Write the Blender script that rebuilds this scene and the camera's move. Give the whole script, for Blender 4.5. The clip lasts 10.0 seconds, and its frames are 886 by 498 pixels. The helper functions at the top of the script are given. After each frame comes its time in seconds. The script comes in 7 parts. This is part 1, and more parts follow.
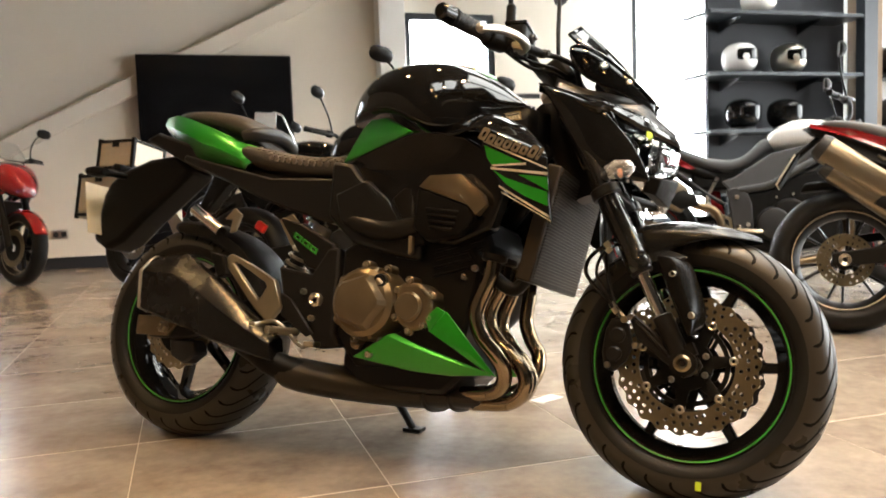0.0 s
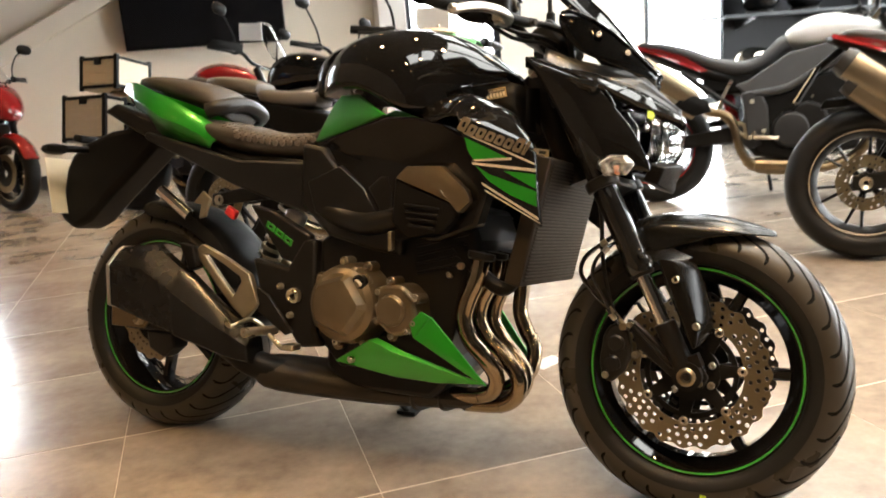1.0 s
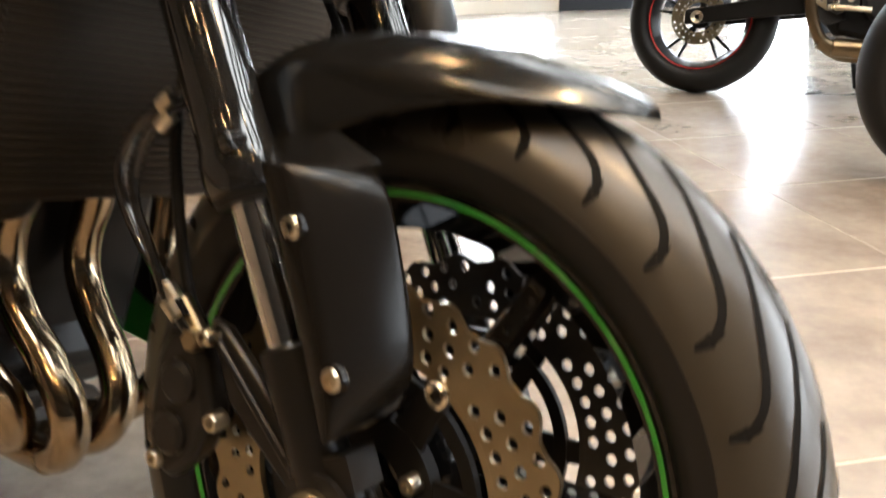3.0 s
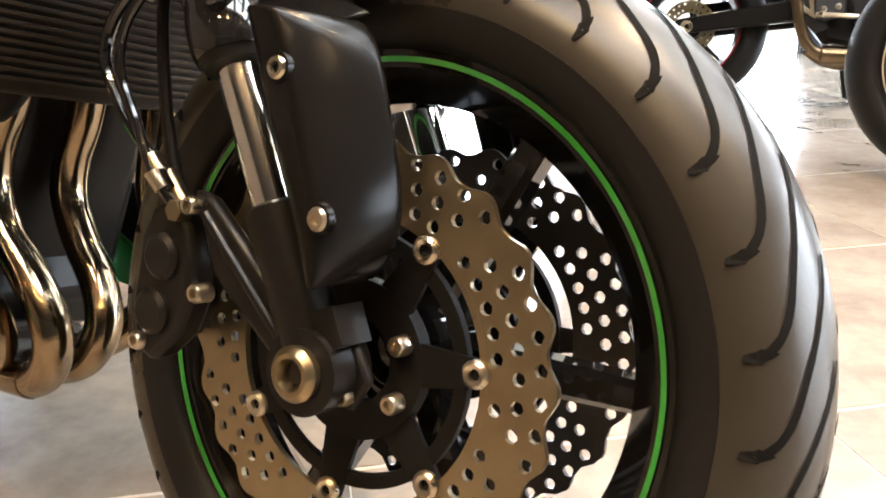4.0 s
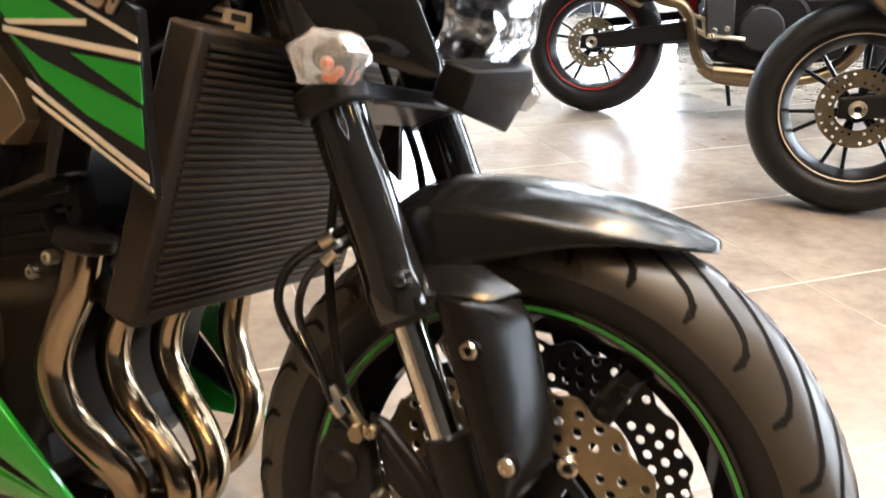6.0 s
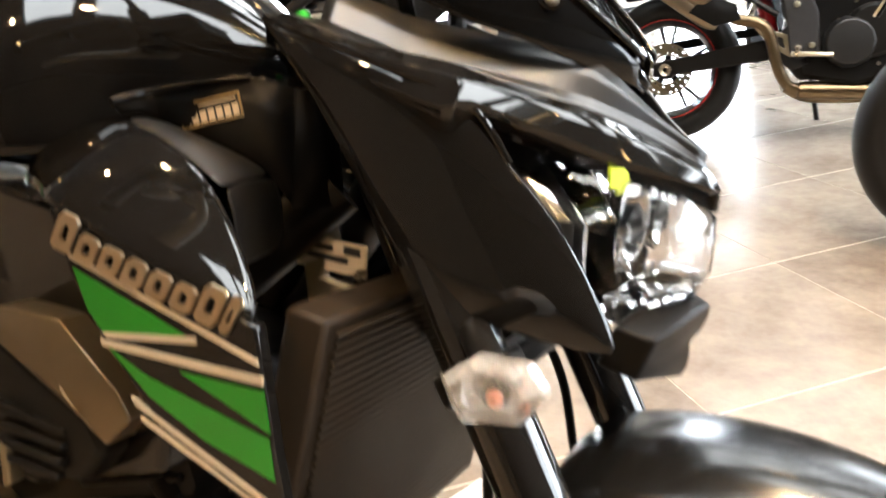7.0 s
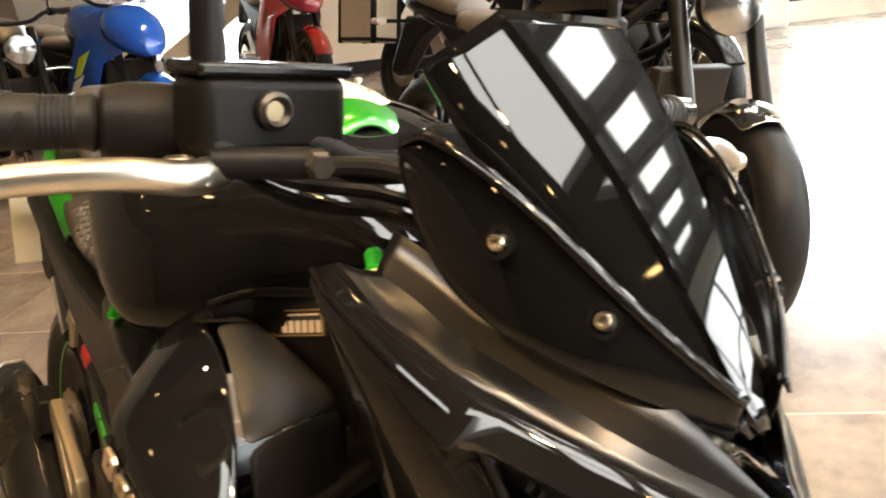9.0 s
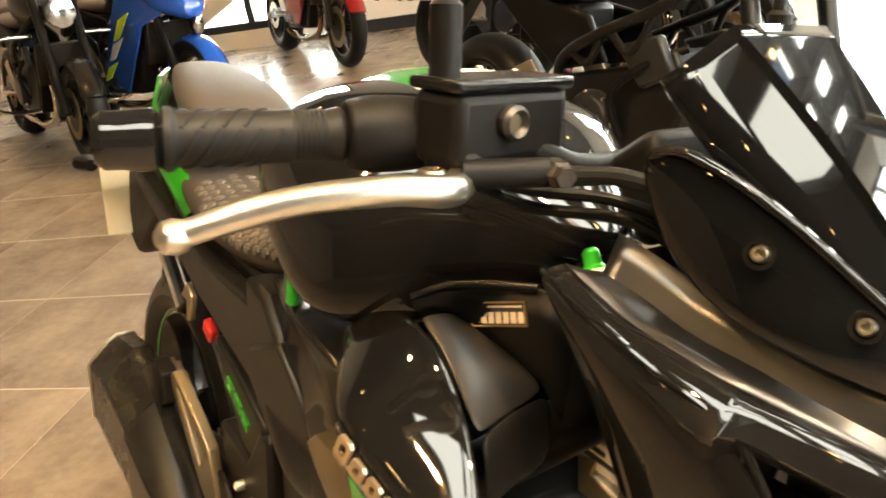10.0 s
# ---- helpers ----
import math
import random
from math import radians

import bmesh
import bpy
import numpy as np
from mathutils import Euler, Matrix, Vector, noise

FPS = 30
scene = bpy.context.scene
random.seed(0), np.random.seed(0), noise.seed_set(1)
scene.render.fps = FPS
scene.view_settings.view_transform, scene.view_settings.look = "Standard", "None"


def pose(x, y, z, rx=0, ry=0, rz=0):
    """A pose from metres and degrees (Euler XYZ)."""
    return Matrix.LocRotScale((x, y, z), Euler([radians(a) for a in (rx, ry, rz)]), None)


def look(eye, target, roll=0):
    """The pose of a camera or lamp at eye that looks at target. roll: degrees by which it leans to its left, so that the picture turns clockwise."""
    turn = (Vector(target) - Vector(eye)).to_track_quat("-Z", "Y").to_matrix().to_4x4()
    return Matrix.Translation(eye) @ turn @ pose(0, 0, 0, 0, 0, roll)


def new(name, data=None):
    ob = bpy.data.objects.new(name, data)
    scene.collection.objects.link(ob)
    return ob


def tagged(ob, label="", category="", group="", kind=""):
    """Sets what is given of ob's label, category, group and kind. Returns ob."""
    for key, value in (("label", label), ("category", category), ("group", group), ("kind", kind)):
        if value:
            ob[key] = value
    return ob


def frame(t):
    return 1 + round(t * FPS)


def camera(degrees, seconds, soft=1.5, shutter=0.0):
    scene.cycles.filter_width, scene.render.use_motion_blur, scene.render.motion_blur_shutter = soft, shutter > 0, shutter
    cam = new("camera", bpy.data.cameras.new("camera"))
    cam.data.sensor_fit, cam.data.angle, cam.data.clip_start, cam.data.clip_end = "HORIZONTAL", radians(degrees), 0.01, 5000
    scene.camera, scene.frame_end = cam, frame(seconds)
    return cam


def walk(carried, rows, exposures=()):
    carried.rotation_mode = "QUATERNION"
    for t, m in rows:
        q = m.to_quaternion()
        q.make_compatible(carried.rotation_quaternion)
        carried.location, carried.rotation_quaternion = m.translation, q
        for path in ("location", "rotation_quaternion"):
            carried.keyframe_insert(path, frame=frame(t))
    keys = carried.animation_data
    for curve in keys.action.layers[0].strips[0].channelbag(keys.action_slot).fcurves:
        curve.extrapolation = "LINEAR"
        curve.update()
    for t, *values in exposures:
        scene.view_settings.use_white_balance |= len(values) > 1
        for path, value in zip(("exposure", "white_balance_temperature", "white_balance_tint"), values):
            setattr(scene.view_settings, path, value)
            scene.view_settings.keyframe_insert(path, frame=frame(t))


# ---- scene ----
cam = camera(56.6, 10.0, soft=1.8, shutter=0.5)
PATH = [
    (0, (0.087, 0.073, 0.696), (0.024, 2.066, 0.535), -2.0),
    (0.5, (0.092, 0.148, 0.823), (0.04, 2.123, 0.509), -3.4),
    (1, (0.161, 0.281, 0.943), (0.051, 2.224, 0.478), -4.6),
    (1.5, (0.353, 0.499, 0.965), (0.024, 2.382, 0.377), -5.3),
    (2, (0.493, 0.79, 0.946), (0.147, 2.658, 0.321), -3.8),
    (2.2, (0.561, 0.93, 0.918), (0.222, 2.798, 0.288), -3.3),
    (2.5, (0.637, 1.144, 0.84), (0.311, 3.0, 0.171), -2.2),
    (3, (0.681, 1.351, 0.65), (0.363, 3.195, -0.056), -1.6),
    (3.2, (0.684, 1.36, 0.595), (0.35, 3.211, -0.086), -2.5),
    (4.3, (0.686, 1.292, 0.535), (0.393, 3.176, -0.069), -1.3),
    (4.5, (0.673, 1.269, 0.56), (0.39, 3.159, -0.031), -1.3),
    (5, (0.607, 1.183, 0.665), (0.391, 3.079, 0.066), -2.4),
    (5.2, (0.579, 1.156, 0.693), (0.418, 3.051, 0.073), -2.4),
    (6.3, (0.473, 1.289, 0.843), (0.483, 3.144, 0.095), -0.1),
    (6.5, (0.46, 1.332, 0.877), (0.441, 3.185, 0.126), -1.4),
    (7, (0.426, 1.411, 0.96), (0.264, 3.273, 0.249), -6.7),
    (7.5, (0.444, 1.513, 1.042), (0.117, 3.349, 0.321), -6.7),
    (8, (0.542, 1.596, 1.072), (-0.103, 3.352, 0.363), -6.3),
    (8.5, (0.63, 1.66, 1.105), (-0.323, 3.271, 0.399), -7.4),
    (9, (0.615, 1.645, 1.113), (-0.412, 3.202, 0.394), -9.0),
    (9.5, (0.55, 1.601, 1.145), (-0.485, 3.127, 0.369), -9.5),
    (10, (0.507, 1.559, 1.179), (-0.544, 3.052, 0.362), -10.2),
]
walk(cam, [(t, look(eye, target, roll)) for t, eye, target, roll in PATH],
     [(0, -0.24, 6300, 7), (1.0, -0.14, 6300, 7), (1.5, -0.2, 6250, 7), (2.0, -0.16, 5950, 7), (2.5, -0.32, 5700, 7), (3.0, -0.28, 5950, 7), (4.5, 0.48, 5700, 7), (5.0, 0.52, 5700, 7),
      (6.5, -0.06, 5600, 7), (7.5, 0.22, 6250, 7), (8.0, 0.12, 6200, 7), (8.5, -0.14, 6200, 7), (9.0, -0.04, 6500, 7), (9.5, 0.12, 6950, 5), (10, 0.42, 6950, 3)])

# ---- world and light ----
ROOM = radians(18.85)          # the tiles and walls run at this angle


def rm(u, v, z=0.0):
    """Place in the room's own axes (u along the back wall, v towards it)."""
    return Vector((u * math.cos(ROOM) - v * math.sin(ROOM), u * math.sin(ROOM) + v * math.cos(ROOM), z))


def room_pose(u, v, z=0.0, turn=0.0):
    return Matrix.Translation(rm(u, v, z)) @ Matrix.Rotation(ROOM + radians(turn), 4, "Z")


BACK, LEFT, RIGHT, FRONT, HEIGHT = 8.6, -4.6, 9.0, -5.0, 3.4
world = bpy.data.worlds.new("world")
scene.world = world
world.use_nodes = True
wn = world.node_tree.nodes
sky = wn.new("ShaderNodeTexSky")
sky.sky_type, sky.sun_disc, sky.sun_elevation, sky.sun_rotation = "NISHITA", False, radians(38), radians(60)
wn["Background"].inputs["Strength"].default_value = 0.15
world.node_tree.links.new(sky.outputs[0], wn["Background"].inputs["Color"])


def area_lamp(name, m, sx, sy, power, colour):
    d = bpy.data.lights.new(name, "AREA")
    d.shape, d.size, d.size_y, d.energy, d.color = "RECTANGLE", sx, sy, power, colour
    ob = new(name, d)
    ob.matrix_world = m
    return ob


# daylight in the glazing of the back wall, and in the shop front behind and to the side
DAY = (1.0, 0.965, 0.90)
NORTH = (0.93, 0.97, 1.0)
area_lamp("window_light", room_pose(6.85, BACK + 0.12, 1.6) @ pose(0, 0, 0, -90, 0, 0), 3.4, 2.8, 280, NORTH)
area_lamp("window_light", room_pose(RIGHT + 0.12, 2.0, 1.6) @ pose(0, 0, 0, 90, 0, 90), 8.0, 2.6, 90, NORTH)
area_lamp("window_light", room_pose(2.90, BACK + 0.12, 1.32) @ pose(0, 0, 0, -90, 0, 0), 0.95, 2.2, 150, NORTH)
area_lamp("window_light", room_pose(-2.6, BACK + 0.12, 1.35) @ pose(0, 0, 0, -90, 0, 0), 1.5, 2.3, 80, NORTH)
# daylight in the two rows of rooflights
ROOFLIGHTS_U = [(0.15, 1.0), (1.2, 2.05), (2.25, 3.1), (3.3, 4.15), (4.35, 5.2), (5.4, 6.25), (6.45, 7.3), (7.5, 8.35)]
ROOFLIGHTS_V = [(0.2, 1.33), (1.47, 2.6), (3.4, 4.43), (4.57, 5.6), (6.0, 7.03), (7.17, 8.2)]
area_lamp("rooflight_light", room_pose(3.75, 1.4, HEIGHT + 0.30), 7.4, 2.6, 360, DAY)
area_lamp("rooflight_light", room_pose(4.8, 4.5, HEIGHT + 0.30), 5.3, 2.4, 200, DAY)

# ---- materials ----


def material(name, colour, rough=0.5, metal=0.0, coat=0.0, vary=0.12, scale=30.0, bump=0.0, bump_scale=200.0, spec=0.5,
             transmission=0.0, emit=0.0, alpha=1.0, rough_vary=0.08, ior=1.45):
    m = bpy.data.materials.new(name)
    m.use_nodes = True
    nt = m.node_tree
    b = nt.nodes["Principled BSDF"]
    co = nt.nodes.new("ShaderNodeTexCoord")
    no = nt.nodes.new("ShaderNodeTexNoise")
    no.inputs["Scale"].default_value, no.inputs["Detail"].default_value = scale, 6.0
    nt.links.new(co.outputs["Object"], no.inputs["Vector"])
    ramp = nt.nodes.new("ShaderNodeMapRange")
    ramp.inputs["To Min"].default_value, ramp.inputs["To Max"].default_value = 1 - vary, 1 + vary
    nt.links.new(no.outputs["Fac"], ramp.inputs["Value"])
    mul = nt.nodes.new("ShaderNodeVectorMath")
    mul.operation = "SCALE"
    mul.inputs[0].default_value = colour[:3]
    nt.links.new(ramp.outputs[0], mul.inputs["Scale"])
    nt.links.new(mul.outputs[0], b.inputs["Base Color"])
    r2 = nt.nodes.new("ShaderNodeMapRange")
    r2.inputs["To Min"].default_value, r2.inputs["To Max"].default_value = max(0.02, rough - rough_vary * rough * 2), min(1.0, rough + rough_vary * rough * 2)
    nt.links.new(no.outputs["Fac"], r2.inputs["Value"])
    nt.links.new(r2.outputs[0], b.inputs["Roughness"])
    b.inputs["Metallic"].default_value = metal
    b.inputs["Coat Weight"].default_value = coat
    b.inputs["Coat Roughness"].default_value = 0.03
    b.inputs["Specular IOR Level"].default_value = spec
    b.inputs["IOR"].default_value = ior
    b.inputs["Transmission Weight"].default_value = transmission
    if emit:
        b.inputs["Emission Color"].default_value = (*colour[:3], 1)
        b.inputs["Emission Strength"].default_value = emit
    if bump:
        n2 = nt.nodes.new("ShaderNodeTexNoise")
        n2.inputs["Scale"].default_value, n2.inputs["Detail"].default_value = bump_scale, 4.0
        nt.links.new(co.outputs["Object"], n2.inputs["Vector"])
        bp = nt.nodes.new("ShaderNodeBump")
        bp.inputs["Strength"].default_value, bp.inputs["Distance"].default_value = bump, 0.002
        nt.links.new(n2.outputs["Fac"], bp.inputs["Height"])
        nt.links.new(bp.outputs[0], b.inputs["Normal"])
    return m


GLOSS = material("black_gloss_paint", (0.006, 0.0056, 0.0052), 0.05, vary=0.1, spec=0.55)
RAMPM = material("satin_black_plastic", (0.012, 0.0115, 0.011), 0.36, vary=0.1, rough_vary=0.03, spec=0.5)
LEDGE = material("brushed_satin_black_paint", (0.0060, 0.0055, 0.005), 0.30, vary=0.1, rough_vary=0.03, spec=0.75)
SIDEP = material("brown_black_side_plastic", (0.0058, 0.0052, 0.0046), 0.34, vary=0.2, bump=0.12, bump_scale=900, spec=0.42, rough_vary=0.1)
FORKM = material("black_anodised_tube", (0.008, 0.0075, 0.007), 0.10, coat=0.6, vary=0.1)
HANGER = material("pale_gold_cast_metal", (0.36, 0.30, 0.20), 0.36, metal=0.9, vary=0.1)
SATIN = material("satin_black_paint", (0.005, 0.0048, 0.0045), 0.21, vary=0.1, rough_vary=0.04, spec=0.42)
SILENCER = material("brown_black_silencer_coating", (0.0060, 0.0053, 0.0046), 0.27, vary=0.2, bump=0.06, bump_scale=700, spec=0.35)
KNEEM = material("black_knee_plastic", (0.006, 0.0055, 0.005), 0.17, vary=0.1, spec=0.32)
MATTE = material("black_plastic", (0.0064, 0.0059, 0.0054), 0.42, vary=0.25, bump=0.15, bump_scale=900, spec=0.13, rough_vary=0.1)
FRAMEB = material("black_frame_paint", (0.0092, 0.0082, 0.0072), 0.32, vary=0.2, bump=0.05, bump_scale=300, spec=0.22)
GUARDM = material("guard_plastic", (0.0062, 0.0055, 0.0048), 0.19, vary=0.15, bump=0.03, bump_scale=800, spec=0.2)
GREEN = material("green_metallic_paint", (0.020, 0.26, 0.011), 0.30, metal=0.45, coat=1.0, vary=0.05, scale=900, rough_vary=0.0)
LIME = material("lime_stripe", (0.035, 0.24, 0.025), 0.3, coat=0.5)
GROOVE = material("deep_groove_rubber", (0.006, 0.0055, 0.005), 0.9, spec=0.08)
GRIPM = material("grip_rubber", (0.0075, 0.0068, 0.006), 0.5, vary=0.2, bump=0.1, spec=0.25)
RUBBER = material("tyre_rubber", (0.032, 0.0275, 0.0205), 0.30, vary=0.35, scale=9, bump=0.04, bump_scale=350, spec=0.4, rough_vary=0.2)
DARKRUB = material("dark_tyre_rubber", (0.010, 0.0095, 0.009), 0.45, vary=0.25, scale=9, bump=0.04, bump_scale=350, spec=0.25)
SEATGREY = material("grey_seat_vinyl", (0.055, 0.055, 0.056), 0.55, vary=0.15, bump=0.1, bump_scale=500)
CASTGREY = material("dark_cast_frame_paint", (0.030, 0.029, 0.029), 0.40, vary=0.15, bump=0.05, bump_scale=400)
CHROME = material("chrome", (0.78, 0.74, 0.68), 0.13, metal=1.0, vary=0.05)
PIPE = material("heat_tinted_steel", (0.30, 0.235, 0.155), 0.15, metal=1.0, vary=0.22, scale=16)
PIPEDK = material("sooty_collector_steel", (0.022, 0.017, 0.012), 0.45, metal=0.3, vary=0.4, scale=20, bump=0.2)
BRONZE = material("bronze_cover_paint", (0.19, 0.145, 0.088), 0.33, metal=0.8, vary=0.15, bump=0.08, bump_scale=600)
DISCM = material("brake_disc_steel", (0.31, 0.25, 0.155), 0.33, metal=1.0, vary=0.2, scale=60)
# disc steel with the far side's shade in its colour; also the sight-glass ring
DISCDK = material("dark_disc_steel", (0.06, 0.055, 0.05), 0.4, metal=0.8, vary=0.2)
BOLT = material("bolt_steel", (0.55, 0.49, 0.38), 0.28, metal=1.0, vary=0.1)
ALU = material("bare_aluminium", (0.62, 0.58, 0.50), 0.3, metal=1.0, vary=0.08)
GOLDF = material("gold_bracket_metal", (0.42, 0.31, 0.16), 0.35, metal=0.9, vary=0.12)
PILLION = material("brown_pillion_vinyl", (0.058, 0.047, 0.036), 0.5, vary=0.2, bump=0.3, bump_scale=700)
ROLLM = material("smooth_black_vinyl", (0.012, 0.0105, 0.009), 0.38, vary=0.15, bump=0.05, bump_scale=500)
SEATM = material("seat_vinyl", (0.036, 0.029, 0.022), 0.5, vary=0.2, bump=0.3, bump_scale=700)
SCALEM = material("raised_seat_scale", (0.090, 0.073, 0.056), 0.42, vary=0.15)
LUGG = material("weathered_luggage_aluminium", (0.42, 0.36, 0.27), 0.5, metal=0.25, vary=0.1, bump=0.05)
LENSI = material("moulded_clear_lens", (0.93, 0.91, 0.88), 0.07, transmission=0.8, vary=0.05, coat=0.6)
CANM = material("brushed_titanium", (0.27, 0.215, 0.145), 0.36, metal=1.0, vary=0.12, scale=20)
LENS = material("clear_lens", (0.95, 0.95, 0.95), 0.03, transmission=1.0, vary=0.0, rough_vary=0.0)
REFLECT = material("headlight_reflector", (0.50, 0.50, 0.49), 0.14, metal=1.0, vary=0.05)
AMBER = material("amber_bulb", (0.6, 0.13, 0.03), 0.3)
YELLOW = material("yellow_sticker", (0.55, 0.75, 0.04), 0.45)
LIMEPL = material("green_anodised_cap", (0.05, 0.6, 0.05), 0.25, metal=0.4)
PALE = material("pale_label", (0.55, 0.47, 0.36), 0.5, vary=0.1)
LETTER = material("brushed_silver_lettering", (0.50, 0.40, 0.27), 0.3, metal=0.9, vary=0.15, scale=120)
BEIGE = material("champagne_pinstripe", (0.45, 0.38, 0.28), 0.35, vary=0.05)
SMOKE = material("smoked_screen", (0.003, 0.003, 0.003), 0.04, vary=0.05, spec=0.52)
RADI = material("radiator_core", (0.022, 0.016, 0.0105), 0.5, metal=0.1, vary=0.25, scale=30, spec=0.25)
FINM = material("radiator_fin_metal", (0.045, 0.034, 0.022), 0.45, metal=0.5, vary=0.2, scale=40)
PLATE = material("number_plate_sheet", (0.60, 0.55, 0.40), 0.4, vary=0.06)
INK = material("dark_print", (0.02, 0.02, 0.02), 0.5)
TAILL = material("tail_lens", (0.6, 0.55, 0.52), 0.15, coat=0.5)
REDP = material("red_gloss_paint", (0.22, 0.010, 0.013), 0.15, coat=1.0, vary=0.08)
REDLINE = material("red_pinstripe", (0.5, 0.02, 0.02), 0.3)
BLUEP = material("blue_gloss_paint", (0.015, 0.09, 0.45), 0.15, coat=1.0, vary=0.08)
WHITEP = material("white_gloss_paint", (0.75, 0.74, 0.72), 0.2, coat=0.8, vary=0.04)
GREYP = material("grey_metal_paint", (0.035, 0.034, 0.033), 0.34, metal=0.5, vary=0.1)
GOLDP = material("champagne_gold_paint", (0.32, 0.25, 0.15), 0.3, metal=0.4, coat=0.6)
CLEAR = material("clear_plastic_screen", (0.9, 0.92, 0.93), 0.05, transmission=1.0, vary=0.0, rough_vary=0.0, ior=1.2)
DULLGOLD = material("heat_browned_titanium", (0.20, 0.145, 0.085), 0.32, metal=1.0, vary=0.2, scale=20)
TANSEAT = material("tan_grey_seat", (0.13, 0.11, 0.09), 0.55, vary=0.12, bump=0.2)
WALLM = material("cream_wall_paint", (0.72, 0.66, 0.56), 0.75, vary=0.04, scale=3, bump=0.1, bump_scale=120)
WHITEW = material("white_wall_paint", (0.78, 0.77, 0.74), 0.7, vary=0.03, scale=3)
DARKW = material("charcoal_wall_paint", (0.014, 0.015, 0.019), 0.6, vary=0.15, scale=4)
FRAMEW = material("anthracite_window_frame", (0.018, 0.022, 0.027), 0.4, vary=0.08)
GLASS = material("window_glass", (0.97, 0.98, 0.98), 0.02, transmission=1.0, vary=0.0, rough_vary=0.0, ior=1.1)
SCREENB = material("black_screen", (0.005, 0.005, 0.006), 0.12, vary=0.05)
CEILM = material("dark_painted_ceiling", (0.035, 0.034, 0.033), 0.8, vary=0.04, scale=3)
SKYM = material("overcast_sky_above", (1.0, 0.98, 0.94), 0.9, vary=0.0, emit=9.0)
OUT = material("bright_overcast_outside", (1.0, 1.0, 1.0), 0.9, vary=0.0, emit=14.0)
LAMPG = material("warm_lamp_glow", (1.0, 0.60, 0.22), 0.5, vary=0.0, emit=60.0)
TANW = material("tan_brown_wall_paint", (0.17, 0.115, 0.07), 0.7, vary=0.08, scale=2, bump=0.08, bump_scale=120)
BROWNW = material("dark_brown_wall_paint", (0.035, 0.027, 0.02), 0.7, vary=0.1, scale=2)
GROUT = material("pale_grout", (0.40, 0.345, 0.28), 0.7, vary=0.15, scale=40)


def tile_material():
    m = material("stone_look_tile", (0.17, 0.15, 0.13), 0.3, vary=0.0)
    nt = m.node_tree
    b = nt.nodes["Principled BSDF"]
    co = nt.nodes.new("ShaderNodeNewGeometry")
    info = nt.nodes.new("ShaderNodeObjectInfo")
    shift = nt.nodes.new("ShaderNodeVectorMath")
    shift.operation = "SCALE"
    shift.inputs[0].default_value = (9, 7, 5)
    nt.links.new(info.outputs["Random"], shift.inputs["Scale"])
    add = nt.nodes.new("ShaderNodeVectorMath")
    nt.links.new(co.outputs["Position"], add.inputs[0])
    nt.links.new(shift.outputs[0], add.inputs[1])
    big, small = nt.nodes.new("ShaderNodeTexNoise"), nt.nodes.new("ShaderNodeTexNoise")
    for n, sc, de in ((big, 3.2, 8.0), (small, 26.0, 6.0)):
        n.inputs["Scale"].default_value, n.inputs["Detail"].default_value = sc, de
        n.inputs["Roughness"].default_value = 0.62
        nt.links.new(add.outputs[0], n.inputs["Vector"])
    mix = nt.nodes.new("ShaderNodeMath")
    mix.operation = "MULTIPLY_ADD"
    mix.inputs[1].default_value = 0.35
    nt.links.new(small.outputs["Fac"], mix.inputs[0])
    nt.links.new(big.outputs["Fac"], mix.inputs[2])
    ramp = nt.nodes.new("ShaderNodeValToRGB")
    ramp.color_ramp.elements[0].position, ramp.color_ramp.elements[0].color = 0.42, (0.115, 0.094, 0.074, 1)
    ramp.color_ramp.elements[1].position, ramp.color_ramp.elements[1].color = 0.92, (0.30, 0.256, 0.208, 1)
    nt.links.new(mix.outputs[0], ramp.inputs[0])
    nt.links.new(ramp.outputs[0], b.inputs["Base Color"])
    rr = nt.nodes.new("ShaderNodeMapRange")
    rr.inputs["To Min"].default_value, rr.inputs["To Max"].default_value = 0.19, 0.27
    nt.links.new(mix.outputs[0], rr.inputs["Value"])
    nt.links.new(rr.outputs[0], b.inputs["Roughness"])
    return m


TILE = tile_material()

# ---- building helpers ----


def thing(name, label, category, group="", kind="", m=None):
    ob = new(name)
    ob.empty_display_size = 0.1
    if m is not None:
        ob.matrix_world = m
    return tagged(ob, label, category, group, kind)


def to_mesh(bm, name, smooth=None):
    bmesh.ops.recalc_face_normals(bm, faces=bm.faces)
    me = bpy.data.meshes.new(name)
    bm.to_mesh(me)
    bm.free()
    if smooth is not None:
        me.shade_smooth()
        me.set_sharp_from_angle(angle=radians(smooth))
    return me


def part(name, bm, mat, parent, label="", smooth=35, bevel=0.0, sub=0, solid=0.0, segs=2):
    ob = new(name, to_mesh(bm, name, smooth) if isinstance(bm, bmesh.types.BMesh) else bm)
    ob.data.materials.append(mat) if not ob.data.materials else None
    ob.parent = parent
    if solid:
        md = ob.modifiers.new("solid", "SOLIDIFY")
        md.thickness, md.offset = solid, 0
    if bevel:
        md = ob.modifiers.new("bevel", "BEVEL")
        md.width, md.segments, md.limit_method, md.angle_limit = bevel, segs, "ANGLE", radians(40)
    if sub:
        md = ob.modifiers.new("sub", "SUBSURF")
        md.levels = md.render_levels = sub
        md.boundary_smooth = "PRESERVE_CORNERS"
    if label:
        tagged(ob, label)
    return ob


def bm_box(sx, sy, sz, m=Matrix()):
    bm = bmesh.new()
    bmesh.ops.create_cube(bm, size=1.0, matrix=m @ Matrix.Diagonal((sx, sy, sz, 1)))
    return bm


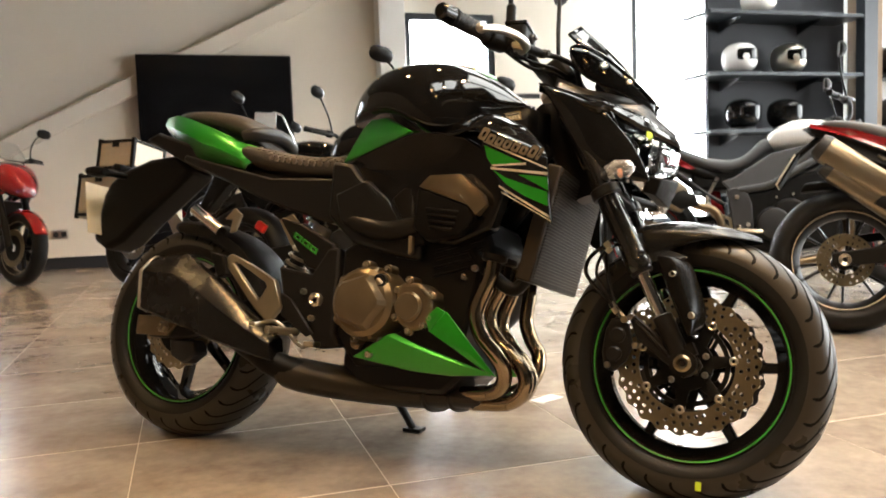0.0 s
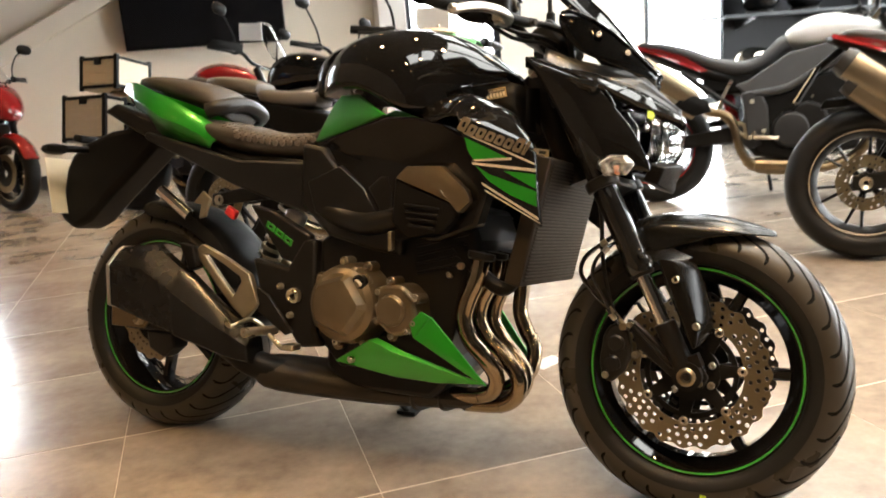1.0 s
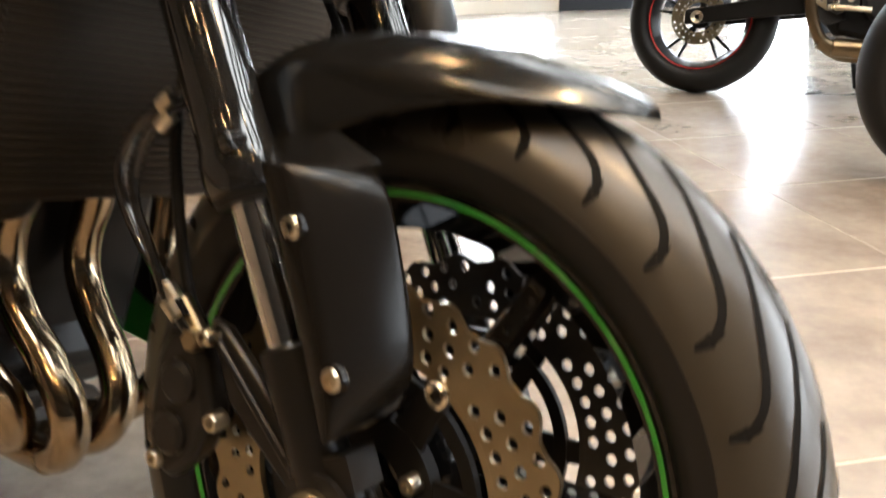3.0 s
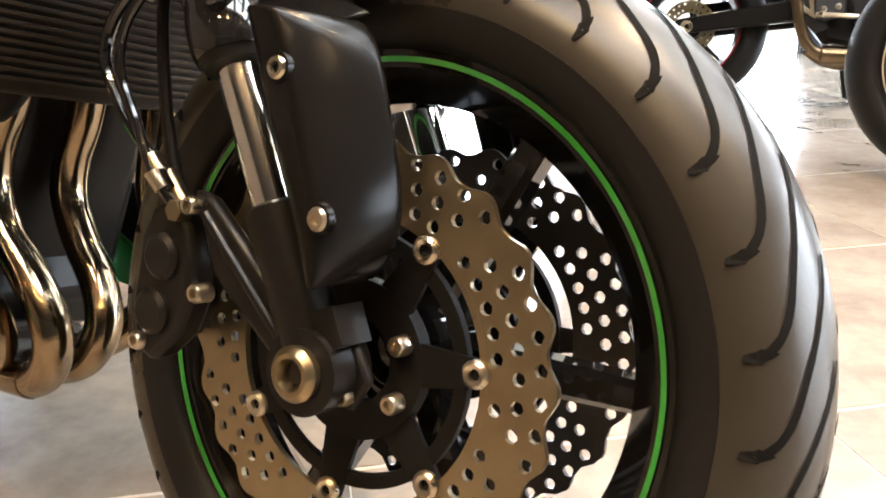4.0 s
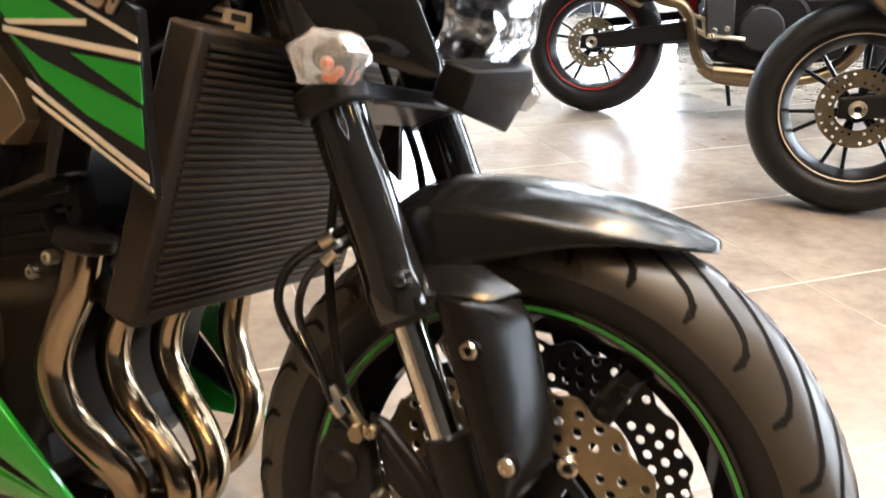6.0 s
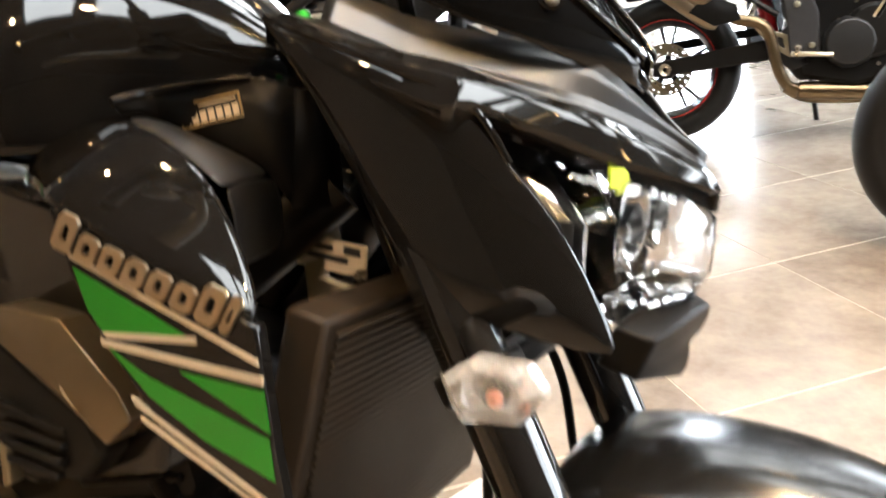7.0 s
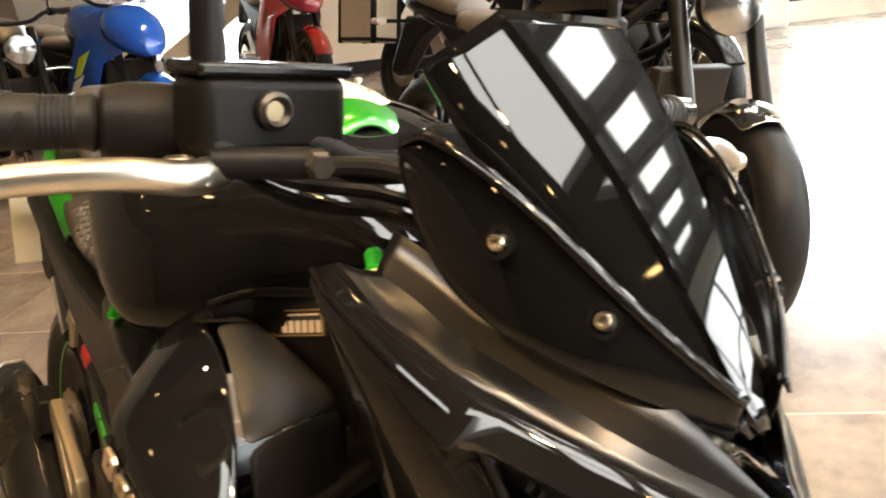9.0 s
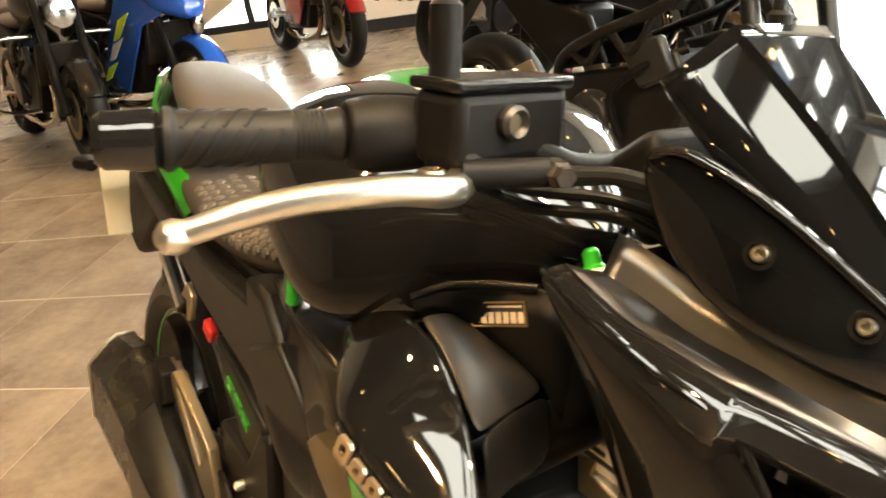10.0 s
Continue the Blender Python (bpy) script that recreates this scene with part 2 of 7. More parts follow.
def bm_join(*bms):
    out = bms[0]
    for b in bms[1:]:
        me = bpy.data.meshes.new("tmp")
        b.to_mesh(me)
        b.free()
        out.from_mesh(me)
        bpy.data.meshes.remove(me)
    return out


def lathe(profile, n=64, m=Matrix(), closed=True):
    """Turn (radius, along) pairs about the local y axis."""
    bm = bmesh.new()
    rings = []
    for i in range(n):
        a = 2 * math.pi * i / n
        rings.append([bm.verts.new(m @ Vector((r * math.cos(a), y, r * math.sin(a)))) for r, y in profile])
    k = len(profile)
    for i in range(n):
        a, b = rings[i], rings[(i + 1) % n]
        for j in range(k if closed else k - 1):
            bm.faces.new((a[j], a[(j + 1) % k], b[(j + 1) % k], b[j]))
    return bm


def turned(profile, n=24, m=Matrix()):
    """A solid turned about the local y axis, with flat ends."""
    pr = [(0.0001, profile[0][1])] + list(profile) + [(0.0001, profile[-1][1])]
    return lathe(pr, n, m, closed=False)


def axis_pose(p, q):
    """A pose at p whose y axis runs towards q."""
    return Matrix.Translation(p) @ (Vector(q) - Vector(p)).to_track_quat("Y", "Z").to_matrix().to_4x4()


def rod(p, q, r, r2=None, n=20):
    h = (Vector(q) - Vector(p)).length
    return turned([(r, 0), (r if r2 is None else r2, h)], n, axis_pose(p, q))


def spline(pts, steps=6):
    pts = [Vector(p) for p in pts]
    out = []
    for i in range(len(pts) - 1):
        p0, p1, p2, p3 = pts[max(i - 1, 0)], pts[i], pts[i + 1], pts[min(i + 2, len(pts) - 1)]
        for s in range(steps):
            t = s / steps
            out.append(0.5 * ((2 * p1) + (p2 - p0) * t + (2 * p0 - 5 * p1 + 4 * p2 - p3) * t * t + (3 * p1 - p0 - 3 * p2 + p3) * t ** 3))
    out.append(pts[-1])
    return out


def tube(pts, r, n=14, steps=6, radii=None):
    path = spline(pts, steps)
    bm = bmesh.new()
    rings = []
    up = Vector((0, 1, 0.03)).normalized()
    for i, p in enumerate(path):
        d = (path[min(i + 1, len(path) - 1)] - path[max(i - 1, 0)]).normalized()
        a = up - d * up.dot(d)
        if a.length < 1e-3:
            a = Vector((1, 0, 0)) - d * d.x
        a.normalize()
        b = d.cross(a)
        up = a
        rr = r if radii is None else radii[0] + (radii[1] - radii[0]) * i / (len(path) - 1)
        rings.append([bm.verts.new(p + rr * (math.cos(2 * math.pi * k / n) * a + math.sin(2 * math.pi * k / n) * b)) for k in range(n)])
    for a, b in zip(rings, rings[1:]):
        for k in range(n):
            bm.faces.new((a[k], a[(k + 1) % n], b[(k + 1) % n], b[k]))
    bm.faces.new(rings[0])
    bm.faces.new(rings[-1])
    return bm


def prism(poly, y0, y1, m=Matrix()):
    """A side-view outline of (x, z) pairs, extruded from y0 to y1."""
    bm = bmesh.new()
    a = [bm.verts.new(m @ Vector((x, y0, z))) for x, z in poly]
    b = [bm.verts.new(m @ Vector((x, y1, z))) for x, z in poly]
    k = len(poly)
    bm.faces.new(a)
    bm.faces.new(b)
    for i in range(k):
        bm.faces.new((a[i], a[(i + 1) % k], b[(i + 1) % k], b[i]))
    return bm


def ring_prism(outer, inner, y0, y1):
    """A flat frame between two outlines with the same number of corners."""
    bm = bmesh.new()
    v = [[bm.verts.new((x, y, z)) for x, z in poly] for poly in (outer, inner) for y in (y0, y1)]
    o0, o1, i0, i1 = v
    k = len(outer)
    for a in range(k):
        b = (a + 1) % k
        bm.faces.new((o0[a], o0[b], o1[b], o1[a]))
        bm.faces.new((i0[a], i0[b], i1[b], i1[a]))
        bm.faces.new((o0[a], o0[b], i0[b], i0[a]))
        bm.faces.new((o1[a], o1[b], i1[b], i1[a]))
    return bm


def sheet(rows):
    """A surface through rows of points, all rows of one length."""
    bm = bmesh.new()
    g = [[bm.verts.new(p) for p in row] for row in rows]
    for a, b in zip(g, g[1:]):
        for j in range(len(a) - 1):
            bm.faces.new((a[j], a[j + 1], b[j + 1], b[j]))
    return bm


def panel(points, thick, out=(0, -1, 0), crown=0.0):
    """A plate with a 3D outline, swelling gently to its middle, thickened inwards."""
    pts = [Vector(p) for p in points]
    o = Vector(out).normalized()
    flat = sum(pts, Vector()) / len(pts)
    bm = bmesh.new()
    rings = [[bm.verts.new(p + (flat - p) * f + o * (crown * c)) for p in pts] for f, c in ((0, 0), (0.3, 0.55), (0.65, 0.9))]
    b = [bm.verts.new(p - o * thick) for p in pts]
    ca, cb = bm.verts.new(flat + o * crown), bm.verts.new(flat - o * thick)
    k = len(pts)
    for i in range(k):
        j = (i + 1) % k
        for r0, r1 in zip(rings, rings[1:]):
            bm.faces.new((r0[i], r0[j], r1[j], r1[i]))
        bm.faces.new((rings[-1][i], rings[-1][j], ca))
        bm.faces.new((b[i], b[j], cb))
        bm.faces.new((rings[0][i], rings[0][j], b[j], b[i]))
    return bm


def strip(top, bottom, rows=4, bulge=0.0, out=(0, -1, 0)):
    """A surface between two edges with the same number of points, swelling outwards in the middle."""
    o = Vector(out).normalized()
    res = []
    for k in range(rows):
        f = k / (rows - 1)
        res.append([Vector(a) * (1 - f) + Vector(b) * f + o * (bulge * 4 * f * (1 - f)) for a, b in zip(top, bottom)])
    return sheet(res)


def loft(sections):
    """Closed rings joined in a row, ends capped."""
    bm = bmesh.new()
    rings = [[bm.verts.new(p) for p in s] for s in sections]
    k = len(rings[0])
    for a, b in zip(rings, rings[1:]):
        for i in range(k):
            bm.faces.new((a[i], a[(i + 1) % k], b[(i + 1) % k], b[i]))
    bm.faces.new(rings[0])
    bm.faces.new(rings[-1])
    return bm


def oval(x, zc, hw, hh, n=20, power=2.4, lean=0.0, yc=0.0, flat=1.0):
    """A rounded section across the machine at x: half width hw, half height hh."""
    out = []
    for i in range(n):
        a = 2 * math.pi * i / n
        c, s = math.cos(a), math.sin(a)
        y = hw * math.copysign(abs(c) ** (2 / power), c)
        z = hh * math.copysign(abs(s) ** (2 / power), s)
        if s < 0:
            y *= flat
        out.append(Vector((x + lean * z, yc + y, zc + z)))
    return out


def flip_y(bm):
    """The mirror image on the other side of the machine."""
    c = bm.copy()
    bmesh.ops.transform(c, matrix=Matrix.Diagonal((1, -1, 1, 1)), verts=c.verts)
    return c


def pair(name, bm, mat, parent, label="", **kw):
    c = flip_y(bm)
    return part(name, bm, mat, parent, label, **kw), part(name, c, mat, parent, label, **kw)


def bolt(p, r, parent, name="bolt", mat=None, axis=(0, -1, 0), depth=0.006):
    bm = turned([(r, -depth), (r, depth * 0.6), (r * 0.8, depth), (r * 0.5, depth), (r * 0.45, depth * 0.3)], 12, axis_pose(p, Vector(p) + Vector(axis)))
    return part(name, bm, mat or BOLT, parent)

# ---- wheels, discs and other parts that every machine shares ----


def tyre_profile(big, width, rim):
    h = big - rim
    half = width / 2
    pts = []
    for k in range(15):
        a = radians(-78 + 156 * k / 14)
        pts.append((big - half * 0.92 * (1 - math.cos(a)) * min(1.0, h / half * 0.80), half * math.sin(a) / math.sin(radians(78))))
    top = pts[0][0]
    side = [(rim + (top - rim) * f, half * w) for f, w in ((0.72, 1.0), (0.4, 0.97), (0.12, 0.86), (0.0, 0.78))]
    return [(r, -y) for r, y in reversed(side)] + pts + side


def crown_radius(big, width, rim, y):
    y = max(-0.497 * width, min(0.497 * width, y))
    pr = tyre_profile(big, width, rim)
    for (r0, y0), (r1, y1) in zip(pr, pr[1:]):
        if y0 <= y <= y1 and y1 > y0:
            return r0 + (r1 - r0) * (y - y0) / (y1 - y0)
    return big


def groove_strip(c, big, width, rim, path, w):
    """A groove on the tread, drawn as a strip just above it: path of (angle, lateral) pairs."""
    rows = []
    for i, (a, y) in enumerate(path):
        a2, y2 = path[min(i + 1, len(path) - 1)]
        a1, y1 = path[max(i - 1, 0)]
        da, dy = (a2 - a1) * big, y2 - y1
        ln = math.hypot(da, dy) or 1
        na, ny = -dy / ln * w / 2 / big, da / ln * w / 2
        row = []
        for s in (-1, 1):
            aa, yy = a + s * na, y + s * ny
            r = crown_radius(big, width, rim, yy) + 0.0008
            row.append(Vector((c[0] + r * math.cos(aa), c[1] + yy, c[2] + r * math.sin(aa))))
        rows.append(row)
    return sheet(rows)


def holed_disc(c, y, r0, r1, n=44, wave=0.004, thick=0.0045, rows=3, hole=0.0046):
    """A petal brake disc, drilled through in staggered rows."""
    bm = bmesh.new()
    k = 8

    def edge(r, a):
        f = max(0.0, (r - r1 + (r1 - r0) / rows) / ((r1 - r0) / rows))
        return r + f * wave * math.sin(a * n / 2)

    for row in range(rows):
        ra, rb = r0 + (r1 - r0) * row / rows, r0 + (r1 - r0) * (row + 1) / rows
        for i in range(n):
            a0, a1 = 2 * math.pi * (i + 0.33 * row) / n, 2 * math.pi * (i + 1 + 0.33 * row) / n
            am, rmid = (a0 + a1) / 2, (ra + rb) / 2
            drill = (i + row) % 6 != 0
            ring = [(ra, a0), (ra, am), (ra, a1), (rmid, a1), (rb, a1), (rb, am), (rb, a0), (rmid, a0)]
            faces = []
            for s in (-1, 1):
                o = [bm.verts.new((c[0] + edge(r, a) * math.cos(a), c[1] + y + s * thick / 2, c[2] + edge(r, a) * math.sin(a))) for r, a in ring]
                if not drill:
                    bm.faces.new(o)
                    continue
                ctr = Vector((c[0] + rmid * math.cos(am), c[1] + y + s * thick / 2, c[2] + rmid * math.sin(am)))
                inn = []
                for v in o:
                    d = v.co - ctr
                    inn.append(bm.verts.new(ctr + d.normalized() * hole))
                for j in range(k):
                    bm.faces.new((o[j], o[(j + 1) % k], inn[(j + 1) % k], inn[j]))
                faces.append(inn)
            if drill:
                for j in range(k):
                    bm.faces.new((faces[0][j], faces[0][(j + 1) % k], faces[1][(j + 1) % k], faces[1][j]))
    # rims of the plate
    for r in (r0, r1):
        m = n * 4
        vs = [[bm.verts.new((c[0] + edge(r, a) * math.cos(a), c[1] + y + s * thick / 2, c[2] + edge(r, a) * math.sin(a))) for s in (-1, 1)]
              for a in (2 * math.pi * i / m for i in range(m))]
        for i in range(m):
            bm.faces.new((vs[i][0], vs[(i + 1) % m][0], vs[(i + 1) % m][1], vs[i][1]))
    return bm


def plain_disc(c, y, r0, r1, thick=0.005, n=48):
    return lathe([(r0, y - thick / 2), (r1, y - thick / 2), (r1, y + thick / 2), (r0, y + thick / 2)], n, Matrix.Translation(c))


def spoke(c, a, r0, r1, w0, w1, y0, y1, d, twist=0.0):
    """One cast spoke from r0 to r1 at the angle a, w wide, d deep."""
    secs = []
    for f in (0, 0.5, 1):
        r, w, y = r0 + (r1 - r0) * f, w0 + (w1 - w0) * f, y0 + (y1 - y0) * f
        aa = a + twist * f
        e, t = Vector((math.cos(aa), 0, math.sin(aa))), Vector((-math.sin(aa), 0, math.cos(aa)))
        o = Vector(c) + e * r + Vector((0, y, 0))
        secs.append([o + t * (w / 2 * p) + Vector((0, d / 2 * q, 0)) for p, q in ((-1, -0.6), (-0.6, -1), (0.6, -1), (1, -0.6), (1, 0.6), (0.6, 1), (-0.6, 1), (-1, 0.6))])
    return loft(secs)


def wheel(parent, c, big, width, rim, spokes, rim_mat, stripe=None, n=72, first=0.0, double=False, name="wheel", grooves=0, rubber=None):
    """A cast wheel: rim with spokes, tyre, pinstripe. Returns the rim, to which discs can be added."""
    c = Vector(c)
    hw = width / 2 * 0.80
    prof = [(rim + 0.004, -hw), (rim + 0.004, -hw + 0.006), (rim - 0.012, -hw + 0.012), (rim - 0.022, -hw * 0.45), (rim - 0.022, hw * 0.45), (rim - 0.012, hw - 0.012), (rim + 0.004, hw - 0.006), (rim + 0.004, hw),
            (rim - 0.012, hw - 0.002), (rim - 0.034, hw * 0.35), (rim - 0.034, -hw * 0.35), (rim - 0.012, -hw + 0.002)]
    bm = lathe(prof, n, Matrix.Translation(c))
    w = part(name, bm, rim_mat, parent, smooth=30)
    part("hub", turned([(0.022, -hw * 0.9), (0.042, -hw * 0.6), (0.042, hw * 0.6), (0.022, hw * 0.9)], 32, Matrix.Translation(c)), rim_mat, w)
    for i in range(spokes):
        a = first + 2 * math.pi * i / spokes
        if double:
            for s in (-1, 1):
                part("spoke", spoke(c, a + s * 0.10, 0.036, rim - 0.028, 0.016, 0.012, 0, 0, 0.026, twist=s * 0.07), rim_mat, w)
        else:
            part("spoke", spoke(c, a, 0.036, rim - 0.028, 0.030, 0.022, 0, 0, 0.032), rim_mat, w)
    part("tyre", lathe(tyre_profile(big, width, rim), n, Matrix.Translation(c)), rubber or RUBBER, w, "black road tyre", smooth=50)
    if stripe:
        for s in (-1, 1):
            y = s * (hw + 0.0006)
            part("pinstripe", lathe([(rim - 0.0078, s * (hw - 0.0005)), (rim - 0.0048, s * (hw + 0.0011)), (rim - 0.0050, s * (hw + 0.0017)), (rim - 0.0086, s * (hw + 0.0002))], n, Matrix.Translation(c)), stripe, w)
    if grooves:
        # uncut grooves: the strips' near-black colour stands for the shade inside them
        bms = []
        for i in range(grooves):
            for s in (-1, 1):
                a0 = 2 * math.pi * (i + (0.5 if s > 0 else 0)) / grooves
                path = [(a0 + da, s * y * width) for da, y in ((-0.010, 0.492), (0.000, 0.476), (0.012, 0.444), (0.063, 0.385), (0.192, 0.293), (0.340, 0.128), (0.390, 0.070))]
                fine = [(p.x, p.y) for p in spline([Vector((a, y, 0)) for a, y in path], 3)]
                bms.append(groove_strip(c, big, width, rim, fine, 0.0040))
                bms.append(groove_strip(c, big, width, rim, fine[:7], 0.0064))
        for s in (-1, 1):
            side = [(r + (0.0015 if r > rim + 0.03 else 0.0), s * (y + 0.0012)) for r, y in tyre_profile(big, width, rim)[-4:]]
            part("sidewall", lathe(side + [(r, y - s * 0.003) for r, y in reversed(side)], n, Matrix.Translation(c)), DARKRUB, w, "matte black sidewall", smooth=50)
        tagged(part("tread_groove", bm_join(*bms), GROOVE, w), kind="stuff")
    return w


# ---- the green and black naked motorcycle in front ----
BIKE = Matrix.Translation((-0.787, 2.398, 0.006)) @ Matrix.Rotation(radians(-23.52), 4, "Z") @ Matrix.Rotation(radians(0.35), 4, "Y") @ Matrix.Rotation(radians(-13.55), 4, "X")
bike = thing("motorcycle", "glossy black and green naked motorcycle leaning on its side stand", "motorcycle", m=BIKE)
REAR, FRONTW = Vector((0.05, 0, 0.292)), Vector((1.449, 0, 0.286))
R_BIG, F_BIG = 0.304, 0.292


def hero_wheels():
    rw = wheel(bike, REAR, R_BIG, 0.172, 0.212, 6, GLOSS, LIME, 96, first=0.35, name="rear_wheel", grooves=30)
    part("brake_disc", holed_disc(REAR, -0.085, 0.07, 0.112, n=34, rows=2), DISCM, rw, "drilled steel petal disc")
    part("disc_carrier", plain_disc(REAR, -0.08, 0.02, 0.075, 0.008), MATTE, rw)
    fw = wheel(bike, FRONTW, F_BIG, 0.116, 0.212, 6, GLOSS, LIME, 96, first=0.02, name="front_wheel", grooves=30)
    for s in (-1, 1):
        y = s * 0.073
        # far disc and band are coloured darker to stand for their shade
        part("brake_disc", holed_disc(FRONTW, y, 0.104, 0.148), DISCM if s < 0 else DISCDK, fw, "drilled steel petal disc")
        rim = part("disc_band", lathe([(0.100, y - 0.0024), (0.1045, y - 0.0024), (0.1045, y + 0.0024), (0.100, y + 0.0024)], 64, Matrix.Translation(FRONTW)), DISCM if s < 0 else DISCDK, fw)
        # black carrier: inner ring, arms to the buttons, outer band
        part("disc_carrier", plain_disc(FRONTW, y * 0.93, 0.03, 0.056, 0.012, 40), MATTE, fw, "black slotted disc carrier")
        part("carrier_band", plain_disc(FRONTW, y * 0.96, 0.080, 0.090, 0.006, 48), MATTE, fw)
        for i in range(7):
            a = 0.12 + 2 * math.pi * i / 7
            part("carrier_arm", spoke(FRONTW, a, 0.05, 0.100, 0.030, 0.018, y * 0.95, y, 0.007), MATTE, fw)
        for i in range(7):
            a = 0.12 + 2 * math.pi * i / 7
            p = FRONTW + Vector((0.097 * math.cos(a), y + s * 0.003, 0.097 * math.sin(a)))
            bm = lathe([(0.004, -0.004), (0.0095, -0.004), (0.0095, 0.002), (0.007, 0.004), (0.004, 0.003)], 14, axis_pose(p, p + Vector((0, s, 0))))
            part("disc_button", bm, BOLT, fw)
            b = FRONTW + Vector((0.045 * math.cos(a + 0.3), y + s * 0.008, 0.045 * math.sin(a + 0.3)))
            if i % 2 == 0:
                bolt(b, 0.007, fw, "carrier_bolt", axis=(0, s, 0))
    part("valve_mark", bm_box(0.012, 0.002, 0.018, Matrix.Translation(FRONTW + Vector((0.03, -0.0595, -0.252)))), YELLOW, fw, "yellow chalk mark on the tyre")


hero_wheels()


def fork_point(f, y, off=0.0):
    """A point on the fork leg: f 0 at the axle, 1 at the top clamp."""
    a, b = Vector((1.450, y, 0.286)), Vector((1.147, y, 0.900))
    d = (b - a).normalized()
    side = Vector((d.z, 0, -d.x))
    return a + (b - a) * f + side * off


def hero_fork():
    for s in (-1, 1):
        y = s * 0.110
        leg = part("fork_tube", turned([(0.0265, 0), (0.0285, 0.006), (0.0285, 0.026), (0.0262, 0.034), (0.0255, 0.060), (0.0255, 0.420)], 32, axis_pose(fork_point(0.315, y), fork_point(1.0, y))), FORKM, bike, "black anodised fork tube")
        part("dust_seal", lathe([(0.0150, -0.006), (0.0225, -0.006), (0.0255, 0.001), (0.0150, 0.001)], 28, axis_pose(fork_point(0.314, y), fork_point(1.0, y))), GRIPM, leg)
        part("pinch_boss", bm_box(0.012, 0.020, 0.012, Matrix.Translation(fork_point(0.36, y + s * 0.020, 0.018)) @ Matrix.Rotation(radians(-24.6), 4, "Y")), FORKM, leg, bevel=0.003)
        part("stanchion", rod(fork_point(0.12, y), fork_point(0.33, y), 0.0155, n=32), CHROME, bike, "polished steel stanchion")
        bm = turned([(0.018, 0.0), (0.022, 0.012), (0.0205, 0.06), (0.0215, 0.085), (0.0215, 0.108), (0.0165, 0.111)], 28, axis_pose(fork_point(0.0, y), fork_point(0.2, y)))
        bm = bm_join(bm, turned([(0.028, -0.020), (0.028, 0.018)], 28, Matrix.Translation(fork_point(0.0, y))),
                     bm_box(0.030, 0.030, 0.026, Matrix.Translation(fork_point(0.030, y, 0.020)) @ Matrix.Rotation(radians(-24.6), 4, "Y")))
        low = part("fork_bottom", bm, FRAMEB, bike, "black cast fork bottom")
        part("axle_nut", lathe([(0.007, -0.006), (0.017, -0.006), (0.018, 0.004), (0.0135, 0.008), (0.0105, 0.008), (0.007, -0.002)], 24, axis_pose(fork_point(0.0, y + s * 0.022), fork_point(0.0, y + s * 0.2))), DISCM, low)
        part("axle_core", turned([(0.0075, -0.004), (0.0070, 0.001)], 6, axis_pose(fork_point(0.0, y + s * 0.022), fork_point(0.0, y + s * 0.2))), PIPEDK, low)
        # guard plate: flat outer face with the bolts, creased, then wrapping towards the wheel
        poly = [((1.388, 0.509), (1.444, 0.507)), ((1.389, 0.505), (1.455, 0.500)), ((1.397, 0.485), (1.464, 0.482)), ((1.411, 0.450), (1.475, 0.449)), ((1.426, 0.415), (1.486, 0.414)), ((1.439, 0.386), (1.491, 0.387)), ((1.449, 0.362), (1.486, 0.366)), ((1.458, 0.344), (1.476, 0.350)), ((1.461, 0.341), (1.470, 0.347))]
        rows = []
        for (x0, z0), (x1, z1) in poly:
            rows.append([Vector((x0 + (x1 - x0) * f, y + s * dy, z0 + (z1 - z0) * f)) for f, dy in ((0, 0.020), (0.04, 0.029), (0.25, 0.033), (0.46, 0.033), (0.54, 0.030), (0.78, 0.010), (0.96, -0.012), (1, -0.018))])
        guard = part("fork_guard", sheet(rows), GUARDM, bike, "satin black fork guard", smooth=60, sub=2, solid=0.004)
        for px, pz in ((1.426, 0.471), (1.467, 0.385)):
            bolt((px, y + s * 0.033, pz), 0.0075, guard, axis=(0, s, 0), depth=0.005)
            part("bolt_collar", lathe([(0.0068, -0.002), (0.0105, -0.002), (0.0095, 0.002), (0.0068, 0.002)], 18, axis_pose((px, y + s * 0.034, pz), (px, y + s, pz))), GUARDM, guard)
        # caliper behind the leg, with bridge, pads and bracket
        c = [(1.284, 0.350), (1.296, 0.372), (1.314, 0.380), (1.333, 0.362), (1.343, 0.318), (1.330, 0.284), (1.304, 0.258), (1.284, 0.266), (1.278, 0.300)]
        cal = part("brake_caliper", prism(c, y - 0.014 if s < 0 else y - 0.012, y + 0.012 if s < 0 else y + 0.014), FRAMEB, bike, "dark cast brake caliper", bevel=0.007, segs=3)
        part("piston_cap", turned([(0.017, 0.0), (0.017, 0.005), (0.013, 0.008)], 20, axis_pose((1.312, y + s * 0.012, 0.338), (1.312, y + s, 0.338))), FRAMEB, cal)
        part("piston_cap", turned([(0.017, 0.0), (0.017, 0.005), (0.013, 0.008)], 20, axis_pose((1.305, y + s * 0.012, 0.297), (1.305, y + s, 0.297))), FRAMEB, cal)
        part("caliper_bridge", prism([(1.286, 0.345), (1.300, 0.360), (1.320, 0.300), (1.300, 0.270), (1.284, 0.276)], s * 0.056, s * 0.104), FRAMEB, cal, bevel=0.005)
        part("caliper_bracket", prism([(1.328, 0.388), (1.346, 0.384), (1.432, 0.312), (1.446, 0.284), (1.425, 0.276), (1.352, 0.330)], y - 0.006, y + 0.006), FRAMEB, cal, bevel=0.004)
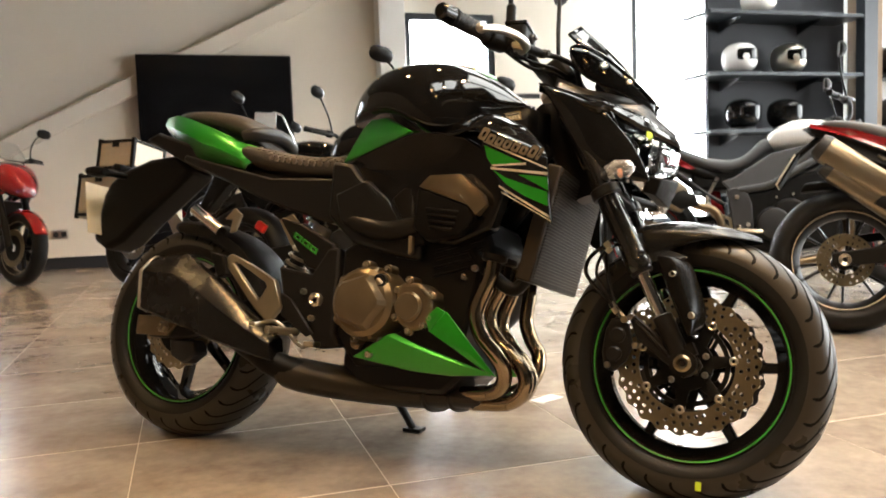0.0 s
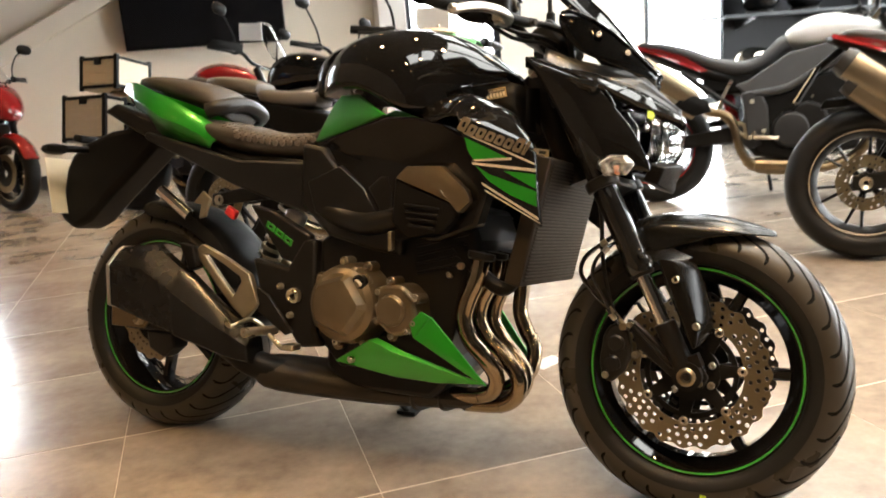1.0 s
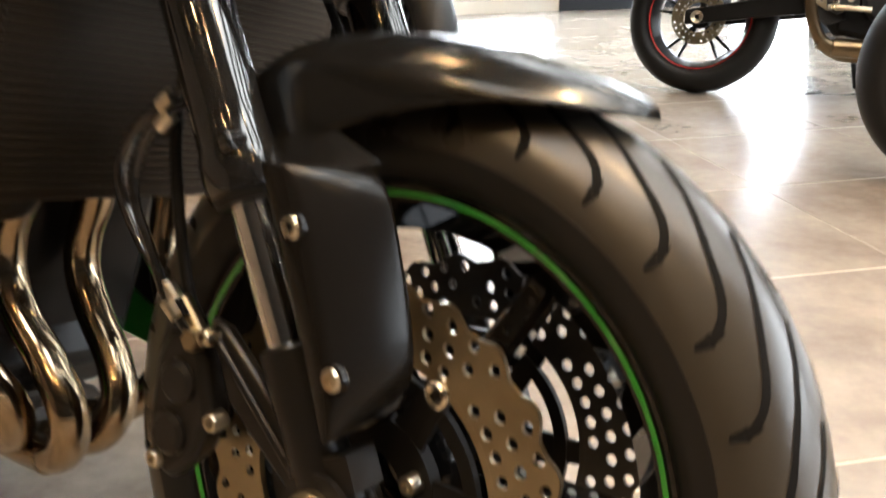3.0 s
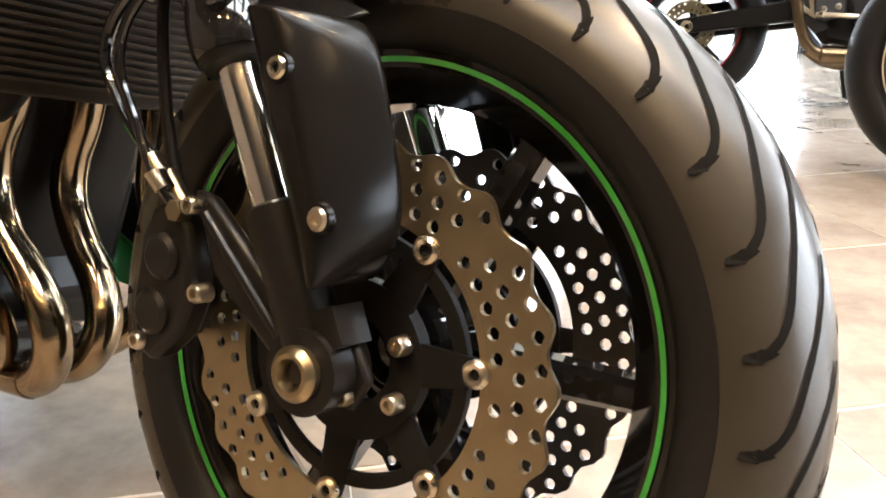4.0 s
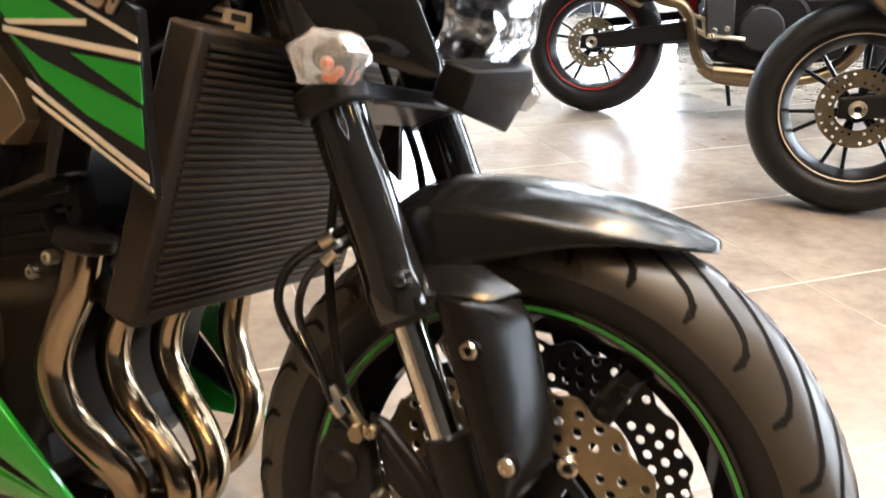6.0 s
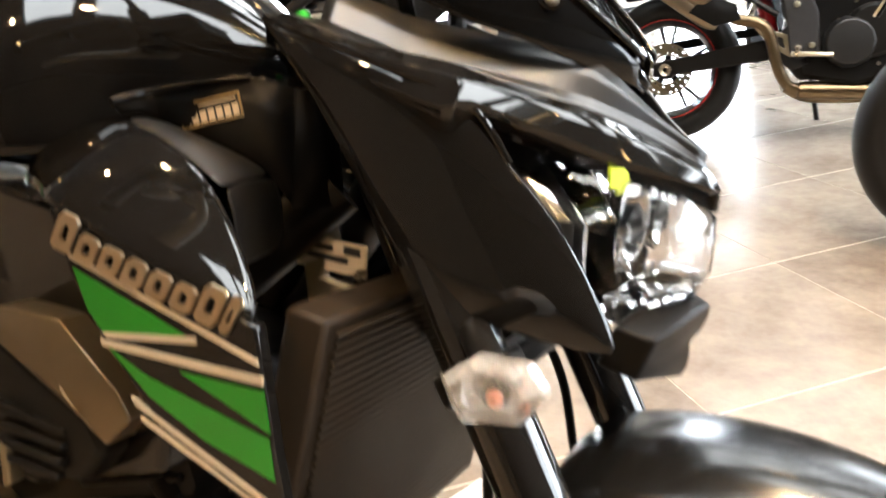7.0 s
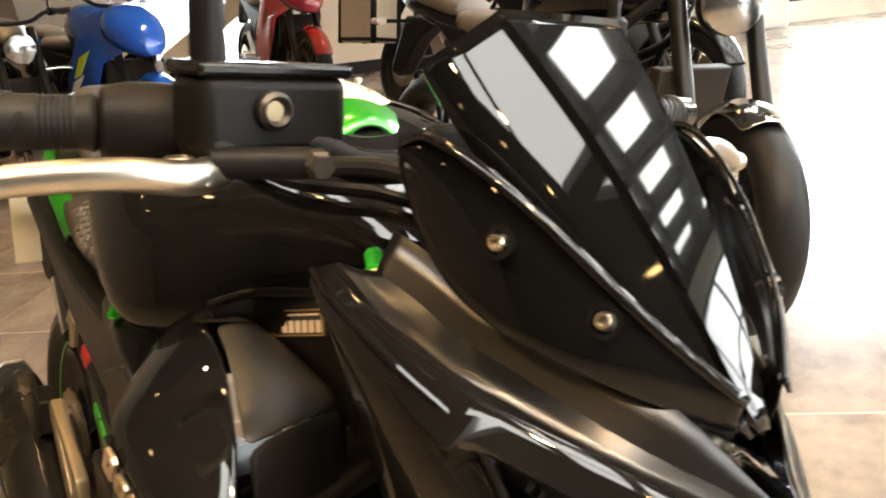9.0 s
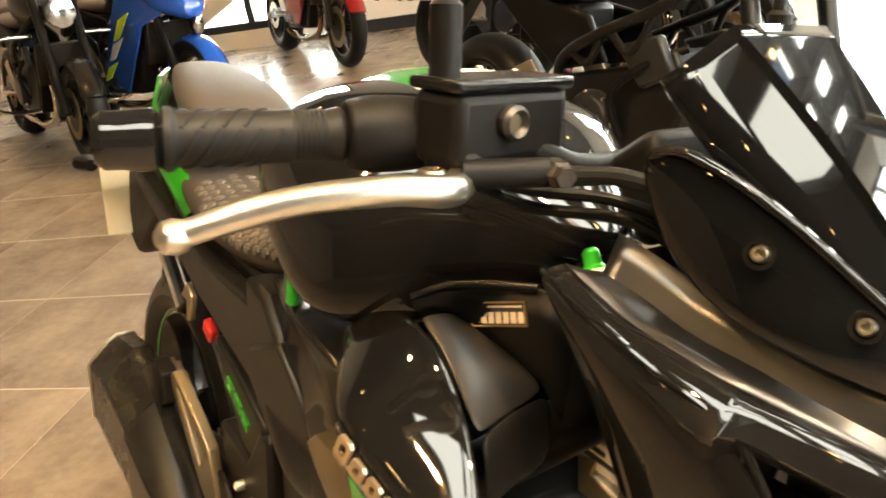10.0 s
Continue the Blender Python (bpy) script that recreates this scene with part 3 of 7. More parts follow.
        part("bracket_rib", rod((1.343, y + s * 0.007, 0.372), (1.420, y + s * 0.007, 0.300), 0.004, n=10), FRAMEB, cal)
        for px, pz in ((1.338, 0.377), (1.350, 0.318), (1.292, 0.273)):
            bolt((px, y + s * 0.013, pz), 0.0072, cal, axis=(0, s, 0), depth=0.007)
        part("brake_hose", tube([(1.318, y, 0.378), (1.300, y, 0.402), (1.282, y * 0.98, 0.460), (1.272, y * 0.95, 0.52), (1.262, y * 0.8, 0.60), (1.23, y * 0.6, 0.68), (1.20, y * 0.5, 0.75)], 0.0045, 10), MATTE, bike)
        part("hose_end", rod((1.322, y + s * 0.006, 0.374), (1.302, y + s * 0.006, 0.396), 0.0065, n=12), DISCM, cal)
        part("banjo_union", turned([(0.008, -0.006), (0.008, 0.006)], 6, axis_pose((1.325, y + s * 0.014, 0.372), (1.325, y + s, 0.372))), DISCM, cal)
    # speed sensor and its bracket on the hub
    hub = part("sensor_bracket", prism([(1.452, 0.300), (1.474, 0.306), (1.488, 0.284), (1.476, 0.262), (1.458, 0.268)], -0.108, -0.100), FRAMEB, bike, bevel=0.003)
    bolt((1.472, -0.110, 0.272), 0.006, hub, mat=DISCM)
    bolt((1.466, -0.110, 0.290), 0.005, hub, mat=DISCM)
    # clamps
    for f, r in ((0.60, 0.034), (0.89, 0.029)):
        p = fork_point(f, 0)
        bm = bm_box(0.050, 0.20, 0.020, Matrix.Translation(p) @ Matrix.Rotation(radians(-26.3), 4, "Y"))
        for s in (-1, 1):
            bm = bm_join(bm, turned([(r, -0.012), (r, 0.012)], 24, axis_pose(fork_point(f, s * 0.110), fork_point(1.2, s * 0.110))))
        part("fork_clamp", bm, FRAMEB, bike, bevel=0.004)
    for s in (-1, 1):
        p = Vector((1.118, s * 0.099, 0.898))
        d = (fork_point(1.2, 0) - fork_point(1, 0)).normalized()
        part("fork_cap", turned([(0.022, -0.012), (0.022, 0.000), (0.016, 0.004), (0.014, 0.008)], 22, axis_pose(p, p + d)), PALE, bike)
        bm = turned([(0.0085, 0.006), (0.0085, 0.010), (0.0066, 0.012), (0.0066, 0.021), (0.004, 0.024)], 18, axis_pose(p, p + d))
        part("preload_cap", bm, LIMEPL, bike, "green anodised fork cap")


hero_fork()


def hero_fender():
    rows = []
    # x, crown height, half width at the crease, crease height, skirt foot height
    prof = [(1.300, 0.560, 0.074, 0.546, 0.505), (1.322, 0.584, 0.078, 0.562, 0.505), (1.350, 0.597, 0.082, 0.572, 0.512), (1.405, 0.603, 0.083, 0.575, 0.528), (1.465, 0.601, 0.078, 0.572, 0.552), (1.520, 0.591, 0.064, 0.566, 0.560), (1.565, 0.578, 0.040, 0.562, 0.559), (1.592, 0.566, 0.014, 0.560, 0.558)]
    for x, z, hw, zc, zs in prof:
        half = [(0.0, z), (0.42, z - 0.06 * (z - zc)), (0.72, z - 0.32 * (z - zc)), (0.93, z - 0.80 * (z - zc)), (1.0, zc), (1.02, zc - 0.12 * (zc - zs)), (1.05, zc - 0.6 * (zc - zs)), (1.05, zs)]
        right = [Vector((x, -hw * f, q)) for f, q in half]
        rows.append(list(reversed(right)) + [Vector((p.x, -p.y, p.z)) for p in right[1:]])
    f = part("front_mudguard", sheet(rows), SATIN, bike, "satin black front mudguard", smooth=60, sub=2, solid=0.004)
    for s in (-1, 1):
        pts = [(1.350, s * 0.086, 0.522), (1.410, s * 0.088, 0.530), (1.450, s * 0.092, 0.514), (1.430, s * 0.104, 0.504), (1.392, s * 0.110, 0.502), (1.360, s * 0.104, 0.500)]
        part("mudguard_stay", panel(pts, 0.006, (0.2, s, 0.5), 0.004), SATIN, f, bevel=0.002)


hero_fender()


def hero_tank():
    prof = [(0.552, 0.905, 0.060, 0.060, 0.860), (0.600, 0.967, 0.118, 0.116, 0.860), (0.650, 0.994, 0.158, 0.156, 0.862), (0.700, 1.005, 0.186, 0.184, 0.860), (0.760, 1.012, 0.205, 0.203, 0.845), (0.820, 1.012, 0.214, 0.212, 0.805), (0.880, 1.004, 0.206, 0.206, 0.785), (0.930, 0.988, 0.152, 0.152, 0.800), (0.985, 0.952, 0.094, 0.092, 0.815), (1.030, 0.914, 0.052, 0.050, 0.830), (1.060, 0.892, 0.030, 0.028, 0.840)]
    secs = []
    for x, zt, w, wl, zl in prof:
        h = zt - zl
        half = [(0.0, zt), (0.44 * w, zt - 0.03 * h), (0.68 * w, zt - 0.11 * h), (0.85 * w, zt - 0.26 * h), (0.95 * w, zt - 0.42 * h), (1.0 * w, zt - 0.58 * h), (0.6 * w + 0.4 * wl, zt - 0.74 * h), (wl, zl + 0.08 * h), (0.92 * wl, zl)]
        secs.append([Vector((x, -y, z)) for y, z in half] + [Vector((x, y, z)) for y, z in reversed(half[1:])])
    t = part("fuel_tank", loft(secs), GLOSS, bike, "gloss black sculpted fuel tank", smooth=60, sub=2)
    spine = []
    for x, z, hw in ((0.590, 0.956, 0.040), (0.62, 0.980, 0.058), (0.67, 0.998, 0.068), (0.73, 1.010, 0.074), (0.80, 1.015, 0.076), (0.87, 1.008, 0.070), (0.915, 0.994, 0.052), (0.940, 0.982, 0.030)):
        spine.append([Vector((x, hw * g, z + 0.004 - 0.020 * abs(g) ** 2.2)) for g in (-1, -0.7, -0.35, 0, 0.35, 0.7, 1)])
    part("tank_spine", sheet(spine), GREEN, t, "green panel along the top of the tank", smooth=60, sub=2, solid=0.010)
    # filler cap, its ring and the green surround
    cap = turned([(0.046, 0.0), (0.046, 0.008), (0.042, 0.011), (0.034, 0.011), (0.030, 0.014)], 32, axis_pose((0.84, 0.0, 1.006), (0.85, 0.0, 1.2)))
    c = part("filler_cap", cap, PALE, t, "pale metal filler cap")
    for k in range(5):
        a = 2 * math.pi * k / 5
        bolt((0.84 + 0.038 * math.cos(a), 0.038 * math.sin(a), 1.021), 0.004, c, axis=(0, 0, 1), depth=0.003)
    part("filler_surround", lathe([(0.050, 0.0), (0.066, -0.006), (0.070, -0.004), (0.052, 0.006)], 40, axis_pose((0.84, 0.0, 1.008), (0.85, 0.0, 1.2))), PALE, t, "pale metal ring round the filler")
    # green knee panels tucked under the shoulder at the back of the tank
    g = [(0.560, -0.098, 0.752), (0.588, -0.104, 0.795), (0.620, -0.112, 0.838), (0.652, -0.126, 0.857), (0.712, -0.150, 0.852), (0.812, -0.206, 0.796), (0.745, -0.172, 0.782), (0.655, -0.130, 0.767)]
    pair("knee_panel", panel(g, 0.014, (-0.35, -1, 0.1), 0.004), GREEN, t, "bright green knee panel", bevel=0.004)


hero_tank()


def lettering(m, count, total, height, mat, parent, depth=0.002):
    """Plain slanted blocks of the size of a wordmark's letters."""
    step = total / count
    for i in range(count):
        x, w = step * i, step * 0.84
        hgt = height * (1.32 if i in (0, count - 2, count - 1) else 0.92)
        w = w * (0.45 if i == count - 1 else 1.0)
        lean, c = hgt * 0.16, 0.18 * w
        outer = [(x + c, 0), (x + w - c, 0), (x + w, hgt * 0.12), (x + w + lean, hgt * 0.86), (x + w + lean - c, hgt), (x + lean + c, hgt), (x + lean, hgt * 0.86), (x, hgt * 0.12)]
        cx, cz = sum(p[0] for p in outer) / 8, sum(p[1] for p in outer) / 8
        bm = ring_prism(outer, [(cx + (px - cx) * 0.36, cz + (pz - cz) * 0.44) for px, pz in outer], -depth / 2, depth / 2)
        bmesh.ops.transform(bm, matrix=m, verts=bm.verts)
        part("mark_block", bm, mat, parent)


def flank_plate(pts, s, lift, thick):
    """A flat plate on the shroud's flank, which leans in towards the bottom."""
    bm = bmesh.new()
    a = [bm.verts.new((x, s * (0.2295 + 0.079 * (z - 0.563) + 0.10 * (1.13 - x) + lift), z)) for x, z in pts]
    b = [bm.verts.new(v.co - Vector((0, s * thick, 0))) for v in a]
    bm.faces.new(a)
    bm.faces.new(b)
    k = len(a)
    for i in range(k):
        bm.faces.new((a[i], a[(i + 1) % k], b[(i + 1) % k], b[i]))
    return bm


def hero_shrouds():
    for s in (-1, 1):
        # upper gloss shoulder in three facets, then the flat flank below it
        rows = [[(0.885, s * 0.172, 0.802), (0.968, s * 0.168, 0.847), (1.030, s * 0.174, 0.828), (1.070, s * 0.184, 0.810), (1.110, s * 0.196, 0.786), (1.165, s * 0.224, 0.722)],
                [(0.892, s * 0.194, 0.788), (0.968, s * 0.214, 0.812), (1.045, s * 0.222, 0.810), (1.085, s * 0.222, 0.780), (1.125, s * 0.232, 0.747), (1.168, s * 0.238, 0.712)],
                [(0.925, s * 0.206, 0.768), (0.978, s * 0.240, 0.782), (1.010, s * 0.2585, 0.778), (1.062, s * 0.2515, 0.753), (1.115, s * 0.2440, 0.730), (1.168, s * 0.2370, 0.707)]]
        sh = part("tank_shroud", sheet(rows), GLOSS, bike, "gloss black tank shroud with green graphics", smooth=60, sub=2, solid=0.008)
        low = [(1.010, s * 0.245, 0.778), (1.168, s * 0.241, 0.708), (1.174, s * 0.238, 0.620), (1.181, s * 0.228, 0.563), (1.130, s * 0.232, 0.598), (1.079, s * 0.236, 0.636), (1.046, s * 0.240, 0.680), (1.022, s * 0.243, 0.732)]
        part("shroud_flank", flank_plate([(x, z) for x, y, z in low], s, 0.0, 0.012), GLOSS, sh, bevel=0.002)

        def decal(name, pts, mat, lift):
            part(name, flank_plate(pts, s, 0.0008 + lift * 0.3, 0.003), mat, sh)
        decal("green_flash", [(1.026, 0.737), (1.122, 0.693), (1.046, 0.692), (1.034, 0.708)], GREEN, 0.0)
        decal("green_flash", [(1.048, 0.682), (1.078, 0.664), (1.171, 0.632), (1.173, 0.602), (1.120, 0.624), (1.078, 0.650)], GREEN, 0.0)
        decal("green_flash", [(1.106, 0.671), (1.170, 0.665), (1.172, 0.636)], GREEN, 0.0)
        for a, b, c, d in (((1.022, 0.749), (1.168, 0.686), (1.168, 0.682), (1.024, 0.744)), ((1.042, 0.688), (1.170, 0.675), (1.170, 0.669), (1.043, 0.683)),
                           ((1.062, 0.648), (1.176, 0.582), (1.177, 0.576), (1.065, 0.642)), ((1.068, 0.634), (1.179, 0.572), (1.180, 0.569), (1.070, 0.630)), ((1.044, 0.693), (1.122, 0.697), (1.122, 0.692), (1.048, 0.689))):
            decal("pinstripe", [a, b, c, d], BEIGE, 0.0012)
        # silver wordmark as plain blocks, falling towards the front
        if s < 0:
            m = Matrix.Translation((1.011, -0.2585, 0.752)) @ Matrix.Rotation(radians(20.5), 4, "Y") @ Matrix.Rotation(radians(7.2), 4, "Z") @ Matrix.Rotation(radians(4.5), 4, "X")
            lettering(m, 8, 0.160, 0.022, LETTER, sh, 0.003)
        # inner panel beside the steering head, a satin ramp below it that rolls over into a dark duct
        def side(*pts):
            return [Vector((x, s * y, z)) for x, y, z in pts]
        up = side((0.974, 0.167, 0.850), (0.979, 0.150, 0.855), (0.987, 0.134, 0.859), (1.020, 0.114, 0.866), (1.055, 0.097, 0.871), (1.090, 0.082, 0.862))
        crease = side((0.984, 0.166, 0.842), (0.986, 0.148, 0.842), (0.988, 0.133, 0.836), (1.026, 0.117, 0.820), (1.069, 0.103, 0.800), (1.094, 0.098, 0.770))
        ip = part("inner_panel", strip(up, crease, 4, 0.0, (0.4, s, 0)), MATTE, bike, "matte black inner tank panel", smooth=40, solid=0.004)
        ramp = [side((0.988, 0.167, 0.838), (0.992, 0.150, 0.839), (0.990, 0.134, 0.836)), side((1.000, 0.169, 0.834), (1.002, 0.149, 0.836), (1.002, 0.128, 0.831)), side((1.030, 0.173, 0.824), (1.030, 0.148, 0.826), (1.028, 0.118, 0.820)),
                side((1.062, 0.181, 0.810), (1.058, 0.150, 0.813), (1.050, 0.110, 0.810)), side((1.094, 0.190, 0.796), (1.080, 0.155, 0.800), (1.067, 0.105, 0.801)), side((1.104, 0.191, 0.789), (1.092, 0.156, 0.793), (1.080, 0.103, 0.793))]
        part("inner_facet", sheet(ramp), RAMPM, ip, "satin ramp", smooth=70, sub=2, solid=0.003)
        roll = ramp[-1]
        part("duct_lip", sheet([roll, [p + Vector((0.007, 0, -0.010)) for p in roll], [p + Vector((0.010, 0, -0.028)) for p in roll], [p + Vector((0.010, 0, -0.060)) for p in roll]]), MATTE, ip, smooth=70, sub=1, solid=0.003)
        part("duct_wall", sheet([side((1.088, 0.084, 0.862), (1.110, 0.060, 0.860)), side((1.094, 0.098, 0.766), (1.112, 0.050, 0.765))]), MATTE, ip, solid=0.004)
        part("panel_rim", tube(up[:5], 0.0045, 10), SATIN, ip)
        if s < 0:
            e = Vector((0.047, 0.0205, 0.012)).normalized()
            n = Vector((0.36, -0.92, 0.14)).normalized()
            v = n.cross(e).normalized()
            v = v if v.z > 0 else -v
            m = Matrix(((e.x, -n.x, v.x, 0), (e.y, -n.y, v.y, 0), (e.z, -n.z, v.z, 0), (0, 0, 0, 1)))
            m = Matrix.Translation(Vector((1.027, -0.1115, 0.8435)) + n * 0.003) @ m
            tag = part("security_label", bm_box(0.052, 0.003, 0.021, m), INK, ip, "small black and gold label")
            part("label_rim", ring_prism([(-0.026, -0.0105), (0.026, -0.0105), (0.026, 0.0105), (-0.026, 0.0105)], [(-0.0245, -0.009), (0.0245, -0.009), (0.0245, 0.009), (-0.0245, 0.009)], -0.0024, -0.0010), GOLDF, tag).matrix_local = m
            for k in range(7):
                part("mark_block", bm_box(0.0050, 0.001, 0.0095, m @ Matrix.Translation((-0.0208 + 0.0069 * k, -0.0014, -0.0030))), PALE, tag)
            part("mark_block", bm_box(0.044, 0.001, 0.0016, m @ Matrix.Translation((0, -0.0014, 0.0062))), PALE, tag)


hero_shrouds()


def hero_cowl():
    for s in (-1, 1):
        top = [(1.108, s * 0.144, 0.910), (1.145, s * 0.146, 0.897), (1.207, s * 0.139, 0.874), (1.262, s * 0.125, 0.849), (1.290, s * 0.116, 0.808), (1.328, s * 0.106, 0.766), (1.364, s * 0.092, 0.682)]
        low = [(1.114, s * 0.142, 0.900), (1.142, s * 0.138, 0.862), (1.178, s * 0.134, 0.795), (1.210, s * 0.132, 0.735), (1.250, s * 0.128, 0.702), (1.305, s * 0.116, 0.686), (1.360, s * 0.094, 0.676)]
        c = part("headlamp_cowl_side", strip(top, low, 4, 0.006, (0, s, 0.1)), GLOSS, bike, "gloss black headlamp side cowl", smooth=70, sub=2, solid=0.007)
        part("cowl_edge", tube(top[:5], 0.003, 10), GLOSS, c)
        # creased satin ledge running to the nose: outer facet, crest, a hollow, and a flat inner facet rising under the screen
        keys = (((1.108, 0.143, 0.909), (1.116, 0.130, 0.914), (1.135, 0.112, 0.911), (1.136, 0.099, 0.938)), ((1.146, 0.144, 0.890), (1.148, 0.128, 0.900), (1.168, 0.100, 0.897), (1.169, 0.087, 0.924)), ((1.182, 0.143, 0.870), (1.182, 0.126, 0.889), (1.200, 0.094, 0.884), (1.201, 0.081, 0.911)),
                ((1.249, 0.139, 0.846), (1.244, 0.119, 0.876), (1.249, 0.083, 0.873), (1.250, 0.070, 0.900)), ((1.266, 0.128, 0.850), (1.268, 0.104, 0.866), (1.276, 0.076, 0.866), (1.277, 0.063, 0.893)),
                ((1.330, 0.080, 0.820), (1.330, 0.068, 0.842), (1.326, 0.058, 0.852), (1.327, 0.045, 0.878)), ((1.378, 0.036, 0.799), (1.372, 0.026, 0.818), (1.366, 0.020, 0.830), (1.367, 0.016, 0.839)), ((1.410, 0.0, 0.786), (1.402, 0.0, 0.799), (1.398, 0.000, 0.806), (1.399, 0.000, 0.813)))
        grid = []
        for o, c, lip, i in zip(*[spline([Vector((x, s * y, z)) for x, y, z in col], 3) for col in zip(*keys)]):
            grid.append([o - Vector((0.002, s * 0.006, 0.016)), o, o * 0.5 + c * 0.5 + Vector((0, 0, 0.0008)), c, c * 0.5 + lip * 0.5 - Vector((0, 0, 0.0015)), lip, lip * 0.5 + i * 0.5 - Vector((0, 0, 0.0006)), i])
        ledge = part("cowl_ledge", sheet([row[3:] for row in grid]), LEDGE, bike, "satin black upper cowl ledge", smooth=14, solid=0.003)
        part("ledge_edge", sheet([row[:4] for row in grid]), GLOSS, ledge, "gloss black outer facet", smooth=14, solid=0.003)
        # smoked screen: lower wing with two screws
        top = [(1.168, s * 0.117, 1.004), (1.190, s * 0.112, 1.009), (1.225, s * 0.101, 0.996), (1.262, s * 0.085, 0.972), (1.295, s * 0.067, 0.944), (1.325, s * 0.045, 0.915), (1.353, s * 0.014, 0.885)]
        low = [(1.166, s * 0.115, 0.985), (1.184, s * 0.115, 0.948), (1.213, s * 0.113, 0.921), (1.245, s * 0.107, 0.906), (1.278, s * 0.092, 0.895), (1.312, s * 0.066, 0.880), (1.350, s * 0.008, 0.855)]
        wing = part("screen_wing", strip(top, low, 5, 0.005, (0.2, s, 0.15)), SMOKE, bike, "glossy black lower screen", smooth=70, sub=2, solid=0.005)
        n = Vector((0.65, s * 0.56, 0.51)).normalized()
        edge = spline([Vector(p) for p in top], 5)
        rows = []
        for k, p in enumerate(edge):
            w = n.cross(edge[min(k + 1, len(edge) - 1)] - edge[max(k - 1, 0)]).normalized() * 0.0085
            rows.append([p + n * 0.003 - w * 0.2, p + n * 0.003 + (w if w.z < 0 else -w)])
        part("screen_lip", sheet(rows), GLOSS, wing, "polished bevelled upper lip", solid=0.003)
        for p in ((1.250, s * 0.1060, 0.955), (1.302, s * 0.0740, 0.921)):
            bolt(p, 0.0055, wing, "screen_screw", axis=(0.35, s, 0.3), depth=0.006)
            part("screw_recess", lathe([(0.0068, 0.0), (0.0095, 0.0), (0.0098, 0.003), (0.0068, 0.003)], 18, axis_pose(p, Vector(p) + Vector((0.35, s, 0.3)))), GLOSS, wing)
    # the upper screen, ridged along the middle
    rows = []
    for f in (k / 24 for k in range(25)):
        arch = 0.012 * math.sin(math.pi * f)
        x, z = 1.169 + 0.183 * f + arch * 0.76, 1.077 - 0.217 * f + arch * 0.65
        c, e = 0.050 * (1 - f) ** 0.85 + 0.003, 0.090 * (1 - f ** 1.7) + 0.008
        side = max(e - c, 0.004)
        row = []
        for k in (-1, -0.5, -0.03):
            row.append(Vector((x - 0.30 * side * abs(k), -c + side * k, z - 0.72 * side * abs(k))))
        row += [Vector((x + 0.003, c * g, z + 0.003)) for g in (-0.97, -0.5, 0.0, 0.5, 0.97)]
        row += [Vector((p.x, -p.y, p.z)) for p in reversed(row[:3])]
        rows.append(row)
    part("screen", sheet(rows), SMOKE, bike, "dark smoked flyscreen", smooth=20, solid=0.004)
    # headlamp: bowl, reflectors, bulb shade, clear lens
    rows, lens = [], []
    for z, xs, hw in ((0.835, 1.300, 0.062), (0.805, 1.372, 0.082), (0.765, 1.404, 0.090), (0.725, 1.402, 0.088), (0.690, 1.382, 0.070)):
        row, lrow = [], []
        for k in range(9):
            g = -1 + k / 4
            lrow.append(Vector((xs - 0.070 * abs(g) ** 1.8 + 0.004, hw * g, z)))
            row.append(Vector((xs - 0.070 * abs(g) ** 1.8 - 0.045 - 0.02 * math.cos(g * 3), hw * 0.94 * g, z)))
        rows.append(row)
        lens.append(lrow)
    h = part("headlamp", sheet(rows), REFLECT, bike, "twin-reflector headlamp with clear lens", smooth=20, solid=0.004)
    part("lens", sheet(lens), LENS, h, "clear faceted lens", smooth=60, solid=0.002)
    for s in (-1, 1):
        bowl = lathe([(0.010, 0.0), (0.030, 0.012), (0.034, 0.026), (0.031, 0.026), (0.008, 0.004)], 24, axis_pose((1.332, s * 0.040, 0.768), (1.45, s * 0.050, 0.760)))
        part("reflector_bowl", bowl, REFLECT, h)
        part("bulb_shade", turned([(0.011, 0.0), (0.012, 0.014), (0.004, 0.020)], 16, axis_pose((1.345, s * 0.042, 0.767), (1.45, s * 0.05, 0.760))), GREYP, h)
    part("inspection_sticker", bm_box(0.003, 0.016, 0.014, pose(1.350, -0.061, 0.797, 0, 0, -35)), YELLOW, h, "small yellow sticker")
    chin = [(1.385, -0.085, 0.688), (1.408, 0.0, 0.700), (1.385, 0.085, 0.688), (1.370, 0.075, 0.655), (1.388, 0.0, 0.640), (1.370, -0.075, 0.655)]
    part("headlamp_chin", panel(chin, 0.03, (1, 0, -0.3), 0.01), MATTE, h, bevel=0.003)
    part("cowl_bracket", bm_box(0.10, 0.16, 0.10, pose(1.24, 0, 0.80, 0, 20, 0)), MATTE, bike, bevel=0.02)
    part("steering_head", rod((1.19, 0, 0.66), (1.085, 0, 0.90), 0.034, n=24), FRAMEB, bike)
    # instrument pod
    part("instrument_pod", bm_box(0.055, 0.15, 0.075, pose(1.130, 0, 0.965, 0, -35, 0)), MATTE, bike, "black instrument pod", bevel=0.012, segs=3)
    # rating plate and bright bracket by the steering head
    pm = pose(1.087, -0.047, 0.722, 8, 8, 4)
    plate = part("rating_plate", bm_box(0.088, 0.003, 0.030, pm), PALE, bike, "printed rating plate", bevel=0.001)
    for x, z, w, h in ((-0.030, 0.000, 0.010, 0.020), (-0.004, 0.007, 0.030, 0.005), (0.004, -0.002, 0.044, 0.005), (0.030, 0.008, 0.016, 0.007)):
        part("print_bar", bm_box(w, 0.002, h, pm @ Matrix.Translation((x, -0.0016, z))), INK, plate)
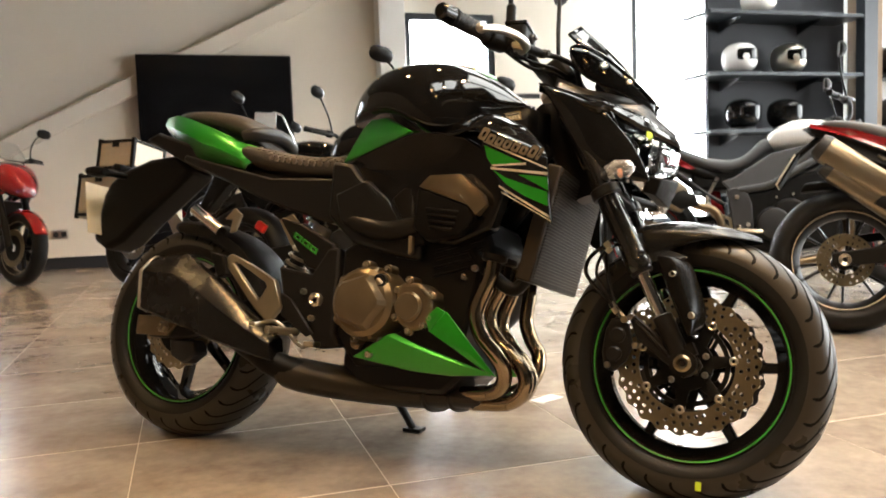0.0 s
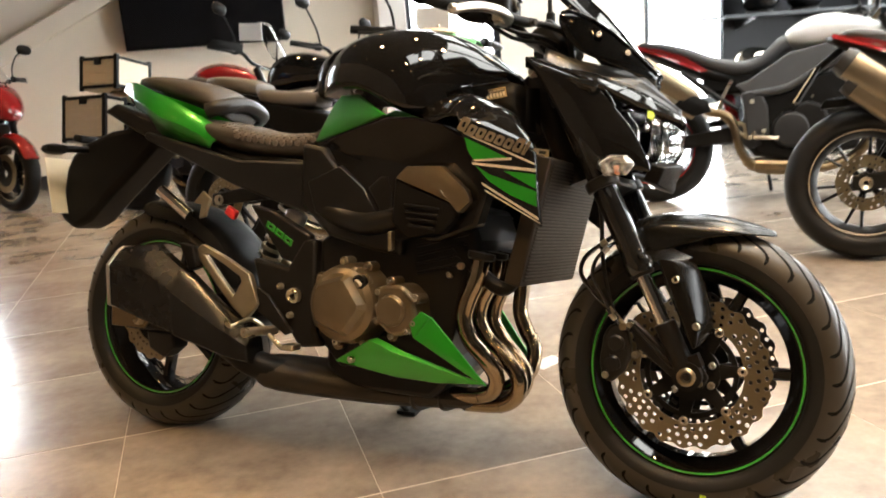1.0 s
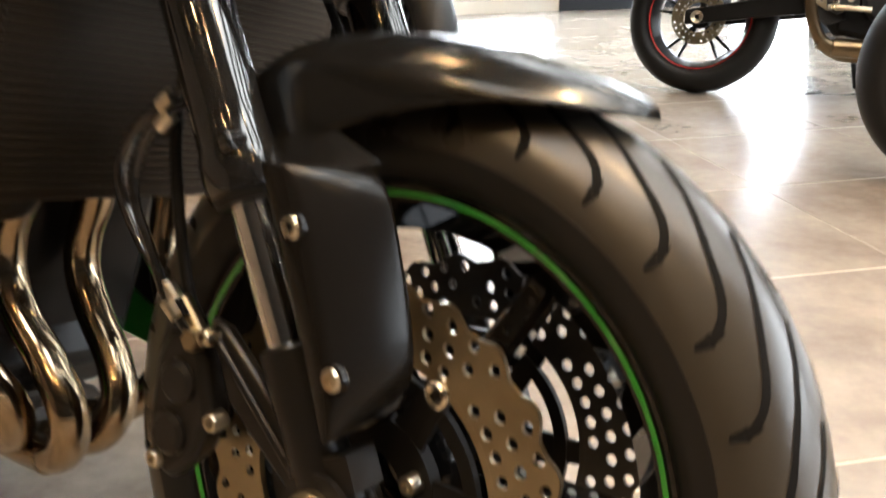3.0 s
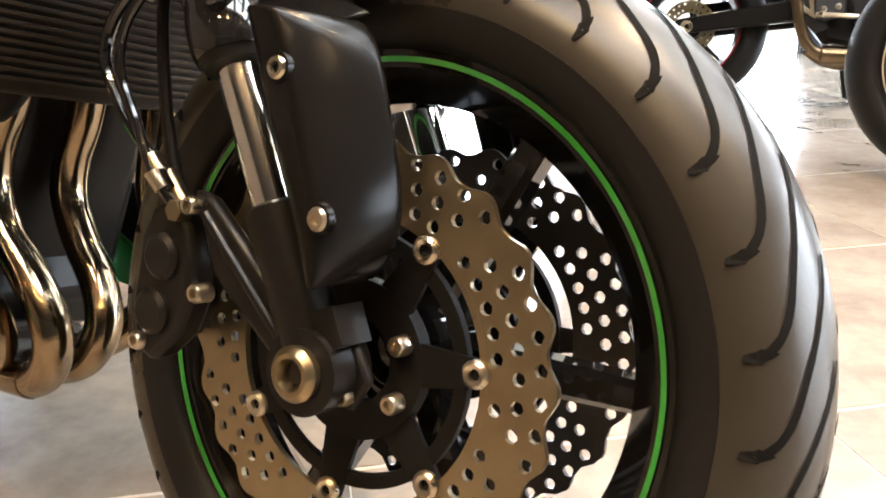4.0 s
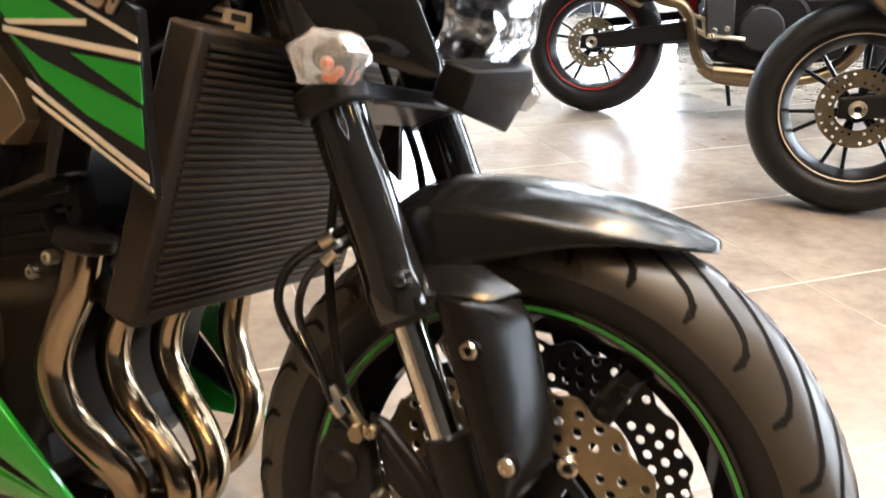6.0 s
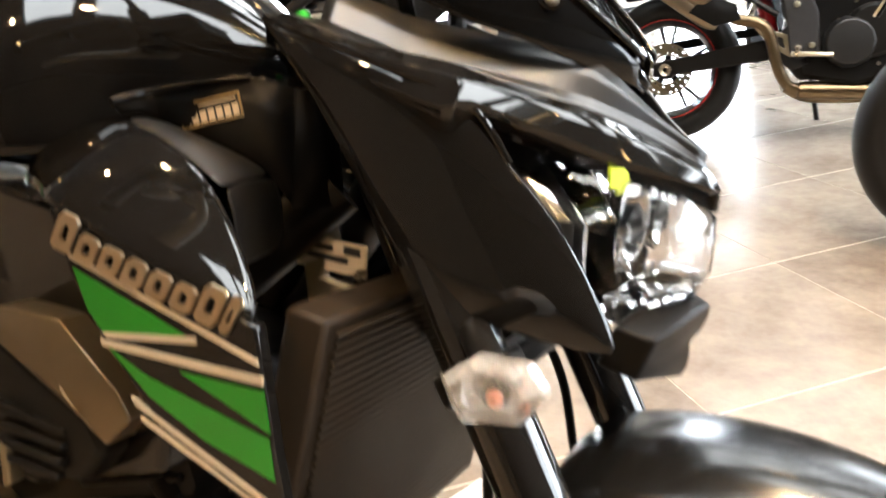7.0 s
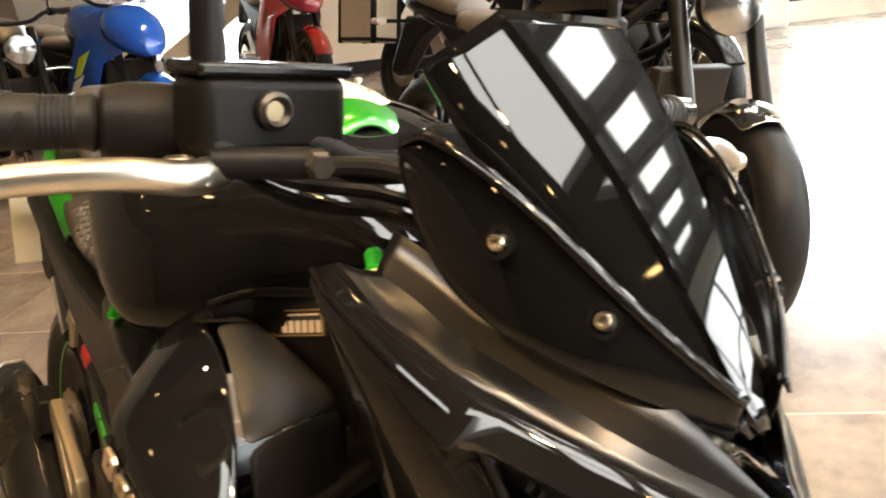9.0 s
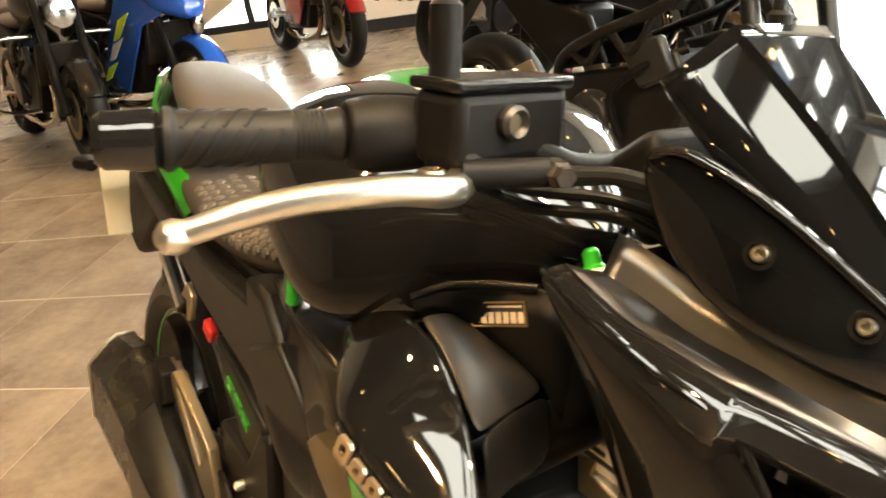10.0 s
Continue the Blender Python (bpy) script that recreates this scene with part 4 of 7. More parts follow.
    for x, z in ((-0.040, 0.010), (0.040, -0.010)):
        bolt((1.087 + x, -0.050, 0.722 + z - x * 0.14), 0.004, plate)
    part("head_bracket", prism([(1.060, 0.760), (1.085, 0.768), (1.100, 0.735), (1.085, 0.700), (1.140, 0.690), (1.150, 0.672), (1.070, 0.676)], -0.048, -0.034), HANGER, bike, bevel=0.003)
    part("barcode_tag", bm_box(0.020, 0.002, 0.018, pose(1.078, -0.047, 0.756, 0, 6, 8)), PALE, bike, bevel=0.001)


hero_cowl()


def hero_bars():
    bar = [(1.070, 0.0, 0.962), (1.074, -0.09, 0.962), (1.060, -0.15, 0.985), (1.010, -0.235, 0.992), (0.966, -0.385, 0.985)]
    full = [(x, -y, z) for x, y, z in reversed(bar[1:])] + bar
    earlier = set(bike.children)
    part("handlebar", tube(full, 0.0125, 16), MATTE, bike, "black tapered handlebar")
    for s in (-1, 1):
        a, b = Vector((1.006, s * 0.250, 0.988)), Vector((0.968, s * 0.376, 0.987))
        d = (b - a).normalized()
        prof = [(0.0165, 0.0), (0.0195, 0.004), (0.0175, 0.012)]
        for k in range(7):
            prof += [(0.0172, 0.014 + 0.0035 * k), (0.0182, 0.0155 + 0.0035 * k)]
        prof += [(0.0178, 0.045), (0.0185, 0.075), (0.0180, 0.110), (0.0215, 0.114), (0.0215, 0.118), (0.0175, 0.120)]
        g = part("hand_grip", turned(prof, 24, axis_pose(a, b)), GRIPM, bike, "ribbed black rubber grip")
        for k in range(5):
            c = a + d * (0.055 + 0.013 * k)
            m = axis_pose(c, c + d)
            for off in (0.0, 2.1, 4.2):
                part("grip_rib", tube([m @ Vector((0.0184 * math.cos(t + off), 0.012 * (t - 1.5), 0.0184 * math.sin(t + off))) for t in (0.6, 1.1, 1.6, 2.1, 2.6)], 0.0014, 6, 3), GRIPM, g)
        part("bar_end", turned([(0.0165, 0.0), (0.0205, 0.004), (0.0205, 0.012), (0.0190, 0.025), (0.0190, 0.035), (0.0145, 0.041)], 24, axis_pose(a + d * 0.120, b + d * 0.2)), GLOSS, bike, "black bar-end weight")
        q = a - d * 0.030
        part("switch_housing", turned([(0.019, -0.034), (0.025, -0.030), (0.027, -0.006), (0.027, 0.012), (0.024, 0.028), (0.020, 0.030)], 24, axis_pose(q, b)), MATTE, bike, "black switch housing", bevel=0.002)
        # screw hole as a solid disc, its inner shade given by near-black colour
        part("housing_screw_hole", turned([(0.006, 0.0), (0.006, 0.002)], 12, axis_pose(q - d * 0.018 + Vector((0.025, 0, 0.008)), q - d * 0.018 + Vector((0.2, 0, 0.05)))), INK, bike)
        # lever
        piv = Vector((1.074, s * 0.222, 0.962))
        pts = [Vector((1.072, s * 0.196, 0.964)), Vector((1.092, s * 0.222, 0.963)), Vector((1.090, s * 0.265, 0.967)), Vector((1.072, s * 0.325, 0.962)), Vector((1.050, s * 0.384, 0.944))]
        lev = part("lever", tube(pts, 0.007, 12, 6, radii=(0.0120, 0.0082)), ALU, bike, "bare aluminium lever")
        part("lever_blade", loft([[pts[1] + Vector((-0.010, 0, 0)) + Vector((0.018 * cx, s * (0.030 * f - 0.012), 0.0065 * cz)) for cx, cz in ((-1, -1), (1, -1), (1, 1), (-1, 1))] for f in (0, 0.5, 1)]), ALU, lev, bevel=0.003)
        part("lever_ball", turned([(0.004, -0.011), (0.0095, -0.007), (0.011, 0.0), (0.0095, 0.007), (0.004, 0.011)], 16, Matrix.Translation(pts[-1])), ALU, lev)
        part("lever_pivot", turned([(0.011, -0.010), (0.011, 0.009), (0.008, 0.012), (0.004, 0.010)], 16, axis_pose(piv, piv + Vector((0, 0, 1)))), BOLT, lev)
        part("lever_perch", bm_box(0.040, 0.050, 0.026, pose(1.062, s * 0.185, 0.972, 0, 0, -s * 16)), MATTE, bike, bevel=0.005)
        part("mirror_stalk", bm_join(turned([(0.0115, 0), (0.0115, 0.062), (0.008, 0.066)], 16, axis_pose((1.040, s * 0.190, 1.015), (1.036, s * 0.190, 1.2))), tube([(1.038, s * 0.19, 1.07), (1.030, s * 0.195, 1.16), (1.015, s * 0.235, 1.28), (0.99, s * 0.30, 1.355)], 0.006, 10)), MATTE, bike, "black mirror stalk")
        mp = Matrix.Translation((0.985, s * 0.335, 1.375)) @ Matrix.Rotation(radians(s * 12), 4, "Z") @ Matrix.Rotation(radians(12), 4, "Y")
        part("mirror", loft([[mp @ p for p in oval(x, 0, w, hgt, 16, 2.6)] for x, w, hgt in ((-0.012, 0.080, 0.046), (0.0, 0.085, 0.051), (0.018, 0.066, 0.036), (0.028, 0.030, 0.014))]), MATTE, bike, "black rear-view mirror")
    # right-hand master cylinder with its reservoir
    m = pose(1.056, -0.160, 0.998, 0, 0, 5)
    res = part("fluid_reservoir", bm_box(0.050, 0.106, 0.052, m), MATTE, bike, "black brake fluid reservoir", bevel=0.009, segs=3)
    part("reservoir_lid", bm_box(0.053, 0.110, 0.009, m @ pose(0, 0, 0.029)), SATIN, res, bevel=0.003)
    part("sight_glass", lathe([(0.0065, -0.002), (0.0125, -0.002), (0.0125, 0.004), (0.0095, 0.007), (0.0065, 0.003)], 20, m @ pose(0.0265, -0.006, 0.004, 0, 0, -90)), DISCDK, res, "dark-ringed round sight glass")
    part("sight_window", turned([(0.0068, -0.002), (0.0068, 0.002)], 14, m @ pose(0.0265, -0.006, 0.004, 0, 0, -90)), DISCM, res)
    part("master_cylinder", rod((1.082, -0.205, 0.970), (1.104, -0.148, 0.971), 0.0105, n=16), MATTE, bike)
    part("banjo_bolt", turned([(0.010, -0.012), (0.010, 0.004), (0.0075, 0.006), (0.0075, 0.013)], 6, axis_pose((1.112, -0.146, 0.971), (1.20, -0.17, 0.968))), PIPEDK, bike)
    part("brake_hose", tube([(1.114, -0.142, 0.970), (1.140, -0.110, 0.970), (1.168, -0.085, 0.955), (1.178, -0.07, 0.915), (1.18, -0.05, 0.85)], 0.0065, 10), MATTE, bike)
    part("throttle_cable", tube([(1.030, -0.19, 0.980), (1.075, -0.15, 0.955), (1.12, -0.10, 0.950), (1.16, -0.05, 0.93)], 0.0045, 8), MATTE, bike)
    part("throttle_cable", tube([(1.030, -0.19, 0.970), (1.075, -0.145, 0.942), (1.13, -0.09, 0.935), (1.16, -0.04, 0.90)], 0.0045, 8), MATTE, bike)
    part("cable_bundle", tube([(1.03, 0.19, 0.98), (1.09, 0.13, 0.945), (1.15, 0.08, 0.93), (1.17, 0.02, 0.86)], 0.008, 8), MATTE, bike)
    for ob in set(bike.children) - earlier:          # the bars sit a little high and forward in their clamps
        for piece in (ob, *ob.children):
            piece.data.transform(Matrix.Translation((0.006, 0, 0.010)))
    for s in (-1, 1):
        p = Vector((1.322, s * 0.205, 0.682))
        part("indicator_stem", rod((1.265, s * 0.118, 0.690), p, 0.012, 0.010, 14), MATTE, bike)
        hexa = [(-0.034, 0.006), (-0.012, 0.020), (0.020, 0.019), (0.032, 0.004), (0.018, -0.017), (-0.022, -0.020)]
        secs = [[p + Vector((x * k, s * y, z * k)) for x, z in hexa] for y, k in ((-0.014, 0.72), (0.0, 1.0), (0.012, 1.0), (0.022, 0.74))]
        ind = part("indicator", loft(secs), LENSI, bike, "clear front indicator", smooth=25, bevel=0.002)
        part("indicator_bulb", turned([(0.004, 0.0), (0.0055, 0.008), (0.003, 0.013)], 12, axis_pose(p + Vector((0, -s * 0.006, -0.004)), p + Vector((0, s * 0.1, -0.004)))), AMBER, ind)
        part("indicator_backing", bm_box(0.042, 0.004, 0.026, Matrix.Translation(p + Vector((-0.002, -s * 0.008, 0)))), CHROME, ind)


hero_bars()


def hero_seat():
    # rider's seat
    secs = []
    for x, zt, zb, hw in ((0.165, 0.818, 0.800, 0.085), (0.20, 0.828, 0.775, 0.118), (0.28, 0.815, 0.738, 0.130), (0.37, 0.792, 0.718, 0.130), (0.46, 0.780, 0.706, 0.116), (0.53, 0.783, 0.706, 0.092), (0.565, 0.796, 0.735, 0.070)):
        secs.append(oval(x, (zt + zb) / 2, hw, (zt - zb) / 2, 16, 3.0))
    seat = part("rider_seat", loft(secs), SEATM, bike, "dark brown-grey seat with scale-patterned sides", smooth=60, sub=2)
    prof = ((0.20, 0.8015, 0.118, 0.0265), (0.28, 0.7765, 0.130, 0.0385), (0.37, 0.755, 0.130, 0.037), (0.46, 0.743, 0.116, 0.037), (0.53, 0.7445, 0.092, 0.0385), (0.565, 0.7655, 0.070, 0.0305))
    scale_mesh = to_mesh(turned([(0.0088, -0.003), (0.0078, 0.0006), (0.0045, 0.0016)], 6), "seat_scale", 20)
    scale_mesh.materials.append(SCALEM)
    for i in range(15):
        for j in range(-7, 8):
            x = 0.285 + 0.0178 * i + 0.0089 * (j % 2)
            if x < 0.33 and abs(j) > 5:
                continue
            for a, b in zip(prof, prof[1:]):
                if a[0] <= x <= b[0]:
                    q = (x - a[0]) / (b[0] - a[0])
                    zc, hw, hh = (a[k] + (b[k] - a[k]) * q for k in (1, 2, 3))
            f = math.sin(radians(j * 12.2))
            top = (1 - abs(f) ** 3) ** (1 / 3)
            n = Vector((0.12 if x < 0.45 else -0.15, math.copysign(f * f, f) / hw, top * top / hh))
            p = Vector((x, hw * 0.985 * f, zc + hh * 0.97 * top))
            ob = part("seat_scale", scale_mesh, SCALEM, seat)
            ob.matrix_local = axis_pose(p, p + n)
    # the tail sits a little out of true, towards the leaning side
    def sway(x):
        return 0.10 * max(0.0, 0.27 - x)
    secs = []
    for x, zt, zb, hw in ((-0.125, 0.954, 0.939, 0.040), (-0.083, 0.963, 0.920, 0.062), (0.019, 0.953, 0.891, 0.084), (0.121, 0.936, 0.863, 0.096), (0.196, 0.917, 0.837, 0.096), (0.240, 0.885, 0.820, 0.086), (0.259, 0.850, 0.812, 0.060)):
        secs.append(oval(x, (zt + zb) / 2, hw, (zt - zb) / 2, 16, 2.8, yc=sway(x)))
    pil = part("pillion_seat", loft(secs), PILLION, bike, "brown-grey pillion seat with black front roll", smooth=60, sub=2)
    roll = tube([(0.225, -0.098, 0.838), (0.258, -0.080, 0.850), (0.268, 0.0, 0.865), (0.258, 0.080, 0.850), (0.225, 0.098, 0.838)], 0.020, 12)
    part("seat_roll", roll, ROLLM, pil)
    # green tail
    for s in (-1, 1):
        up = [(-0.153, s * 0.050, 0.942), (-0.074, s * 0.086, 0.933), (0.019, s * 0.114, 0.904), (0.112, s * 0.126, 0.870), (0.196, s * 0.126, 0.835), (0.261, s * 0.108, 0.800), (0.298, s * 0.098, 0.778)]
        mid = [(-0.158, s * 0.055, 0.919), (-0.074, s * 0.092, 0.890), (0.019, s * 0.126, 0.854), (0.098, s * 0.138, 0.820), (0.168, s * 0.136, 0.799), (0.228, s * 0.130, 0.774), (0.263, s * 0.122, 0.752)]
        low = [(-0.144, s * 0.050, 0.899), (-0.065, s * 0.085, 0.860), (0.024, s * 0.112, 0.811), (0.084, s * 0.124, 0.779), (0.149, s * 0.128, 0.763), (0.214, s * 0.128, 0.751), (0.256, s * 0.122, 0.740)]
        up, mid, low = [[(x, y + sway(x), z) for x, y, z in row] for row in (up, mid, low)]
        part("tail_panel", sheet([up, mid, low]), GREEN, bike, "bright green angular tail panel", smooth=15, solid=0.006)
        part("tail_underside", sheet([low, [(x, y - s * 0.045, z - 0.03) for x, y, z in low]]), MATTE, bike, solid=0.005)
    part("tail_lamp", loft([oval(x, z, w, h, 12, yc=sway(x)) for x, z, w, h in ((-0.130, 0.919, 0.048, 0.022), (-0.162, 0.922, 0.045, 0.020), (-0.181, 0.924, 0.030, 0.010))]), TAILL, bike, "pale tail lamp lens", sub=1)
    # seat rail panel (dark plastic) and mudguard with plate
    side = [(0.05, 0.785), (0.25, 0.735), (0.36, 0.708), (0.58, 0.700), (0.595, 0.66), (0.60, 0.595), (0.565, 0.582), (0.44, 0.618), (0.345, 0.648), (0.22, 0.700), (0.05, 0.765)]
    pair("side_panel", prism(side, -0.140, -0.105), SIDEP, bike, "dark textured side panel", bevel=0.006)
    part("seat_rail", prism([(-0.10, 0.87), (0.30, 0.74), (0.60, 0.70), (0.60, 0.62), (0.36, 0.655), (0.05, 0.755), (-0.15, 0.85)], -0.100, 0.100), FRAMEB, bike, bevel=0.01)
    mud = [(0.010, 0.763), (-0.056, 0.813), (-0.170, 0.803), (-0.277, 0.768), (-0.325, 0.735), (-0.347, 0.695), (-0.362, 0.600), (-0.372, 0.552), (-0.313, 0.518), (-0.250, 0.545), (-0.173, 0.615), (-0.060, 0.705)]
    part("rear_mudguard", prism(mud, -0.055, 0.055), MATTE, bike, "long black rear mudguard", bevel=0.018, segs=3)
    pm = pose(-0.352, 0.0, 0.645, 0, -14, 0)
    pl = part("number_plate", bm_box(0.004, 0.215, 0.165, pm), PLATE, bike, "yellowed rear number plate", bevel=0.002)
    for r in range(2):
        for k in range(4):
            part("plate_bar", bm_box(0.002, 0.030, 0.055, pm @ pose(-0.003, -0.075 + 0.05 * k, 0.036 - 0.072 * r)), INK, pl)
    part("plate_lamp", bm_box(0.035, 0.09, 0.022, pose(-0.315, 0, 0.785, 0, 10, 0)), MATTE, bike, bevel=0.006)
    for s in (-1, 1):
        ri = part("rear_indicator", loft([oval(x, 0.742, w, h, 12, yc=s * 0.15) for x, w, h in ((-0.24, 0.012, 0.012), (-0.27, 0.030, 0.016), (-0.295, 0.027, 0.014))]), MATTE, bike)
        part("indicator_lens", loft([oval(x, 0.742, w, h, 12, yc=s * 0.15) for x, w, h in ((-0.296, 0.026, 0.013), (-0.306, 0.022, 0.010))]), TAILL, ri)
        part("indicator_stem", rod((-0.26, s * 0.05, 0.75), (-0.262, s * 0.13, 0.745), 0.010, n=12), MATTE, bike)


hero_seat()


def hero_engine():
    block = [(0.60, 0.52), (0.68, 0.56), (0.80, 0.545), (0.845, 0.625), (0.985, 0.60), (1.015, 0.52), (0.985, 0.46), (0.955, 0.33), (0.93, 0.24), (0.66, 0.225), (0.60, 0.29)]
    eng = part("engine_block", prism(block, -0.125, 0.125), FRAMEB, bike, "black inline-four engine", bevel=0.012)
    for k in range(6):
        part("cooling_rib", bm_box(0.13, 0.262, 0.006, pose(0.925, 0, 0.47 + 0.02 * k, 0, -14, 0)), FRAMEB, eng, bevel=0.002)
    # clutch cover
    cc = Vector((0.716, -0.160, 0.380))
    m = Matrix.Translation(cc) @ Matrix.Rotation(math.pi, 4, "Z")
    clutch = part("clutch_cover", turned([(0.091, -0.05), (0.091, 0.008), (0.087, 0.016), (0.087, 0.030), (0.082, 0.044), (0.070, 0.054), (0.050, 0.058)], 40, m), BRONZE, bike, "bronze faceted clutch cover", smooth=28)
    pent = [[cc + Vector((r * math.cos(radians(-1 + 72 * k + e)), -y, r * math.sin(radians(-1 + 72 * k + e)))) for k in range(5) for e in (-5, 5)] for r, y in ((0.075, 0.046), (0.066, 0.062), (0.058, 0.074), (0.052, 0.076))]
    part("cover_boss", loft(pent), BRONZE, clutch, smooth=20, bevel=0.002)
    for k in range(5):
        a = radians(-1 + 72 * k)
        part("cover_rib", spoke(cc + Vector((0, -0.05, 0)), a, 0.056, 0.090, 0.012, 0.016, 0, 0.022, 0.018), BRONZE, clutch, bevel=0.002)
    part("oil_cap", turned([(0.017, 0), (0.017, 0.018), (0.012, 0.020), (0.008, 0.014)], 12, axis_pose((0.765, -0.196, 0.432), (0.765, -0.3, 0.432))), MATTE, clutch)
    part("filler_neck", turned([(0.022, 0), (0.021, 0.008), (0.018, 0.010)], 20, axis_pose((0.765, -0.190, 0.432), (0.765, -0.3, 0.432))), BRONZE, clutch)
    for a in (20, 62, 100, 145, 205, 250, 295, 340):
        p = cc + Vector((0.095 * math.cos(radians(a)), -0.006, 0.095 * math.sin(radians(a))))
        part("bolt_lug", turned([(0.012, -0.03), (0.012, 0.004), (0.010, 0.006)], 14, axis_pose(p, p + Vector((0, -1, 0)))), BRONZE, clutch)
        bolt(p + Vector((0, -0.007, 0)), 0.007, clutch)
    # pulse cover: a rounded block with a round boss
    out = [(0.800, 0.416), (0.815, 0.430), (0.862, 0.432), (0.893, 0.406), (0.899, 0.350), (0.876, 0.325), (0.836, 0.315), (0.803, 0.345)]
    gen = part("pulse_cover", prism(out, -0.196, -0.110), BRONZE, bike, "bronze engine cover with a round boss", smooth=25, bevel=0.010, segs=3)
    part("cover_boss", turned([(0.036, -0.006), (0.035, 0.006), (0.031, 0.009), (0.030, 0.012), (0.012, 0.013)], 32, axis_pose((0.838, -0.195, 0.374), (0.838, -0.4, 0.374))), BRONZE, gen, smooth=30)
    part("cover_rib", bm_box(0.030, 0.010, 0.010, pose(0.880, -0.196, 0.408, 0, 40, 0)), BRONZE, gen, bevel=0.003)
    for px, pz in ((0.803, 0.412), (0.832, 0.436), (0.892, 0.402), (0.893, 0.350), (0.838, 0.318), (0.800, 0.350)):
        p = Vector((px, -0.186, pz))
        part("bolt_lug", turned([(0.011, -0.04), (0.011, 0.004), (0.009, 0.006)], 14, axis_pose(p, p + Vector((0, -1, 0)))), BRONZE, gen)
        bolt(p + Vector((0, -0.007, 0)), 0.0068, gen)
    part("filler_bolt", turned([(0.015, -0.004), (0.015, 0.01), (0.009, 0.013)], 12, axis_pose((0.672, -0.135, 0.283), (0.672, -0.3, 0.283))), BRONZE, eng)
    # lower casting behind the covers
    part("sump", prism([(0.62, 0.30), (0.93, 0.30), (0.95, 0.225), (0.90, 0.175), (0.68, 0.175), (0.62, 0.22)], -0.115, 0.115), FRAMEB, eng, bevel=0.012)
    # frame spars
    spar = [(0.560, 0.745), (0.620, 0.735), (0.690, 0.655), (0.790, 0.575), (0.835, 0.540), (0.830, 0.490), (0.760, 0.500), (0.640, 0.530), (0.560, 0.60)]
    pair("frame_spar", prism(spar, -0.150, -0.100), SIDEP, bike, "matte black frame spar cover", bevel=0.010)
    pair("frame_beam", tube([(0.60, -0.125, 0.60), (0.74, -0.150, 0.56), (0.90, -0.150, 0.60), (1.00, -0.100, 0.68), (1.10, -0.04, 0.78)], 0.026, 12), FRAMEB, bike)
    knee = [(0.575, -0.120, 0.742), (0.655, -0.150, 0.764), (0.745, -0.184, 0.780), (0.815, -0.206, 0.792), (0.885, -0.214, 0.788), (0.960, -0.214, 0.772), (1.010, -0.214, 0.742), (1.045, -0.212, 0.690), (1.060, -0.205, 0.640), (1.030, -0.190, 0.560), (0.930, -0.165, 0.525), (0.810, -0.155, 0.535), (0.730, -0.155, 0.600), (0.655, -0.145, 0.672)]
    pair("lower_tank_cover", panel(knee, 0.05, (0, -1, 0), -0.012), KNEEM, bike, "black lower tank cover", bevel=0.008, segs=3)
    # bronze throttle-body cover with its black lower half
    c = [(0.842, -0.200, 0.660), (0.872, -0.206, 0.684), (0.955, -0.214, 0.684), (1.015, -0.214, 0.634), (1.022, -0.210, 0.612), (0.997, -0.212, 0.588), (0.985, -0.220, 0.608)]
    cov = part("throttle_cover", panel(c, 0.05, (0, -1, 0), 0.010), BRONZE, bike, "bronze painted throttle cover", bevel=0.004)
    part("throttle_cover", flip_y(panel(c, 0.05, (0, -1, 0), 0.012)), BRONZE, bike, bevel=0.004)
    low = [(0.838, -0.198, 0.660), (0.985, -0.216, 0.608), (0.990, -0.208, 0.580), (0.955, -0.200, 0.545), (0.868, -0.190, 0.530), (0.828, -0.188, 0.565)]
    lc = part("cover_lower", panel(low, 0.05, (0, -1, 0), 0.012), MATTE, bike, bevel=0.006)
    for k in range(4):
        part("cover_louvre", bm_box(0.085 - 0.008 * k, 0.010, 0.007, pose(0.915, -0.214, 0.598 - 0.014 * k, 0, 6, 0)), MATTE, lc, bevel=0.002)
    for p in ((1.000, -0.14, 0.50), (0.972, -0.135, 0.475), (0.945, -0.13, 0.455), (0.79, -0.14, 0.625), (0.775, -0.14, 0.60)):
        bolt(p, 0.008, eng)
    # pivot plates, pegs, brake pedal
    plate = [(0.415, 0.470), (0.520, 0.450), (0.565, 0.520), (0.600, 0.520), (0.600, 0.300), (0.625, 0.270), (0.560, 0.262), (0.500, 0.330), (0.440, 0.380)]
    pair("pivot_plate", prism(plate, -0.140, -0.105), FRAMEB, bike, "black frame pivot plate", bevel=0.008)
    for p, r in (((0.545, -0.146, 0.385), 0.018), ((0.505, -0.143, 0.405), 0.008), ((0.535, -0.143, 0.338), 0.008)):
        bm = lathe([(r * 0.4, -0.006), (r, -0.006), (r, 0.006), (r * 0.7, 0.01), (r * 0.4, 0.006)], 16, axis_pose(p, Vector(p) + Vector((0, -1, 0))))
        part("pivot_bolt", bm, BOLT, bike)
    for s in (-1, 1):
        br = ring_prism([(0.250, 0.478), (0.275, 0.498), (0.345, 0.470), (0.426, 0.430), (0.454, 0.360), (0.415, 0.318), (0.372, 0.350), (0.312, 0.412)], [(0.286, 0.472), (0.300, 0.474), (0.345, 0.452), (0.396, 0.424), (0.402, 0.412), (0.388, 0.388), (0.378, 0.376), (0.336, 0.420)], s * 0.146, s * 0.164)
        b = part("footrest_hanger", br, HANGER, bike, "pale gold cast footrest hanger", bevel=0.004)
